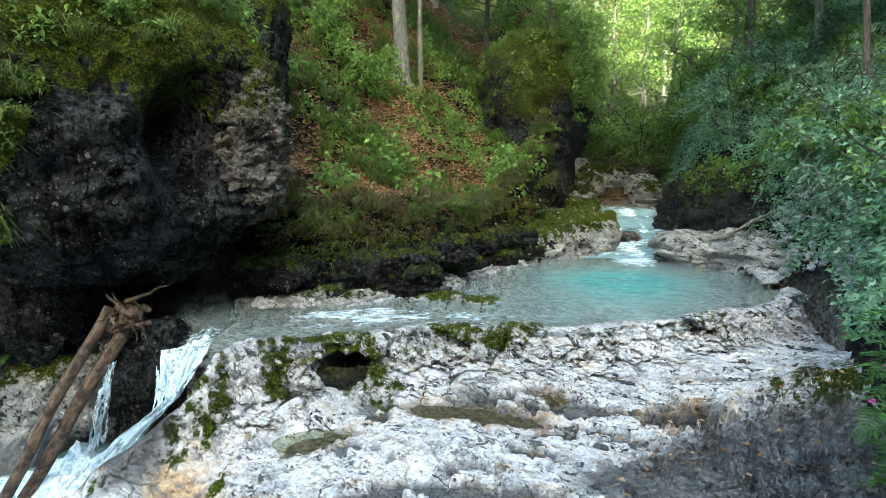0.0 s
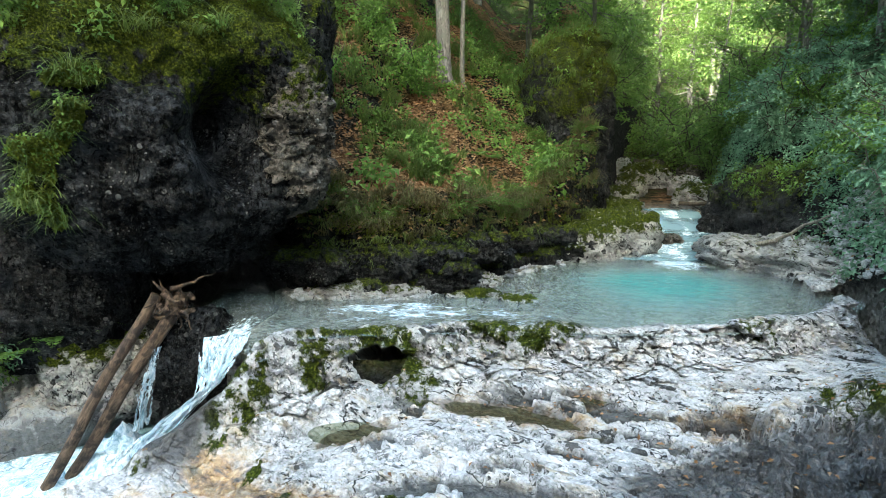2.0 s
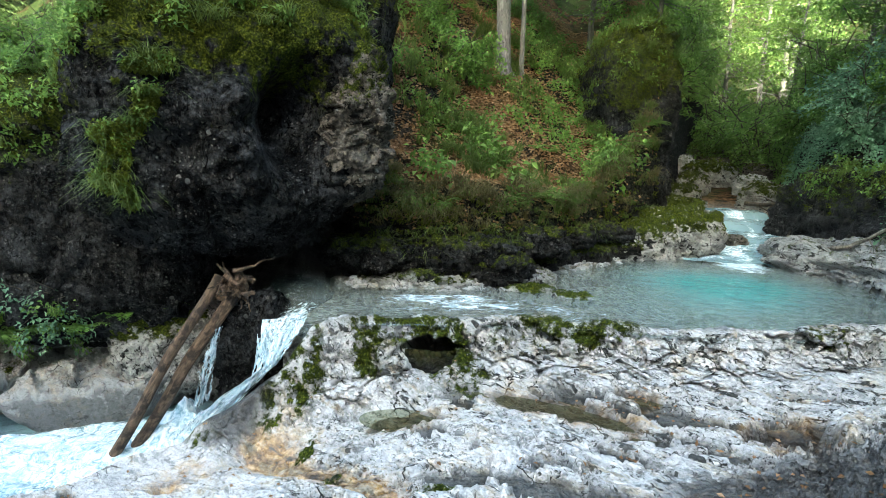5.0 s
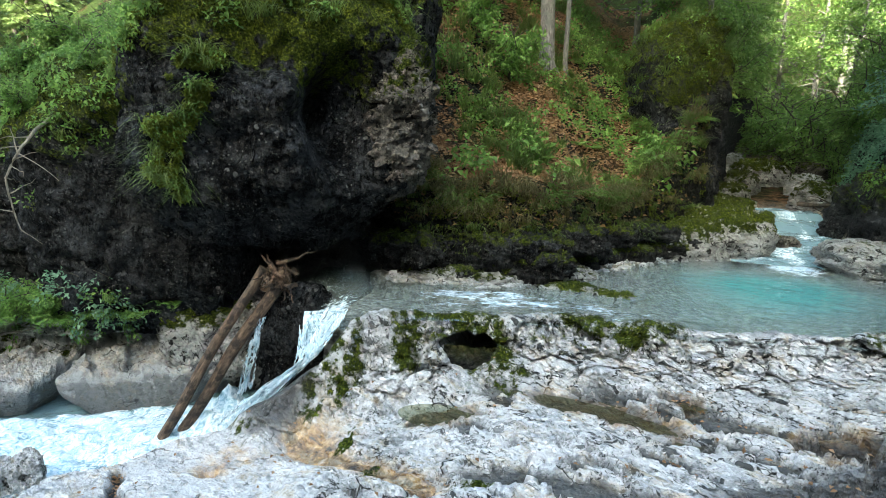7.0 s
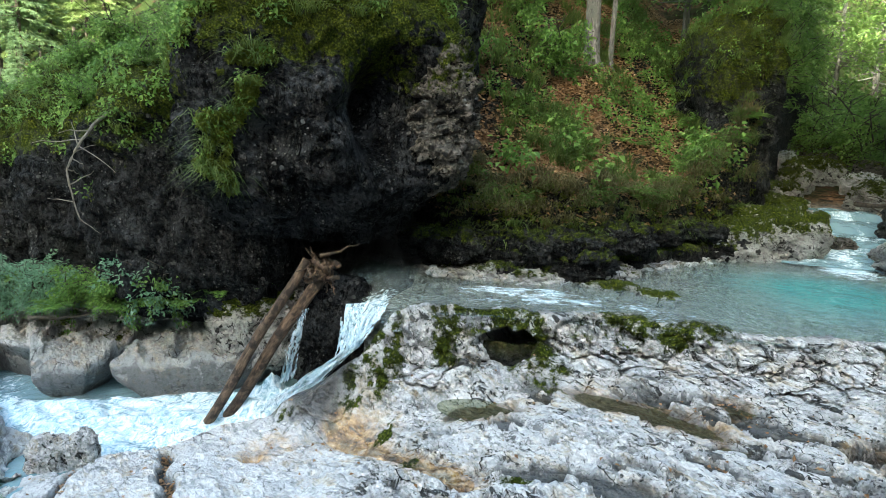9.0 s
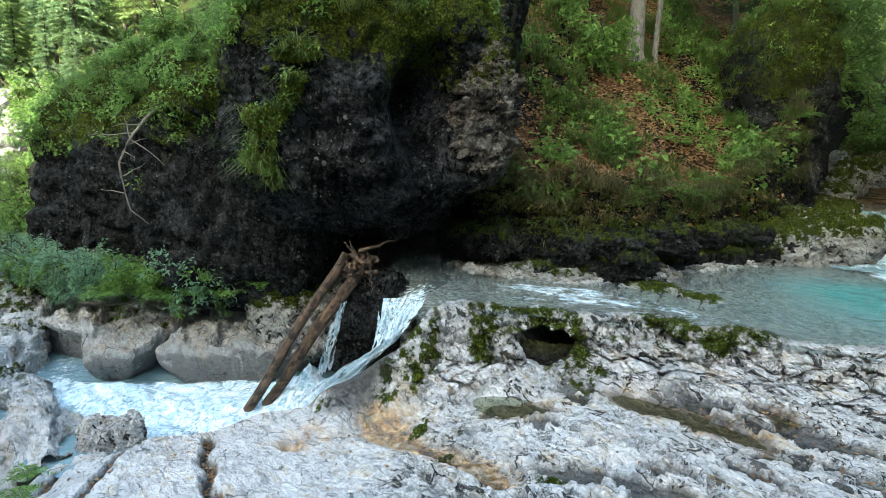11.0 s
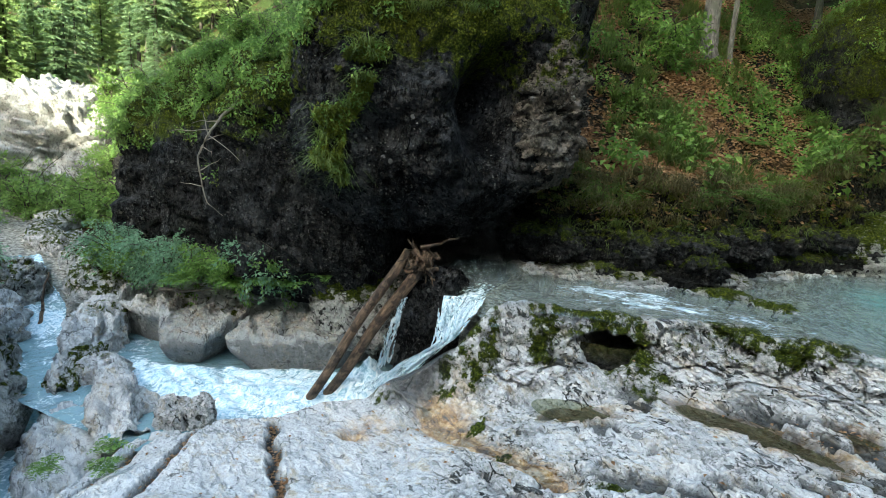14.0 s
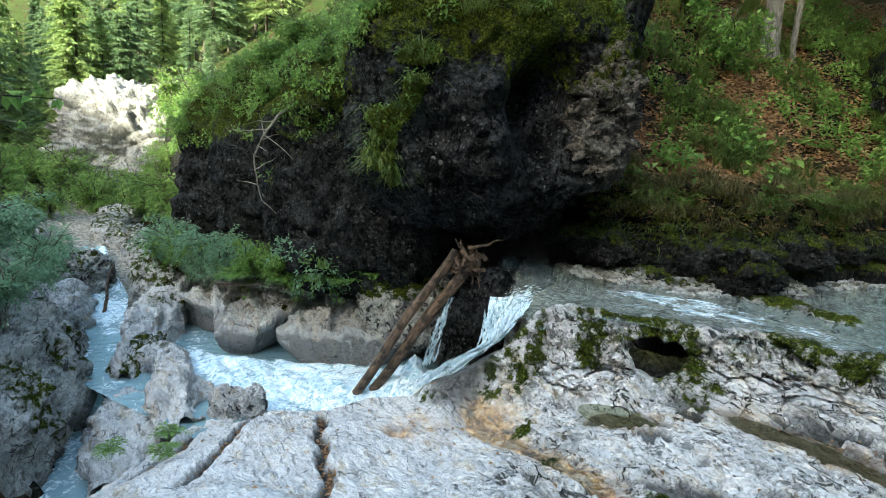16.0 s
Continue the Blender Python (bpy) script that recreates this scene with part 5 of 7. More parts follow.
water_sheet("lower_stream_water", x, y, z, STREAM_WATER, 0 * x + 0.6, foam, "churning white and blue water below the fall")

# side stream from the far valley
u, v = np.meshgrid(np.linspace(-1, 1, 60), np.linspace(0, 1, 220))
path_x = table(v, [0, 0.12, 0.3, 0.42, 0.55, 0.7, 1.0], [-7.2, -8.2, -9.9, -11.2, -13.2, -15.5, -18.6])
path_y = table(v, [0, 0.12, 0.3, 0.42, 0.55, 0.7, 1.0], [1.6, 2.7, 4.1, 4.9, 6.0, 6.9, 8.1])
path_z = table(v, [0, 0.12, 0.3, 0.34, 0.42, 0.46, 0.55, 0.6, 0.7, 1.0], [-3.25, -3.2, -3.12, -3.0, -2.95, -2.85, -2.72, -2.5, -2.35, -2.2])
half = table(v, [0, 0.3, 0.45, 0.6, 0.75, 1.0], [2.0, 1.7, 1.3, 0.9, 0.8, 0.9])
foam = 0.62 + 0.6 * fbm(u * 3, v * 20, 0, 3, 231) + 0.5 * smooth(0.06, 0.0, np.abs(v - 0.33)) + 0.4 * smooth(0.05, 0.0, np.abs(v - 0.58))
water_sheet("side_stream_water", path_x + u * half * 0.68, path_y + u * half * 0.73, path_z + 0.09 * fbm(u * 5, v * 34, 0, 4, 232), STREAM_WATER, 0 * u + 0.5, foam,
            "shallow rushing side stream over pale rock")

# still water in the worn basins
def puddle(cx, cy, rx, ry, turn, z, tint):
    u, v = np.meshgrid(np.linspace(0, 1, 14), np.linspace(0, 2 * np.pi, 40))
    c, s = math.cos(radians(turn)), math.sin(radians(turn))
    px, py = rx * u * np.cos(v), ry * u * np.sin(v)
    thing("puddle", "shallow still water in a worn rock basin", "puddle", kind="structure", me=mesh_of(
        "puddle", np.stack([cx + px * c - py * s, cy + px * s + py * c, 0 * u + z], -1).reshape(-1, 3), grid_faces(40, 14), PUDDLE_WATER,
        {"depth": 0 * u + tint, "foam": 0 * u}))


for (cx, cy, rx, ry, turn, floor), rise in zip(BASINS, (0.045, 0.035, -0.05, 0.03)):
    puddle(cx, cy, rx, ry, turn, floor + rise, 0.3)


# ---- logs in the fall ----
def log_thing(a, b, r0, r1, seed, label):
    """A log lying from a to b, its own z along the grain."""
    a, b = Vector(a), Vector(b)
    n, length = 26, (b - a).length
    pts = [Vector((0.018 * math.sin(k * 0.5 + seed), 0.02 * math.cos(k * 0.4), length * k / (n - 1))) for k in range(n)]
    v, f, caps = tube(pts, np.linspace(r0, r1, n), 24, 0.07, seed)
    v[:, :2] *= (1 + 0.05 * fbm(np.arctan2(v[:, 0], v[:, 1]) * 3, v[:, 2] * 0.6, 0, 4, seed))[:, None]
    tri = np.concatenate([f[:, [0, 1, 2]], f[:, [0, 2, 3]], caps[0][:, :3], caps[1][:, :3]])
    ob = thing("log", label, "log", a, group="driftwood logs", me=mesh_of("log", v, tri, LOG_WOOD))
    ob.matrix_basis = Matrix.Translation(a) @ (b - a).to_track_quat("Z", "Y").to_matrix().to_4x4()
    return ob, length


log_thing((-6.22, 6.25, -2.87), (-4.57, 7.05, 0.32), 0.078, 0.07, 1, "barkless brown driftwood log leaning in the waterfall")
rooted, reach = log_thing((-6.0, 6.56, -2.68), (-4.36, 7.16, 0.14), 0.08, 0.09, 2, "split weathered driftwood log leaning in the waterfall")
rng = np.random.default_rng(5)
crown = np.array([0, 0, reach])
for k in range(24):
    s = np.linspace(0, 1, 9)[:, None]
    d = np.array([0.6 * rng.standard_normal(), 0.6 * rng.standard_normal(), -0.15 + 0.4 * rng.standard_normal()])
    n = 0.16 + 0.3 * rng.random()
    pts = crown + 0.1 * rng.standard_normal(3) + d * n * s + 0.035 * np.cumsum(rng.standard_normal((9, 3)), 0) * s
    part("root", tubes_mesh("root", [(pts, np.linspace(0.03 + 0.02 * rng.random(), 0.006, 9), 7)], LOG_WOOD), rooted, "twisted weathered root")
part("root_stock", lump("root_stock", None, (0.13, 0.12, 0.22), 20, LOG_WOOD, 99, 40, 50, 0.5, None, 2.0, 0.0, 0.0), rooted, "dark decayed root stock").location = (0, 0, reach - 0.02)


# ---- plants ----
def unit(v):
    return v / (np.linalg.norm(v, axis=-1, keepdims=True) + 1e-9)


def shrub_meshes(seed, height, spread, leaves, leaf, mat, stems=7, droop=0.2, wood=None):
    """Branching stems and a loose crown of leaves on twigs."""
    rng = np.random.default_rng(seed)
    wood_list, anchors, heads = [], [], []
    for s in range(stems):
        az, out = rng.random() * 6.283, spread * (0.3 + 0.7 * rng.random())
        h = height * (0.55 + 0.45 * rng.random())
        t = np.linspace(0, 1, 7)[:, None]
        tip = np.array([math.cos(az) * out, math.sin(az) * out, h])
        stem = t * tip * np.array([1, 1, 0]) * t + np.array([0, 0, 1]) * tip[2] * (t - 0.25 * droop * t ** 3)
        stem = stem + 0.06 * height * rng.standard_normal((7, 3)) * t
        wood_list.append((stem, np.linspace(0.02, 0.005, 7) * height ** 0.5, 5))
        for b in range(7):
            k = 0.3 + 0.7 * rng.random()
            i = int(k * 6)
            base = stem[i]
            d = unit(np.array([rng.standard_normal(), rng.standard_normal(), 0.25 - droop + 0.4 * rng.standard_normal()]))
            n = 0.45 * spread * (0.5 + rng.random())
            tw = np.linspace(0, 1, 5)[:, None]
            twig = base + d * n * tw + np.array([0, 0, -droop * n]) * tw ** 2
            wood_list.append((twig, np.linspace(0.007, 0.003, 5) * height ** 0.5, 3))
            anchors.append(twig), heads.append(np.repeat(d[None], 5, 0))
    twigs, heads = np.array(anchors), np.array(heads)
    pick, frac = rng.integers(0, len(twigs), leaves), rng.random(leaves) ** 0.7 * 3.999
    i = frac.astype(int)
    f = (frac - i)[:, None]
    at = twigs[pick, i] * (1 - f) + twigs[pick, i + 1] * f + rng.standard_normal((leaves, 3)) * 0.045 * spread
    along = heads[pick, 0] + 0.9 * rng.standard_normal((leaves, 3)) + [0, 0, -0.25]
    out = rng.standard_normal((leaves, 3)) * 0.45 + [0, 0, 1]
    size = leaf * (0.6 + 0.8 * rng.random(leaves))
    v, t = leaf_cloud(at, along, out, size, size * 0.55)
    return tubes_mesh("branchwork", wood_list, wood or DARK_BARK), mesh_of("foliage", v, t, mat, flat=True)


def plant(name, label, category, at, meshes, parts=("branchwork", "foliage"), scale=1.0, turn=0.0, group="", lean=(0, 0)):
    ob = new(name)
    ob.matrix_basis = pose(*at, lean[0], lean[1], turn) @ Matrix.Scale(scale, 4)
    tagged(ob, label, category, group)
    for n, me in zip(parts, meshes):
        part(n, me, ob)
    return ob


def tree_meshes(seed, height, r0, crown_from, spread, leaves, leaf, mat, wood, lean=(0.0, 0.0), tufts=60, flat=0.5):
    """Tapered trunk, limbs, and leaves in uneven sprays."""
    rng = np.random.default_rng(seed)
    t = np.linspace(0, 1, 16)
    trunk = np.stack([lean[0] * height * t ** 1.3, lean[1] * height * t ** 1.3, height * t], 1)
    trunk[:, :2] += 0.012 * height * np.cumsum(rng.standard_normal((16, 2)), 0) * 0.3
    wood_list = [(trunk, r0 * (1 - 0.85 * t) + 0.25 * r0 * np.exp(-t * 30), 12)]
    at, along = [], []
    for b in range(tufts):
        k = crown_from + (1 - crown_from) * rng.random() ** 0.9
        base = np.array([np.interp(k, t, trunk[:, c]) for c in range(3)])
        az = rng.random() * 6.283
        n = spread * (0.35 + 0.65 * rng.random()) * (1.05 - 0.6 * (k - crown_from) / (1 - crown_from + 1e-6))
        s = np.linspace(0, 1, 6)[:, None]
        d = np.array([math.cos(az), math.sin(az), 0.25 * rng.standard_normal() + 0.15])
        limb = base + d * n * s + np.array([0, 0, -0.18 * n]) * s ** 2 + 0.05 * n * rng.standard_normal((6, 3)) * s
        wood_list.append((limb, np.linspace(0.28 * r0 * (1 - 0.7 * k), 0.004, 6), 5))
        m = max(1, leaves // tufts)
        f = 0.25 + 0.75 * rng.random(m) ** 0.6
        p = np.stack([np.interp(f, s[:, 0], limb[:, c]) for c in range(3)], 1)
        off = rng.standard_normal((m, 3)) * np.array([0.16, 0.16, 0.16 * (1 - flat)]) * n
        at.append(p + off), along.append(d + 0.9 * rng.standard_normal((m, 3)) + [0, 0, -0.2])
    at, along = np.concatenate(at), np.concatenate(along)
    m = len(at)
    size = leaf * (0.6 + 0.8 * rng.random(m))
    v, f = leaf_cloud(at, along, rng.standard_normal((m, 3)) * 0.4 + [0, 0, 1], size, size * 0.6)
    return tubes_mesh("trunk", wood_list, wood), mesh_of("crown", v, f, mat, flat=True)


def spruce_meshes(seed, height, r0, crown_from=0.12, spread=0.2, rings=26, mat=None, per=7):
    """A straight trunk with whorls of drooping boughs set with needle sprays."""
    rng = np.random.default_rng(seed)
    t = np.linspace(0, 1, 12)
    trunk = np.stack([0 * t, 0 * t, height * t], 1)
    wood_list = [(trunk, r0 * (1 - 0.92 * t), 9)]
    at, along = [], []
    for k in np.linspace(crown_from, 0.985, rings):
        n = spread * height * (1.02 - k) ** 0.8 / (1 - crown_from) ** 0.8
        for b in range(per):
            az, ln = rng.random() * 6.283, n * (0.6 + 0.5 * rng.random())
            s = np.linspace(0, 1, 5)[:, None]
            d = np.array([math.cos(az), math.sin(az), 0.1])
            bough = np.array([0, 0, k * height + 0.2 * rng.standard_normal()]) + d * ln * s + np.array([0, 0, -0.35 * ln]) * s ** 1.5
            wood_list.append((bough, np.linspace(0.012 * height * (1.1 - k) * 0.25, 0.004, 5), 3))
            m = int(26 + 70 * ln / (spread * height))
            f = rng.random(m) ** 0.8
            p = np.stack([np.interp(f, s[:, 0], bough[:, c]) for c in range(3)], 1)
            side = np.array([-d[1], d[0], 0.0]) * rng.choice([-1, 1], m)[:, None]
            at.append(p), along.append(side * 0.8 + d * 0.6 + np.array([0, 0, -0.35]) + 0.25 * rng.standard_normal((m, 3)))
    at, along = np.concatenate(at), np.concatenate(along)
    m = len(at)
    ln = 0.026 * height * (0.6 + 0.7 * rng.random(m))
    v, f = leaf_cloud(at, along, rng.standard_normal((m, 3)) * 0.4 + [0, 0, 1], ln, ln * 0.26, 0.1)
    return tubes_mesh("trunk", wood_list, DARK_BARK), mesh_of("crown", v, f, mat or NEEDLES, flat=True)


def thicket(label, members):
    """Many far shrubs as one uncounted mass. members: meshes of a shrub and its pose."""
    whole = None
    for which in (1, 0):
        vs, fs, base = [], [], 0
        for meshes, m in members:
            me = meshes[which]
            co, k = np.empty(len(me.vertices) * 3, np.float32), len(me.polygons[0].vertices)
            ix = np.empty(len(me.loops), np.int32)
            me.vertices.foreach_get("co", co), me.loops.foreach_get("vertex_index", ix)
            m = np.array(m)
            vs.append(co.reshape(-1, 3) @ m[:3, :3].T + m[:3, 3]), fs.append(ix.reshape(-1, k) + base)
            base += len(me.vertices)
        me = mesh_of("thicket", np.concatenate(vs), np.concatenate(fs), members[0][0][which].materials[0], flat=which == 1)
        if which:
            whole = thing("thicket", label, "shrubs", kind="stuff", me=me)
        else:
            part("branchwork", me, whole)


def on_ground(x, y, sink=0.05):
    return (x, y, float(ground_z(np.array([x]), np.array([y]))[0]) - sink)


# trees on the hillside
def bare_trunk(name, at, height, r, lean, seed, label, wood):
    rng = np.random.default_rng(seed)
    t = np.linspace(0, 1, 22)
    pts = np.stack([lean[0] * height * t, lean[1] * height * t, height * t], 1) + np.stack([0.03 * np.sin(5 * t + seed), 0.03 * np.cos(4 * t), 0 * t], 1)
    rad = r * (1 - 0.5 * t) + 0.3 * r * np.exp(-t * height * 4)
    wood_list = [(pts, rad, 16)]
    for k in range(4):
        a = k * 1.6 + seed
        s = np.linspace(0, 1, 5)[:, None]
        wood_list.append((np.array([0, 0, 0.35]) * (1 - s) + np.array([math.cos(a), math.sin(a), -0.35]) * r * 1.9 * s, np.linspace(r * 0.4, 0.03, 5), 7))
    ob = thing(name, label, "tree", at)
    part("trunk", tubes_mesh("trunk", wood_list, wood), ob)
    rng = np.random.default_rng(seed)
    at_, al = [], []
    limbs = []
    # crown above the view, made broad and dense to shade the slope
    for b in range(44):
        k = 0.55 + 0.45 * rng.random()
        base = np.array([np.interp(k, t, pts[:, c]) for c in range(3)])
        az = rng.random() * 6.283
        n = height * 0.34 * (0.5 + rng.random())
        s = np.linspace(0, 1, 5)[:, None]
        d = np.array([math.cos(az), math.sin(az), 0.2])
        limb = base + d * n * s
        limbs.append((limb, np.linspace(r * 0.25, 0.01, 5), 5))
        p = np.repeat(limb[2:], 90, 0)
        at_.append(p + rng.standard_normal(p.shape) * 0.16 * n), al.append(d + rng.standard_normal(p.shape))
    p, al = np.concatenate(at_), np.concatenate(al)
    v, f = leaf_cloud(p, al, rng.standard_normal(p.shape) * 0.4 + [0, 0, 1], 0.17, 0.11)
    part("limb_frame", tubes_mesh("limb_frame", limbs, wood), ob)
    part("crown", mesh_of("crown", v, f, LEAF_FRESH, flat=True), ob)


bare_trunk("tree", on_ground(-1.47, 15.3, 0.1), 11, 0.19, (-0.03, 0.0), 3, "tall straight beech with pale grey bark on the slope", GREY_BARK)
bare_trunk("tree", on_ground(-1.0, 15.5, 0.1), 9, 0.065, (0.0, 0.0), 4, "thin young beech beside a thicker trunk", GREY_BARK)
bare_trunk("tree", on_ground(7.35, 10.5, 0.1), 9, 0.065, (-0.12, 0.0), 5, "thin leaning tree on the steep bank", DARK_BARK)
bare_trunk("tree", on_ground(9.2, 15.3, 0.1), 10, 0.09, (-0.06, 0.0), 6, "thin leaning tree on the steep bank", GREY_BARK)
bare_trunk("tree", on_ground(9.6, 19.5, 0.1), 12, 0.12, (-0.05, 0.0), 7, "pale slender tree above the rapid", GREY_BARK)

# shrubs of the right bank
SHRUBS = [shrub_meshes(300 + k, 1.6, 1.15, 2300, 0.09, LEAF_DARK, 9, 0.35) for k in range(3)]
FRESH = [shrub_meshes(320 + k, 1.3, 1.0, 2000, 0.085, LEAF_FRESH, 8, 0.3) for k in range(3)]
SUNNY = [shrub_meshes(340 + k, 1.8, 1.2, 2200, 0.09, LEAF_SUNNY, 8, 0.25) for k in range(2)]
rng = np.random.default_rng(17)
EAST_Y, EAST_X = [2.5, 4.2, 5.8, 7.5, 9, 12, 14, 17, 20, 26], [2.9, 3.5, 4.4, 5.4, 6.1, 6.7, 6.9, 7.1, 7.9, 10.2]
for k in range(95):
    y = 6.3 + 17 * rng.random()
    x = float(np.interp(y, EAST_Y, EAST_X)) + 0.1 + 4.2 * rng.random() ** 1.6
    kind = SHRUBS if rng.random() < 0.55 else FRESH
    plant("shrub", "dense leafy shrub leaning over the stream from the steep bank", "shrub", on_ground(x, y), kind[k % 3], scale=0.7 + 0.65 * rng.random(), turn=rng.random() * 360,
          group="shrubs on the steep bank", lean=(0, -25 * rng.random()))


def perches(cloud, centre, count, seed, want):
    """Points of a rock's surface that face the wanted way."""
    out = (cloud - np.array(centre))
    out = unit(out / np.array([1, 1, 0.9]))
    ok = np.nonzero(want(cloud, out))[0]
    r = np.random.default_rng(seed)
    pick = ok[r.integers(0, len(ok), count)]
    return cloud[pick], out[pick], r


# shrubs on the boulder and the left wall
def shrubs_on(cloud, centre, count, seed, scale, label, want):
    at, out, r = perches(cloud, centre, count, seed, want)
    for k in range(count):
        kind = FRESH if r.random() < 0.5 else SUNNY
        p = at[k] - out[k] * 0.12
        plant("shrub", label, "shrub", p, kind[k % len(kind)], scale=scale * (0.6 + 0.7 * r.random()), turn=r.random() * 360, group="shrubs above the rock wall",
              lean=(float(-28 * out[k][1] * r.random()), float(28 * out[k][0] * r.random())))


CLIFF_AT = ((-7.6, 8.6, 1.1), (-9.9, 9.2, 1.0), (-12.4, 9.9, 0.6))
shrubs_on(boulder_v, BOULDER_AT, 22, 31, 0.55, "fresh green shrub on top of the dark boulder", lambda p, o: (o[:, 2] > 0.55) & (o[:, 1] < 0.5))
for k, c in enumerate(CLIFF_AT):
    shrubs_on(cliff_v[k], c, 16, 33 + k, 0.6, "fresh green shrub overhanging the dark rock wall", lambda p, o: (o[:, 2] > 0.4))
for k in range(46):
    x = -15 + 13.0 * rng.random()
    y = float(np.interp(x, FOOT_X, FOOT_Y)) + 1.0 + 4.5 * rng.random()
    if x > -4.2 and y < 12.5:
        y = y + 2.5
    kind = FRESH if rng.random() < 0.7 else SUNNY
    plant("shrub", "fresh green shrub on the slope above the rock wall", "shrub", on_ground(x, y), kind[k % len(kind)], scale=0.8 + 0.7 * rng.random(), turn=rng.random() * 360,
          group="shrubs above the rock wall")
for k in range(38):
    x = -13.5 + 7.4 * rng.random()
    y = float(np.interp(x, [-13.5, -12, -9.7, -7.6, -6.3], [7.9, 7.3, 6.9, 7.3, 8.0])) + 0.5 * rng.random() - 0.1
    z = float(np.interp(x, [-13.5, -9, -6.5, -5.5], [-1.5, -1.05, -0.7, -0.4]))
    plant("shrub", "low green shrub at the foot of the rock wall", "shrub", (x, y, z), (FRESH + SHRUBS)[k % 6], scale=0.5 + 0.3 * rng.random(), turn=rng.random() * 360, group="shrubs on the rock shelf")
for k in range(26):
    x = -22 + 9.5 * rng.random()
    y = float(np.interp(x, FOOT_X, FOOT_Y)) - 0.6 + 2.2 * rng.random()
    plant("shrub", "tall green shrub beside the side stream", "shrub", on_ground(x, y), (FRESH + SUNNY)[k % 5], scale=0.8 + 0.7 * rng.random(), turn=rng.random() * 360, group="shrubs along the valley")
for k, (x, y, z, f) in enumerate(((-9.6, 3.3, -0.6, 0.8), (-10.3, 3.75, -0.7, 0.8), (-11, 4.2, -0.8, 0.9), (-9.0, 2.9, -0.6, 0.7), (-12, 4.7, -1.1, 0.9), (-10.8, 3.3, -0.2, 1.0), (-12.6, 4.2, -0.4, 1.1), (-14, 5.0, -0.9, 1.1))):
    plant("shrub", "blue-green leafy shrub on the rocky bank", "shrub", (x, y, z), SHRUBS[k % 3], scale=0.62 * f, turn=77.0 * k, group="shrubs on the rocky bank")

members = []
for k in range(34):
    far, az = 24 + 14 * rng.random(), radians(57 + 14 * rng.random())
    members.append((SUNNY[k % 2], pose(*on_ground(-far * math.sin(az), far * math.cos(az)), 0, 0, rng.random() * 360) @ Matrix.Scale(0.8 + 0.8 * rng.random(), 4)))
thicket("sunlit green shrubs on the valley floor", members)
for k in range(11):
    y = 7.4 + 3.8 * rng.random()
    x = float(np.interp(y, EAST_Y, EAST_X)) + 0.15 + 0.7 * rng.random()
    plant("shrub", "leafy shrub hanging over the edge of the pool", "shrub", on_ground(x, y), (SHRUBS + FRESH)[k % 6], scale=0.45 + 0.3 * rng.random(), turn=rng.random() * 360, group="shrubs on the steep bank", lean=(0, -20 * rng.random()))
members = []
for k in range(78):
    y = 20.5 + 16 * rng.random()
    x = float(np.interp(y, [21, 26, 37], [2.6, 3.2, 5.0])) + float(np.interp(y, [21, 26, 37], [6.4, 8.4, 13.0])) * rng.random()
    if y < 27 and 4.2 < x < 7.6:
        y = y + 6
    members.append((SUNNY[k % 2], pose(*on_ground(x, y), 0, 0, rng.random() * 360) @ Matrix.Scale(0.8 + 1.3 * rng.random(), 4)))
thicket("bright green shrubs filling the open ravine upstream", members)

# upstream trees
TREES = [tree_meshes(400 + k, 9, 0.14, 0.15, 3.0, 4200, 0.16, LEAF_SUNNY, GREY_BARK, (0.03 * k, 0), 70) for k in range(3)]
GREEN_TREES = [tree_meshes(410 + k, 8, 0.13, 0.15, 2.6, 4200, 0.14, LEAF_FRESH, GREY_BARK, (0.02, 0.03), 70) for k in range(2)]
for x, y, k, s in ((6.5, 33, 0, 1.1), (9.5, 36, 1, 1.2), (12, 33, 2, 1.0), (5, 38, 2, 1.3), (14, 44, 0, 1.5), (9, 46, 1, 1.5), (4.5, 27, 1, 0.8), (3.6, 30, 0, 1.0), (18, 52, 1, 1.8), (11, 58, 2, 2.0), (22, 62, 0, 2.2), (16, 70, 1, 2.4)):
    plant("tree", "bright young broadleaf tree lit by the open sky upstream", "tree", on_ground(x, y), TREES[k], ("trunk", "crown"), s, 70 * k + 20 * x, "trees upstream")
for x, y, k, s in ((10.5, 22, 0, 1.0), (9.8, 17, 1, 0.9), (12, 26, 1, 1.1), (11, 13.5, 0, 0.9), (10, 10, 1, 0.8), (13, 18, 0, 1.2), (14.5, 30, 1, 1.3), (3.0, 20, 0, 0.7), (1.0, 21.5, 1, 0.9), (-6, 13.5, 0, 0.8), (-9, 13, 1, 0.8), (-12, 14, 0, 0.9), (-5, 18, 1, 1.0), (-1, 24, 0, 1.2), (3, 26, 1, 1.2), (-8, 20, 0, 1.2), (-4, 27, 1, 1.3)):
    plant("tree", "green broadleaf tree on the ravine side", "tree", on_ground(x, y), GREEN_TREES[k], ("trunk", "crown"), s, 55 * k + 31 * x, "trees on the ravine sides")

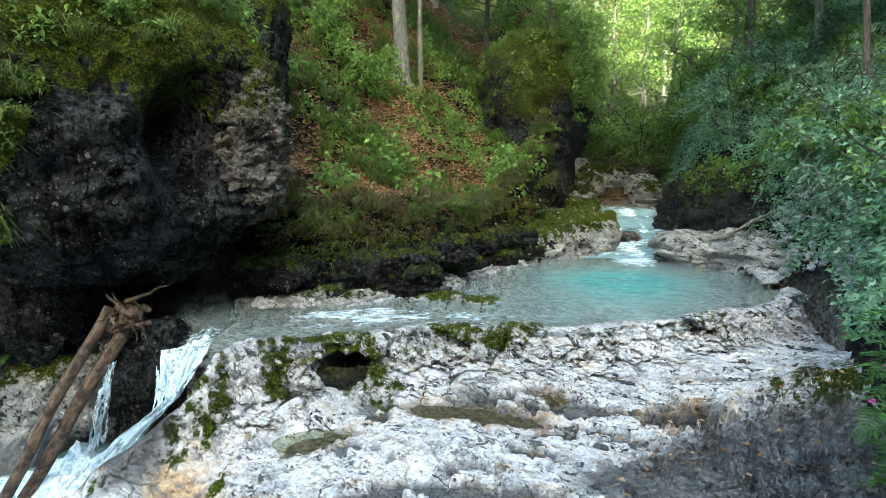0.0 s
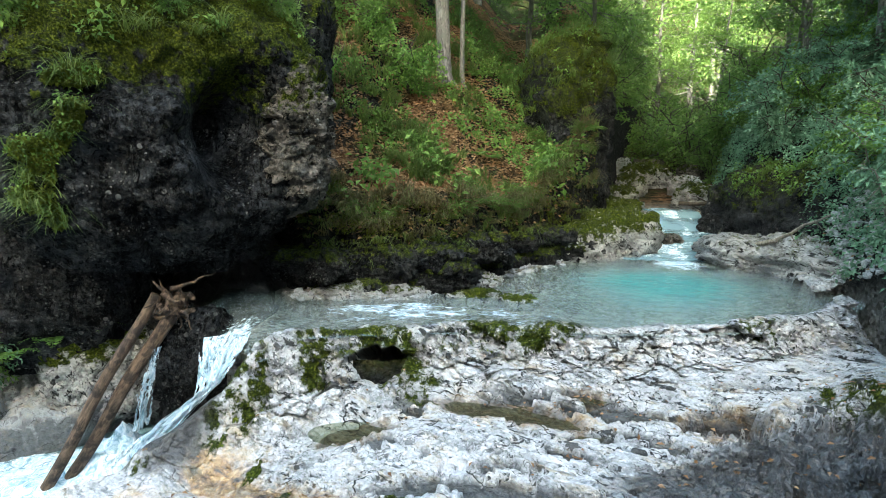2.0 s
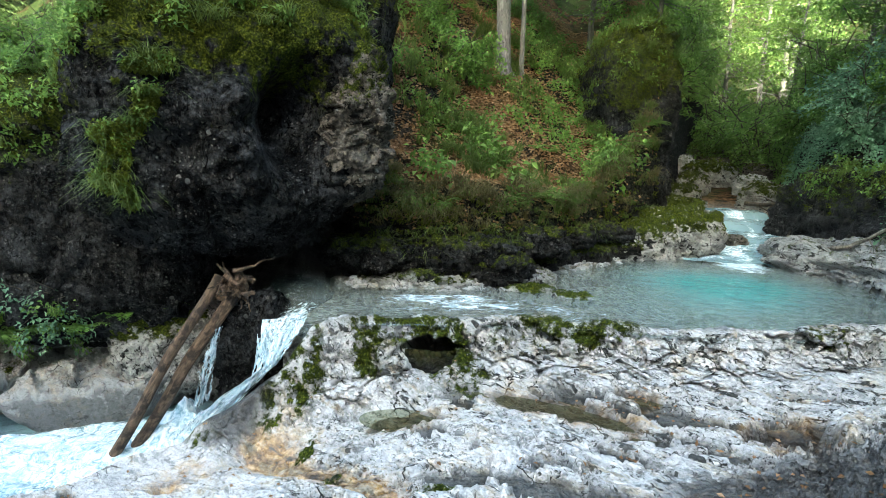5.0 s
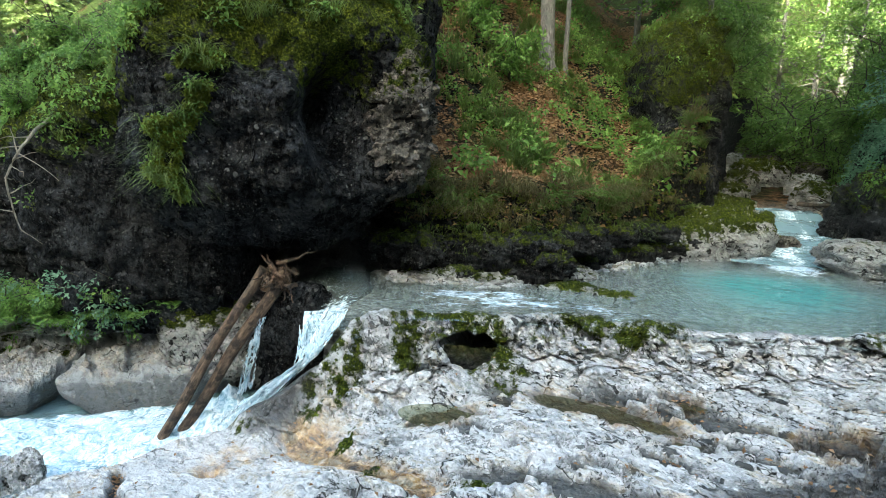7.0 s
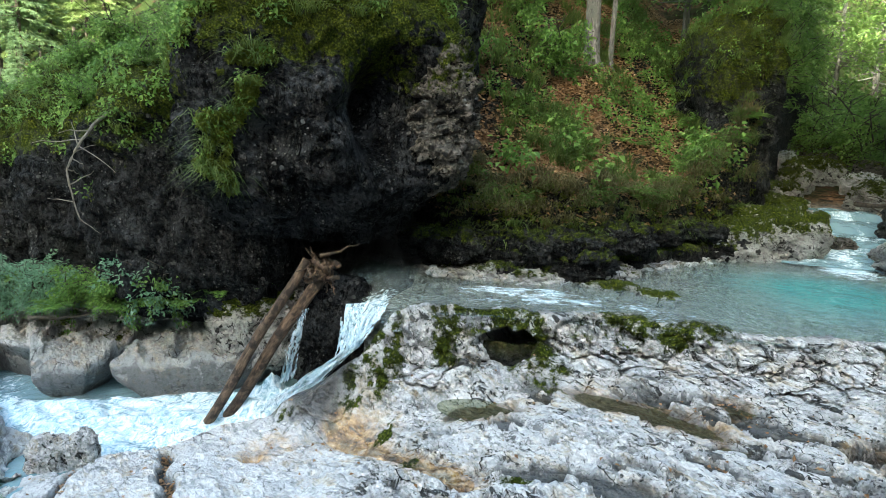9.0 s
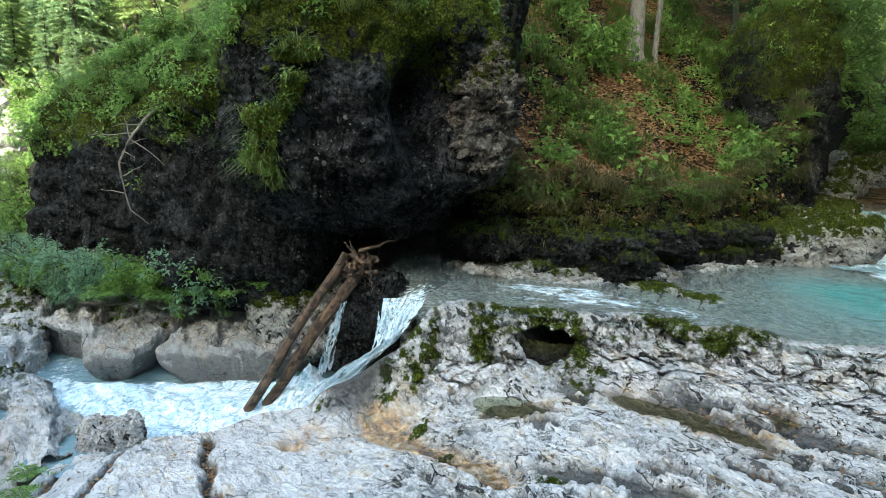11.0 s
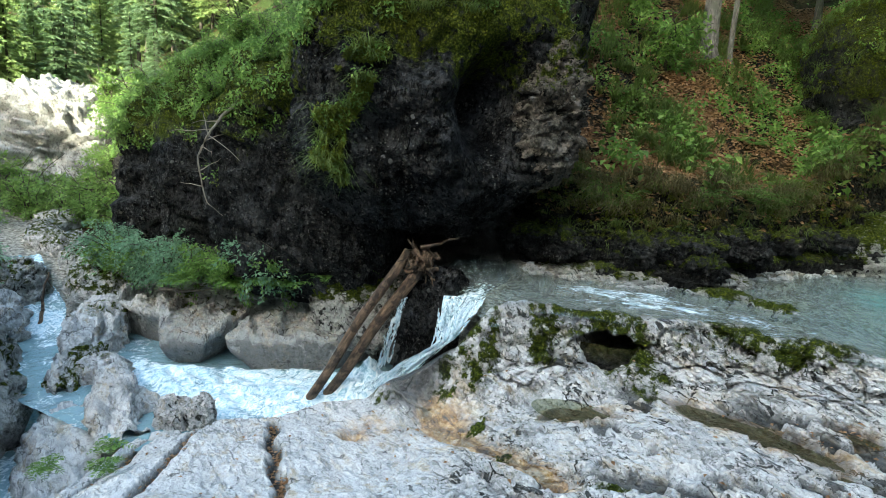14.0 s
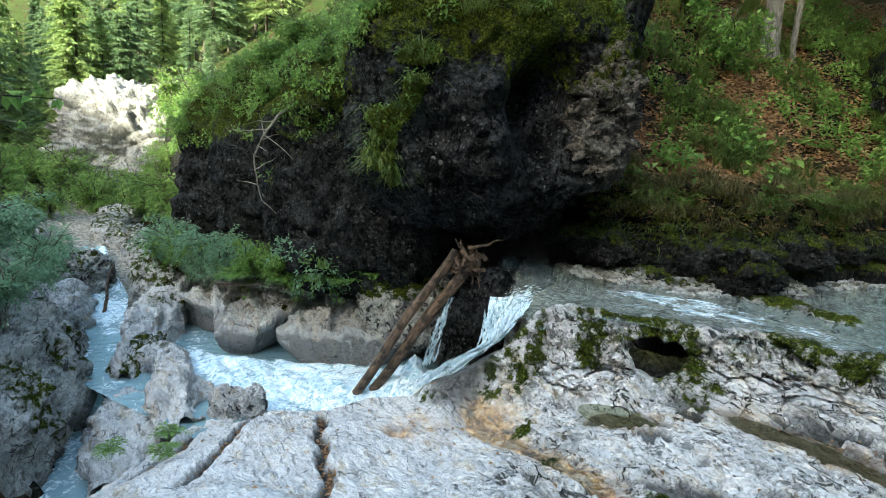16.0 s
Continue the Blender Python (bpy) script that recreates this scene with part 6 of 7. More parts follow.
# spruce forest downstream
SPRUCES = [spruce_meshes(500 + k, 10, 0.13, 0.1 + 0.08 * k, 0.19) for k in range(3)]
HAZY_SPRUCES = [spruce_meshes(510 + k, 10, 0.12, 0.1, 0.22, mat=HAZY_NEEDLES) for k in range(2)]
rng = np.random.default_rng(23)
for k in range(130):
    far, az = 38 + 55 * rng.random() ** 1.2, radians(46 + 30 * rng.random())
    x, y = -far * math.sin(az), far * math.cos(az)
    kind = SPRUCES if rng.random() < 0.5 else HAZY_SPRUCES
    plant("spruce", "tall spruce in the valley forest", "spruce", on_ground(x, y), kind[k % len(kind)], ("trunk", "crown"), (0.65 + 0.5 * rng.random()) * (1.0 if far < 60 else 0.75), rng.random() * 360, "valley spruces")
for k in range(22):
    far, az = 80 + 45 * rng.random(), radians(44 + 34 * rng.random())
    x, y = -far * math.sin(az), far * math.cos(az)
    plant("spruce", "tall spruce on the far valley side", "spruce", on_ground(x, y), (SPRUCES + HAZY_SPRUCES)[k % 5], ("trunk", "crown"), 1.0 + 0.7 * rng.random(), rng.random() * 360, "valley spruces")
for x, y, z, s in ((-27.5, 18.2, 3.0, 0.45), (-25, 17.5, 2.5, 0.3), (-22, 15.5, 2.5, 0.35)):
    plant("spruce", "small spruce on the edge of the cliff", "spruce", on_ground(x, y), SPRUCES[0], ("trunk", "crown"), s, 10 * x, "valley spruces")


# ---- ground cover of the hillside ----
def scatter(n, x0, x1, y0, y1, seed, keep):
    rng = np.random.default_rng(seed)
    x, y = x0 + (x1 - x0) * rng.random(n), y0 + (y1 - y0) * rng.random(n)
    ok = keep(x, y)
    x, y = x[ok], y[ok]
    return x, y, ground_z(x, y), rng


def hill_only(x, y):
    _, s = north_hill(x, y)
    return (s > 0.25) & (ground_z(x, y) > 0.3)


litter_where = lambda x, y: hill_only(x, y) & (fbm(x * 0.5 + 3, y * 0.5, 0, 3, 41) + 0.25 * np.random.default_rng(1).standard_normal(len(x)) > -0.22)
x, y, z, rng = scatter(60000, -3.6, 3.2, 9.0, 24, 601, litter_where)
v, t = leaf_cloud(np.stack([x, y, z + 0.015], 1), rng.standard_normal((len(x), 3)) * [1, 1, 0.25], rng.standard_normal((len(x), 3)) * 0.35 + [0, -0.4, 1], 0.07 + 0.05 * rng.random(len(x)), 0.06)
thing("leaf_litter", "dry brown beech leaves lying on the slope", "leaves", kind="stuff", me=mesh_of("leaf_litter", v, t, LITTER, flat=True))


def tufts(name, at, n, length, width, mat, rng, label, lean=(0, -0.8), bend=0.6):
    """Grass tufts of n blades at each point."""
    p = np.repeat(at, n, 0)
    ln = np.repeat(length * (0.6 + 0.8 * rng.random(len(at))), n) * (0.55 + 0.6 * rng.random(len(p)))
    way = rng.standard_normal((len(p), 3))
    way[:, 0] += lean[0]
    way[:, 1] += lean[1]
    v, t = blades(p + rng.standard_normal(p.shape) * [0.05, 0.05, 0], way, ln, width, rng, bend)
    thing(name, label, "grass", kind="stuff", me=mesh_of(name, v, t, mat, flat=True))


x, y, z, rng = scatter(1700, -3.6, 3.4, 8.6, 22, 602, lambda x, y: hill_only(x, y) & (fbm(x * 0.6, y * 0.6, 0, 3, 43) > -0.05))
tufts("grass", np.stack([x, y, z - 0.02], 1), 26, 0.38, 0.021, GRASS, rng, "arching green grass tufts on the slope")
x, y, z, rng = scatter(5000, -3.6, 3.0, 8.6, 16, 604, lambda x, y: (np.abs(north_hill(x, y)[1] - 0.55) < 0.3) & (ground_z(x, y) > 0.5))
tufts("dry_grass", np.stack([x, y, z - 0.02], 1)[:230], 30, 0.4, 0.01, DRY_GRASS, rng, "straw-coloured grass hanging over the bank edge", (0, -1.6), 0.9)


def herbs(name, at, rng, leaf, count, height, mat, label):
    """Low leafy plants."""
    p = np.repeat(at, count, 0)
    m = len(p)
    h = np.repeat(height * (0.5 + rng.random(len(at))), count) * rng.random(m)
    off = rng.standard_normal((m, 3)) * np.array([0.5, 0.5, 0]) * height * 0.7
    p = p + off
    p[:, 2] += h
    along = off + rng.standard_normal((m, 3)) * 0.15 + [0, 0, -0.05]
    size = leaf * (0.5 + rng.random(m))
    v, t = leaf_cloud(p, along, rng.standard_normal((m, 3)) * 0.3 + [0, -0.3, 1], size, size * 0.6)
    thing(name, label, "plants", kind="stuff", me=mesh_of(name, v, t, mat, flat=True))


x, y, z, rng = scatter(1500, -3.4, 3.4, 8.6, 22, 603, lambda x, y: hill_only(x, y) & (fbm(x * 0.5 + 3, y * 0.5, 0, 3, 41) + 0.7 * fbm(x * 1.3, y * 1.3, 0, 3, 46) < -0.02))
herbs("herbs", np.stack([x, y, z], 1), rng, 0.085, 30, 0.22, LEAF_FRESH, "low green woodland herbs and seedlings on the slope")
x, y, z, rng = scatter(5000, 3.0, 12, 5.0, 24, 605, lambda x, y: (east_bank(x, y)[1] > 0.15) & (east_bank(x, y)[1] < 5) & (fbm(x * 0.8, y * 0.8, 0, 3, 44) > -0.25))
herbs("herbs", np.stack([x, y, z], 1)[:2200], rng, 0.085, 36, 0.28, LEAF_DARK, "dense green undergrowth on the steep bank")

x, y, z, rng = scatter(6000, -3.4, 2.6, 8.6, 15, 606, lambda x, y: (north_hill(x, y)[1] > 0.02) & (north_hill(x, y)[1] < 0.55) & (ground_z(x, y) > 0.12))
tufts("grass", np.stack([x, y, z], 1)[:170], 26, 0.28, 0.011, GRASS, rng, "green grass hanging over the foot of the bank", (0, -1.6), 1.0)
x, y, z, rng = scatter(9000, -3.4, 2.6, 8.6, 15, 607, lambda x, y: (north_hill(x, y)[1] > -0.02) & (north_hill(x, y)[1] < 0.6) & (fbm(x * 1.5, y * 1.5, 0, 3, 47) > -0.1))
herbs("moss", np.stack([x, y - 0.03, z], 1)[:600], rng, 0.045, 22, 0.09, MOSS, "dark green moss over the foot of the bank")
x, y, z, rng = scatter(2500, -2.5, 3.2, 8.6, 16, 608, lambda x, y: (north_hill(x, y)[1] > 0.3) & (north_hill(x, y)[1] < 2.2) & (fbm(x * 0.9, y * 0.9, 0, 3, 48) > 0.1))
herbs("broad_leaves", np.stack([x, y, z + 0.1], 1)[:70], rng, 0.14, 14, 0.3, LEAF_FRESH, "broad green leaves growing low on the bank")

# moss and grass on the boulder and the left wall
rngs = np.random.default_rng(71)
def in_patch(p, o):
    """The top of the boulder."""
    ahead, aside = 0.616 * o[:, 0] - 0.788 * o[:, 1], 0.788 * o[:, 0] + 0.616 * o[:, 1]
    around = np.degrees(np.arctan2(aside, ahead))
    wild = vnoise(p[:, 0] * 2.5, p[:, 1] * 2.5, p[:, 2] * 2.5, 5)
    return (o[:, 2] > 0.55 + 0.22 * wild + 0.12 * smooth(-10, 20, around) - 0.4 * smooth(-38, -60, around)) & (o[:, 1] < 0.5)


at, out, r = perches(boulder_v, BOULDER_AT, 2600, 72, in_patch)
herbs("moss", at + out * 0.02, r, 0.035, 26, 0.07, MOSS, "thick yellow-green moss cushions on the boulder")
at, out, r = perches(boulder_v, BOULDER_AT, 250, 73, in_patch)
tufts("grass", at, 26, 0.36, 0.01, GRASS, r, "long grass drooping from the boulder", (0.6, -1.2), 1.0)
at, out, r = perches(boulder_v, BOULDER_AT, 520, 74, in_patch)
herbs("herbs", at + out * 0.05, r, 0.07, 26, 0.2, LEAF_FRESH, "small leafy plants rooted on the boulder")


MAT_LINE = np.array([(-4.55, 6.05, 3.2), (-4.75, 6.1, 2.75), (-5.0, 6.05, 2.35), (-5.35, 6.1, 1.95), (-5.6, 6.15, 1.45)])


def in_mat(p, o):
    """The mossy mat that runs slantwise down the boulder's face."""
    near = np.full(len(p), 9.0)
    for a, b in zip(MAT_LINE[:-1], MAT_LINE[1:]):
        u = np.clip(((p - a) @ (b - a)) / ((b - a) @ (b - a)), 0, 1)[:, None]
        near = np.minimum(near, np.linalg.norm(p - a - u * (b - a), axis=1))
    return (near < 0.3 + 0.42 * vnoise(p[:, 0] * 2.1, p[:, 1] * 2.1, p[:, 2] * 2.1, 8)) & (vnoise(p[:, 0] * 5, p[:, 1] * 5, p[:, 2] * 5, 14) > -0.15)


at, out, r = perches(boulder_v, BOULDER_AT, 34, 75, in_mat)
tufts("grass", at + out * 0.04, 22, 0.3, 0.011, GRASS, r, "long bright grass hanging down the face of the boulder", (0.3, -0.6), 1.3)
at, out, r = perches(boulder_v, BOULDER_AT, 750, 76, in_mat)
herbs("moss", at + out * 0.05, r, 0.035, 24, 0.07, MOSS, "yellow-green moss mat on the face of the boulder")
at, out, r = perches(boulder_v, BOULDER_AT, 60, 78, in_mat)
herbs("herbs", at + out * 0.06, r, 0.042, 18, 0.13, LEAF_FRESH, "small leafy plants hanging from the moss mat")
for k, c in enumerate(CLIFF_AT + ((1.75, 16.6, 2.6), (7.4, 26.5, 1.4), (7.2, 14.6, 0.6))):
    want = lambda p, o: (o[:, 1] < 0.4) & (o[:, 2] + 0.5 * vnoise(p[:, 0] * 1.2, p[:, 1] * 1.2, p[:, 2] * 1.2, 9) > (0.28 if k < 3 else 0.5))
    at, out, r = perches(cliff_v[k], c, 520 if k < 3 else (20 if k == 4 else 260), 80 + k, want)
    herbs("herbs", at + out * 0.03, r, 0.065, 30 if k < 3 else 12, 0.2, LEAF_FRESH, "small green plants covering the rock wall")
    at, out, r = perches(cliff_v[k], c, 900 if k == 3 else 300, 60 + k, want)
    herbs("moss", at + out * 0.02, r, 0.04, 24, 0.09, MOSS, "yellow-green moss on the rock wall")
    at, out, r = perches(cliff_v[k], c, 130, 90 + k, want)
    tufts("grass", at, 24, 0.38, 0.01, GRASS, r, "grass drooping from the rock wall", (0.4, -1.2), 1.0)


# ---- loose stones ----
def stones(label, at, size, mat, rng):
    """Uncounted small stones lying on the ground."""
    n = len(at)
    th, ph = np.meshgrid(np.linspace(0.15, np.pi - 0.15, 6), np.linspace(0, 2 * np.pi, 9, endpoint=False), indexing="ij")
    ball = np.stack([np.sin(th) * np.cos(ph), np.sin(th) * np.sin(ph), np.cos(th)], -1).reshape(-1, 3)
    each = ball[None] * (1 + 0.3 * rng.standard_normal((n, len(ball), 1)).clip(-1, 1)) * (size * (0.4 + rng.random(n) ** 2 * 1.4))[:, None, None]
    each = each * (0.7 + 0.6 * rng.random((n, 1, 3))) * np.array([1.0, 1.0, 0.6])
    v = (each + np.asarray(at)[:, None]).reshape(-1, 3)
    f = (grid_faces(6, 9, True)[None] + (np.arange(n) * len(ball))[:, None, None]).reshape(-1, 4)
    thing("gravel", label, "gravel", kind="stuff", me=mesh_of("gravel", v, f, mat, flat=True))


x, y, z, rng = scatter(2600, 3.6, 6.6, 6.4, 11.5, 621, lambda x, y: (np.abs(east_bank(x, y)[1] + 0.1) < 0.75) & (ground_z(x, y) > -0.25))
stones("pale gravel and broken stones along the pool", np.stack([x, y, np.maximum(z, slab_z(x, y)[0] * (slab_z(x, y)[1] > 0)) + 0.02], 1), 0.07, MID_ROCK, rng)
x, y, z, rng = scatter(2600, -3.2, 2.4, 8.4, 13.2, 622, lambda x, y: np.abs(north_hill(x, y)[1] + 0.25) < 0.4)
stones("pale gravel at the foot of the wooded bank", np.stack([x, y, np.maximum(z, -0.02) + 0.01], 1), 0.055, MID_ROCK, rng)
x, y, z, rng = scatter(1500, -9.5, -5.4, 7.0, 8.9, 623, lambda x, y: y > np.interp(x, [-9.5, -8, -6.5, -5.4], [7.3, 7.5, 8.0, 8.4]))
stones("grey rubble on the shelf below the rock wall", np.stack([x, y, np.interp(x, [-9.5, -8, -6.8, -5.8], [-1.35, -1.15, -0.95, -0.7]) + 0.25 * (y - np.interp(x, [-9.5, -5.4], [7.3, 8.4]))], 1), 0.08, GREY_ROCK, rng)
x, y, z, rng = scatter(9000, 3.4, 8.0, 5.4, 13.0, 624, lambda x, y: (east_bank(x, y)[1] > 0.05) & (east_bank(x, y)[1] < 1.2))
herbs("herbs", np.stack([x, y, z], 1)[:600], rng, 0.07, 26, 0.22, LEAF_DARK, "green undergrowth at the foot of the steep bank")
v, t = leaf_cloud(np.stack([x, y, z + 0.02], 1)[600:1500], rng.standard_normal((len(x[600:1500]), 3)) * [1, 1, 0.25], rng.standard_normal((len(x[600:1500]), 3)) * 0.35 + [0, 0, 1], 0.08, 0.055)
thing("leaf_litter", "brown leaves below the steep bank", "leaves", kind="stuff", me=mesh_of("leaf_litter", v, t, LITTER, flat=True))


# ---- ferns, pinnate plants, dead wood ----
def pinnate(base, way, length, pairs, leaflet, droop, rng):
    """One compound leaf: leaflets in pairs along an arching rib. Returns rib points and leaflet arrays."""
    s = np.linspace(0, 1, pairs + 1)[1:]
    way = np.array(way) / np.linalg.norm(way)
    rib = base + way * length * s[:, None] + np.array([0, 0, -droop * length]) * (s ** 2)[:, None]
    side = np.cross(way, [0, 0, 1.0])
    side /= np.linalg.norm(side) + 1e-9
    size = leaflet * np.sin(np.pi * np.clip(0.18 + 0.8 * s, 0, 1)) ** 0.7
    at = np.concatenate([rib, rib])
    along = np.concatenate([side + 0.55 * way, -side + 0.55 * way] ).reshape(2, 3).repeat(pairs, 0) + 0.12 * rng.standard_normal((2 * pairs, 3)) + [0, 0, -0.2]
    return np.vstack([base, rib]), at, along, np.concatenate([size, size])


def frond_plant(name, label, category, at, seed, fronds, length, pairs, leaflet, mat, spread=1.0, lean=(0, 0), width=0.3, rise=0.8):
    rng = np.random.default_rng(seed)
    ob = thing(name, label, category, at)
    for k in range(fronds):
        az = 6.283 * (k + rng.random()) / fronds
        way = (spread * math.cos(az) + lean[0], spread * math.sin(az) + lean[1], rise * (0.6 + 0.6 * rng.random()))
        rib, p, along, size = pinnate(np.zeros(3), way, length * (0.7 + 0.5 * rng.random()), pairs, leaflet, 0.5, rng)
        v, t = leaf_cloud(p, along, np.tile([0, 0, 1.0], (len(p), 1)) + 0.2 * rng.standard_normal((len(p), 3)), size, size * width, 0.15)
        rv, rf, _ = tube(rib, np.linspace(0.005, 0.0015, len(rib)), 4)
        rf = np.concatenate([rf[:, [0, 1, 2]], rf[:, [0, 2, 3]]]) + len(v)
        part("frond", mesh_of("frond", np.concatenate([v, rv]), np.concatenate([t, rf]), mat, flat=True), ob)
    return ob


rng = np.random.default_rng(47)
for k in range(34):
    x, y = -3.2 + 5.6 * rng.random(), 9.2 + 8 * rng.random()
    y = max(y, float(np.interp(x, FOOT_X, FOOT_Y)) + 0.55)
    frond_plant("fern", "arching green fern on the leafy slope", "fern", on_ground(x, y, 0.0), 700 + k, 9, 0.5, 15, 0.12, LEAF_FRESH, 1.0, (0, -0.4))
for k in range(16):
    y = 6.5 + 8 * rng.random()
    x = float(np.interp(y, EAST_Y, EAST_X)) + 0.2 + 0.8 * rng.random()
    frond_plant("fern", "arching green fern on the steep bank", "fern", on_ground(x, y, 0.0), 760 + k, 9, 0.55, 15, 0.13, LEAF_DARK, 1.0, (-0.5, 0))
for k, (x, y, z) in enumerate(((-6.6, 7.6, -0.55), (-7.0, 7.35, -0.7), (-6.2, 8.0, -0.4), (-8.2, 7.0, -0.85), (-9.2, 6.7, -0.95), (-7.6, 7.2, -0.75))):
    frond_plant("fern", "green fern on the edge of the rock shelf", "fern", (x, y, z), 790 + k, 10, 0.5, 14, 0.13, LEAF_FRESH, 1.0, (0.2, -0.4))


# tall feathery plant at the edge of the slab
def feathery_plant(at, seed, height, lean):
    rng = np.random.default_rng(seed)
    ob = thing("thistle", "tall thistle with deeply cut green leaves and pink heads", "thistle", at, group="thistles beside the slab")
    s = np.linspace(0, 1, 12)[:, None]
    stem = np.array([lean[0], lean[1], height]) * s + np.array([lean[0], lean[1], 0]) * 0.6 * s ** 2
    part("stem", tubes_mesh("stem", [(stem, np.linspace(0.011, 0.005, 12), 6)], LEAF_DARK), ob)
    for k in range(15):
        f = 0.12 + 0.85 * k / 14
        base = np.array([np.interp(f, s[:, 0], stem[:, c]) for c in range(3)])
        az = 2.4 * k + seed
        way = (math.cos(az) + 0.5 * lean[0], math.sin(az) + 0.5 * lean[1], 0.35)
        rib, p, along, size = pinnate(base, way, 0.34 * (1.15 - 0.6 * f), 9, 0.12 * (1.15 - 0.5 * f), 0.55, rng)
        v, t = leaf_cloud(p, along, np.tile([0, 0, 1.0], (len(p), 1)) + 0.2 * rng.standard_normal((len(p), 3)), size, size * 0.32, 0.15)
        rv, rf, _ = tube(rib, np.linspace(0.005, 0.0015, len(rib)), 4)
        rf = np.concatenate([rf[:, [0, 1, 2]], rf[:, [0, 2, 3]]]) + len(v)
        part("leaf", mesh_of("leaf", np.concatenate([v, rv]), np.concatenate([t, rf]), THISTLE_LEAF, flat=True), ob)
    if seed % 2:
        return
    p = np.tile(stem[-1], (40, 1))
    v, t = leaf_cloud(p, rng.standard_normal((40, 3)) + [0, 0, 0.8], rng.standard_normal((40, 3)), 0.024, 0.006)
    part("flower_head", mesh_of("flower_head", v, t, PETALS, flat=True), ob, "pink thistle head")


for k, (x, y, z, h, lean) in enumerate(((2.42, 3.0, 0.3, 0.95, (-0.2, -0.1)), (2.56, 3.22, 0.3, 1.05, (-0.25, 0.0)), (2.30, 2.85, 0.25, 0.6, (-0.25, 0.05)), (2.72, 3.5, 0.35, 0.8, (-0.3, 0.0)), (2.38, 2.9, 0.25, 0.75, (-0.2, 0.1)), (2.50, 3.05, 0.3, 1.2, (-0.2, 0.0)))):
    feathery_plant((x + 0.3, y, z), 800 + k, h, lean)


# dead branches
def dead_branch(points, r, seed, label, twigs=8, wood=None):
    rng = np.random.default_rng(seed)
    pts = np.array(points, float)
    n = 24
    s = np.linspace(0, len(pts) - 1, n)
    curve = np.stack([np.interp(s, np.arange(len(pts)), pts[:, c]) for c in range(3)], 1)
    curve = curve + 0.02 * np.cumsum(rng.standard_normal((n, 3)), 0) * 0.5
    ob = thing("dead_branch", label, "branch", curve[0])
    curve = curve - curve[0]
    part("limb", tubes_mesh("limb", [(curve, np.linspace(r, r * 0.3, n), 8)], wood or DEAD_WOOD), ob)
    for k in range(twigs):
        i = rng.integers(4, n)
        t = np.linspace(0, 1, 6)[:, None]
        d = rng.standard_normal(3) * [1, 1, 0.7] + [0, 0, -0.2]
        part("twig", tubes_mesh("twig", [(curve[i] + d * 0.35 * t * (0.5 + rng.random()) + 0.02 * rng.standard_normal((6, 3)) * t, np.linspace(r * 0.35, 0.003, 6), 4)], wood or DEAD_WOOD), ob)


dead_branch(((-7.9, 7.4, 2.45), (-7.85, 6.75, 2.3), (-8.05, 6.5, 1.9), (-8.25, 6.35, 1.4), (-8.1, 6.4, 0.7)), 0.032, 1, "pale crooked dead branch hanging on the rock wall", 12)
dead_branch(((5.0, 12.5, 0.35), (5.6, 11.9, 0.6), (6.3, 11.2, 1.15)), 0.06, 2, "pale bare driftwood branch on the layered rock", 4)
dead_branch(((5.6, 18.2, 1.0), (6.3, 17.6, 1.05), (7.0, 17.2, 1.25)), 0.07, 3, "fallen mossy branch across the head of the rapid", 8, DARK_BARK)
dead_branch(((-9.9, 6.75, -1.25), (-9.3, 6.85, -1.15), (-8.7, 7.0, -1.0)), 0.04, 4, "dark stick lying on the gravel shelf", 3, DARK_BARK)
dead_branch(((-13.4, 6.3, -2.75), (-13.5, 6.5, -2.1), (-13.6, 6.7, -1.5)), 0.05, 5, "brown stick wedged upright in the side stream", 1, LOG_WOOD)
for k, (a, b) in enumerate((((6.3, 9.6, 0.9), (5.2, 8.6, 2.2)), ((6.8, 10.6, 1.4), (5.6, 9.6, 2.6)), ((5.9, 8.2, 0.7), (5.2, 7.6, 1.7)), ((7.2, 12.2, 1.6), (6.2, 11.0, 2.4)))):
    dead_branch((a, tuple((np.array(a) + b) / 2 + [0, 0, 0.12]), b), 0.022, 10 + k, "thin bare grey branch sticking out of the shrubs", 10)


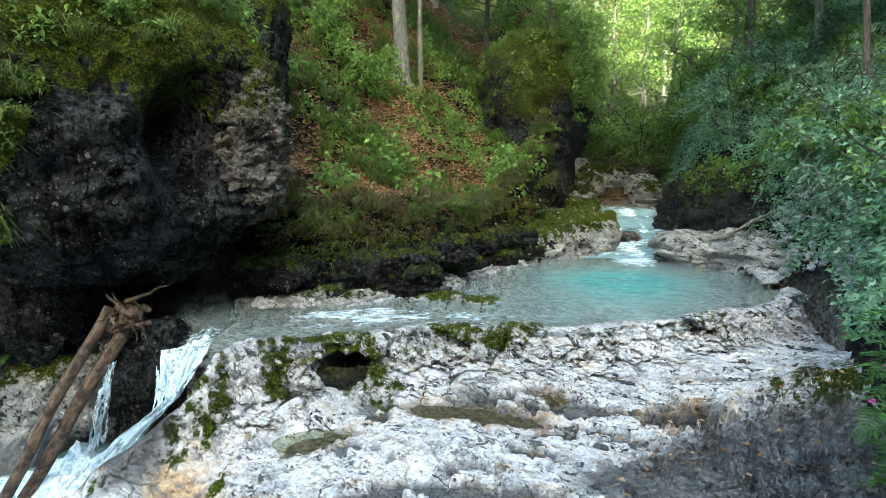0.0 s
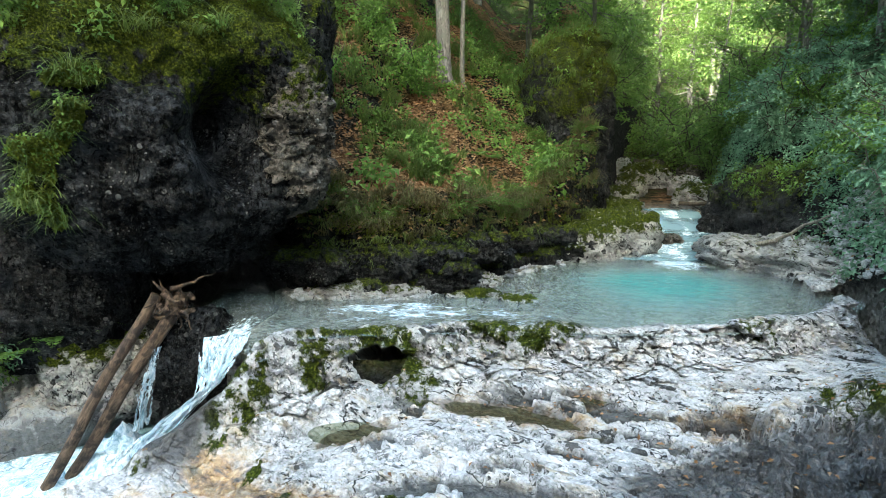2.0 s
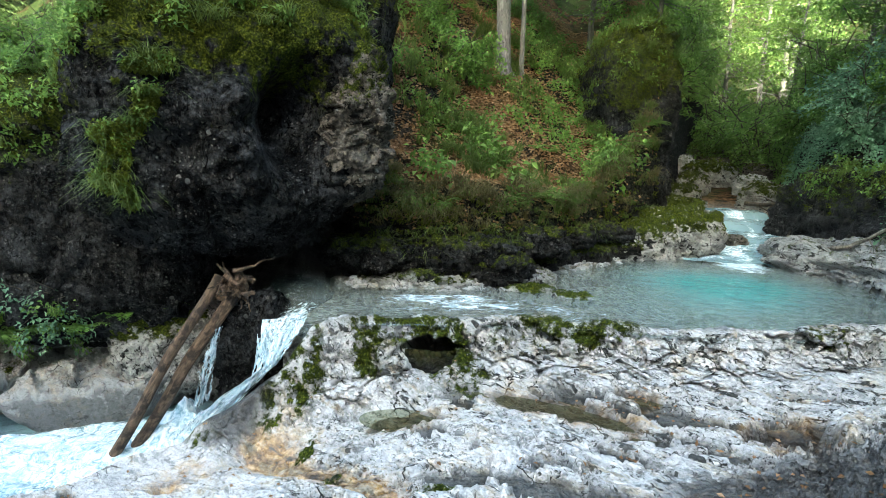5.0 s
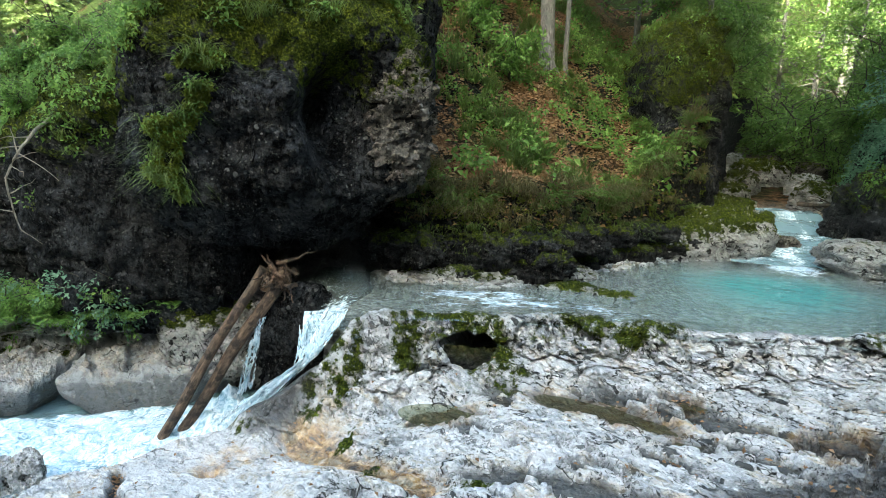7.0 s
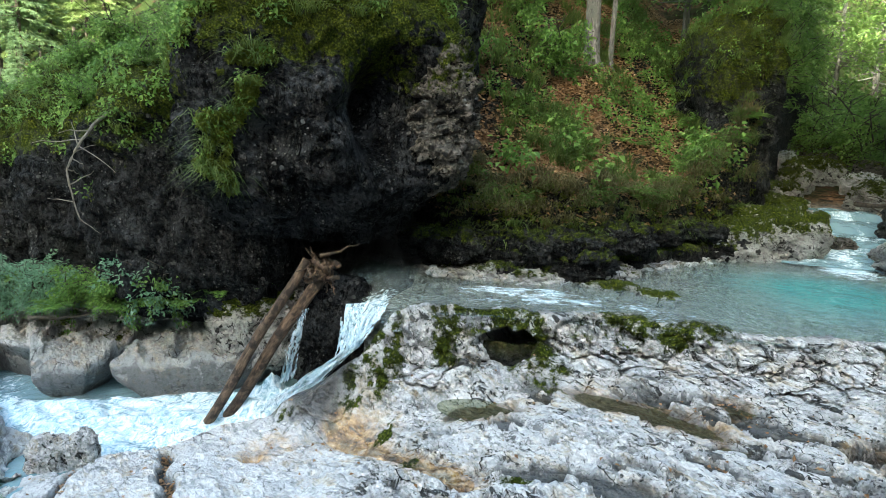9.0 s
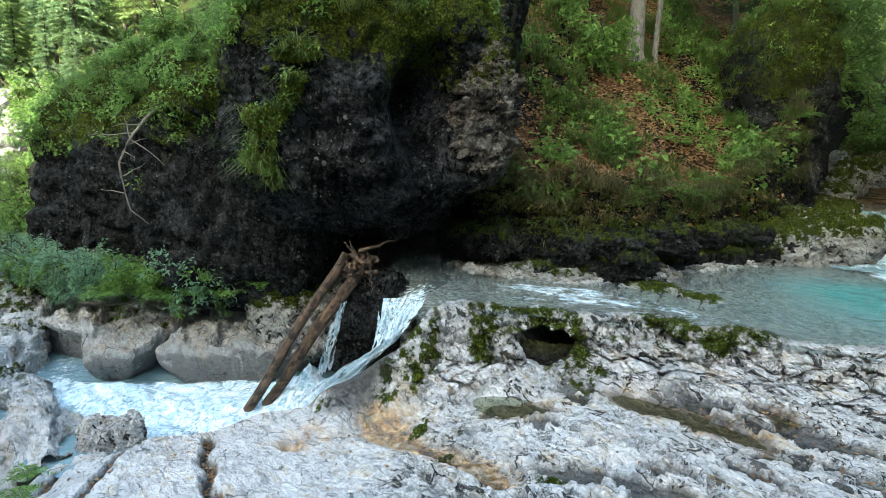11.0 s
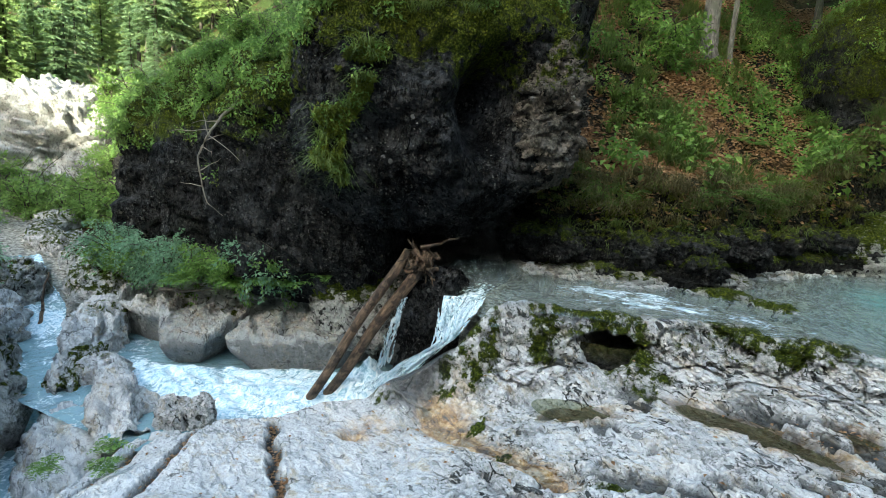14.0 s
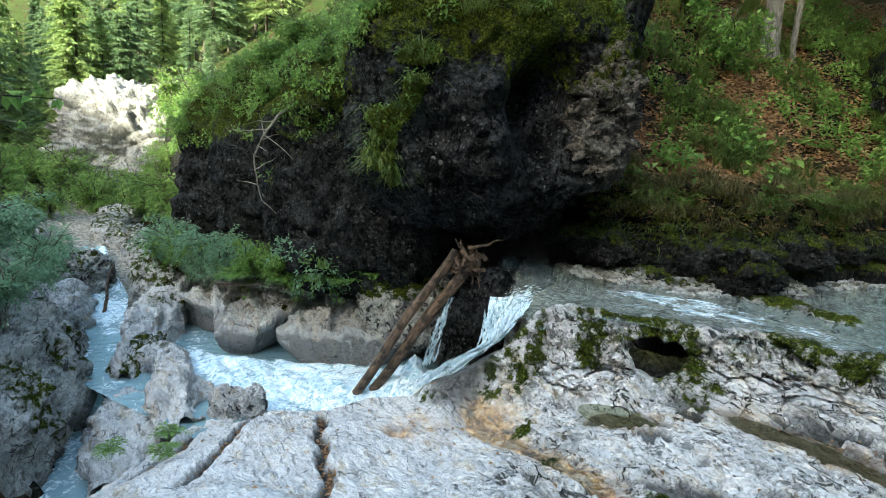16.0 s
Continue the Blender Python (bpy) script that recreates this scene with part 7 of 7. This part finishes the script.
# overhanging branch of a tree behind the camera's left shoulder
def near_branch():
    rng = np.random.default_rng(91)
    base = np.array(on_ground(-5.6, -1.2, 0.2))
    ob = thing("tree", "young beech whose leafy twig hangs over the valley", "tree", base)
    t = np.linspace(0, 1, 12)[:, None]
    part("trunk", tubes_mesh("trunk", [(np.array([0.1, 0.1, 5.2]) * t, np.linspace(0.07, 0.03, 12), 10)], GREY_BARK), ob)
    start = np.array([0.08, 0.08, 4.2])
    for tip, low in (((-4.15, 1.55, 2.12), 0.35), ((-4.45, 1.5, 1.98), 0.2), ((-4.3, 1.15, 2.75), 0.1)):
        end = np.array(tip) - base
        s = np.linspace(0, 1, 16)[:, None]
        twig = start + (end - start) * s + np.array([0, 0, low]) * np.sin(np.pi * s)
        part("branch", tubes_mesh("branch", [(twig, np.linspace(0.02, 0.003, 16), 6)], DARK_BARK), ob)
        f = 0.55 + 0.45 * rng.random(34)
        p = np.stack([np.interp(f, s[:, 0], twig[:, c]) for c in range(3)], 1)
        v, q = leaf_cloud(p, rng.standard_normal((34, 3)) + [0.2, 0.2, -0.5], rng.standard_normal((34, 3)) * 0.5 + [0, 0, 1], 0.085, 0.055)
        part("foliage", mesh_of("foliage", v, q, LEAF_FRESH, flat=True), ob)


near_branch()

# fallen leaves on the slab
sx, sy, sz, crack, pocket = SLAB
rng = np.random.default_rng(55)
chance = 0.02 + 3.0 * (crack > 0.35) * (sx < -3) + 0.5 * pocket * (sx > 0.5) + 0.5 * bump(sx, sy, 2.6, 4.3, 1.6, 0.9) + 0.5 * bump(sx, sy, 3.6, 5.6, 0.9, 0.9)
chance = np.where((sy > 3) & (sy < 6.6), chance, 0).ravel()
pick = rng.choice(chance.size, 1100, p=chance / chance.sum())
at = np.stack([sx.ravel()[pick], sy.ravel()[pick], sz.ravel()[pick] + 0.012], 1)
v, t = leaf_cloud(at, rng.standard_normal((1100, 3)) * [1, 1, 0.2], rng.standard_normal((1100, 3)) * 0.3 + [0, 0, 1], 0.04 + 0.035 * rng.random(1100), 0.036)
thing("leaf_litter", "scattered brown leaves in the cracks of the slab", "leaves", kind="stuff", me=mesh_of("leaf_litter", v, t, LITTER, flat=True))

for k, (x, y, z) in enumerate(((-7.45, 3.35, -2.35), (-6.25, 3.35, -1.95), (-7.0, 3.9, -2.2))):
    frond_plant("fern", "small green plant rooted in a crack of the slab", "fern", (x, y, z), 830 + k, 8, 0.3, 9, 0.09, LEAF_FRESH, 1.0, (0.1, -0.1))
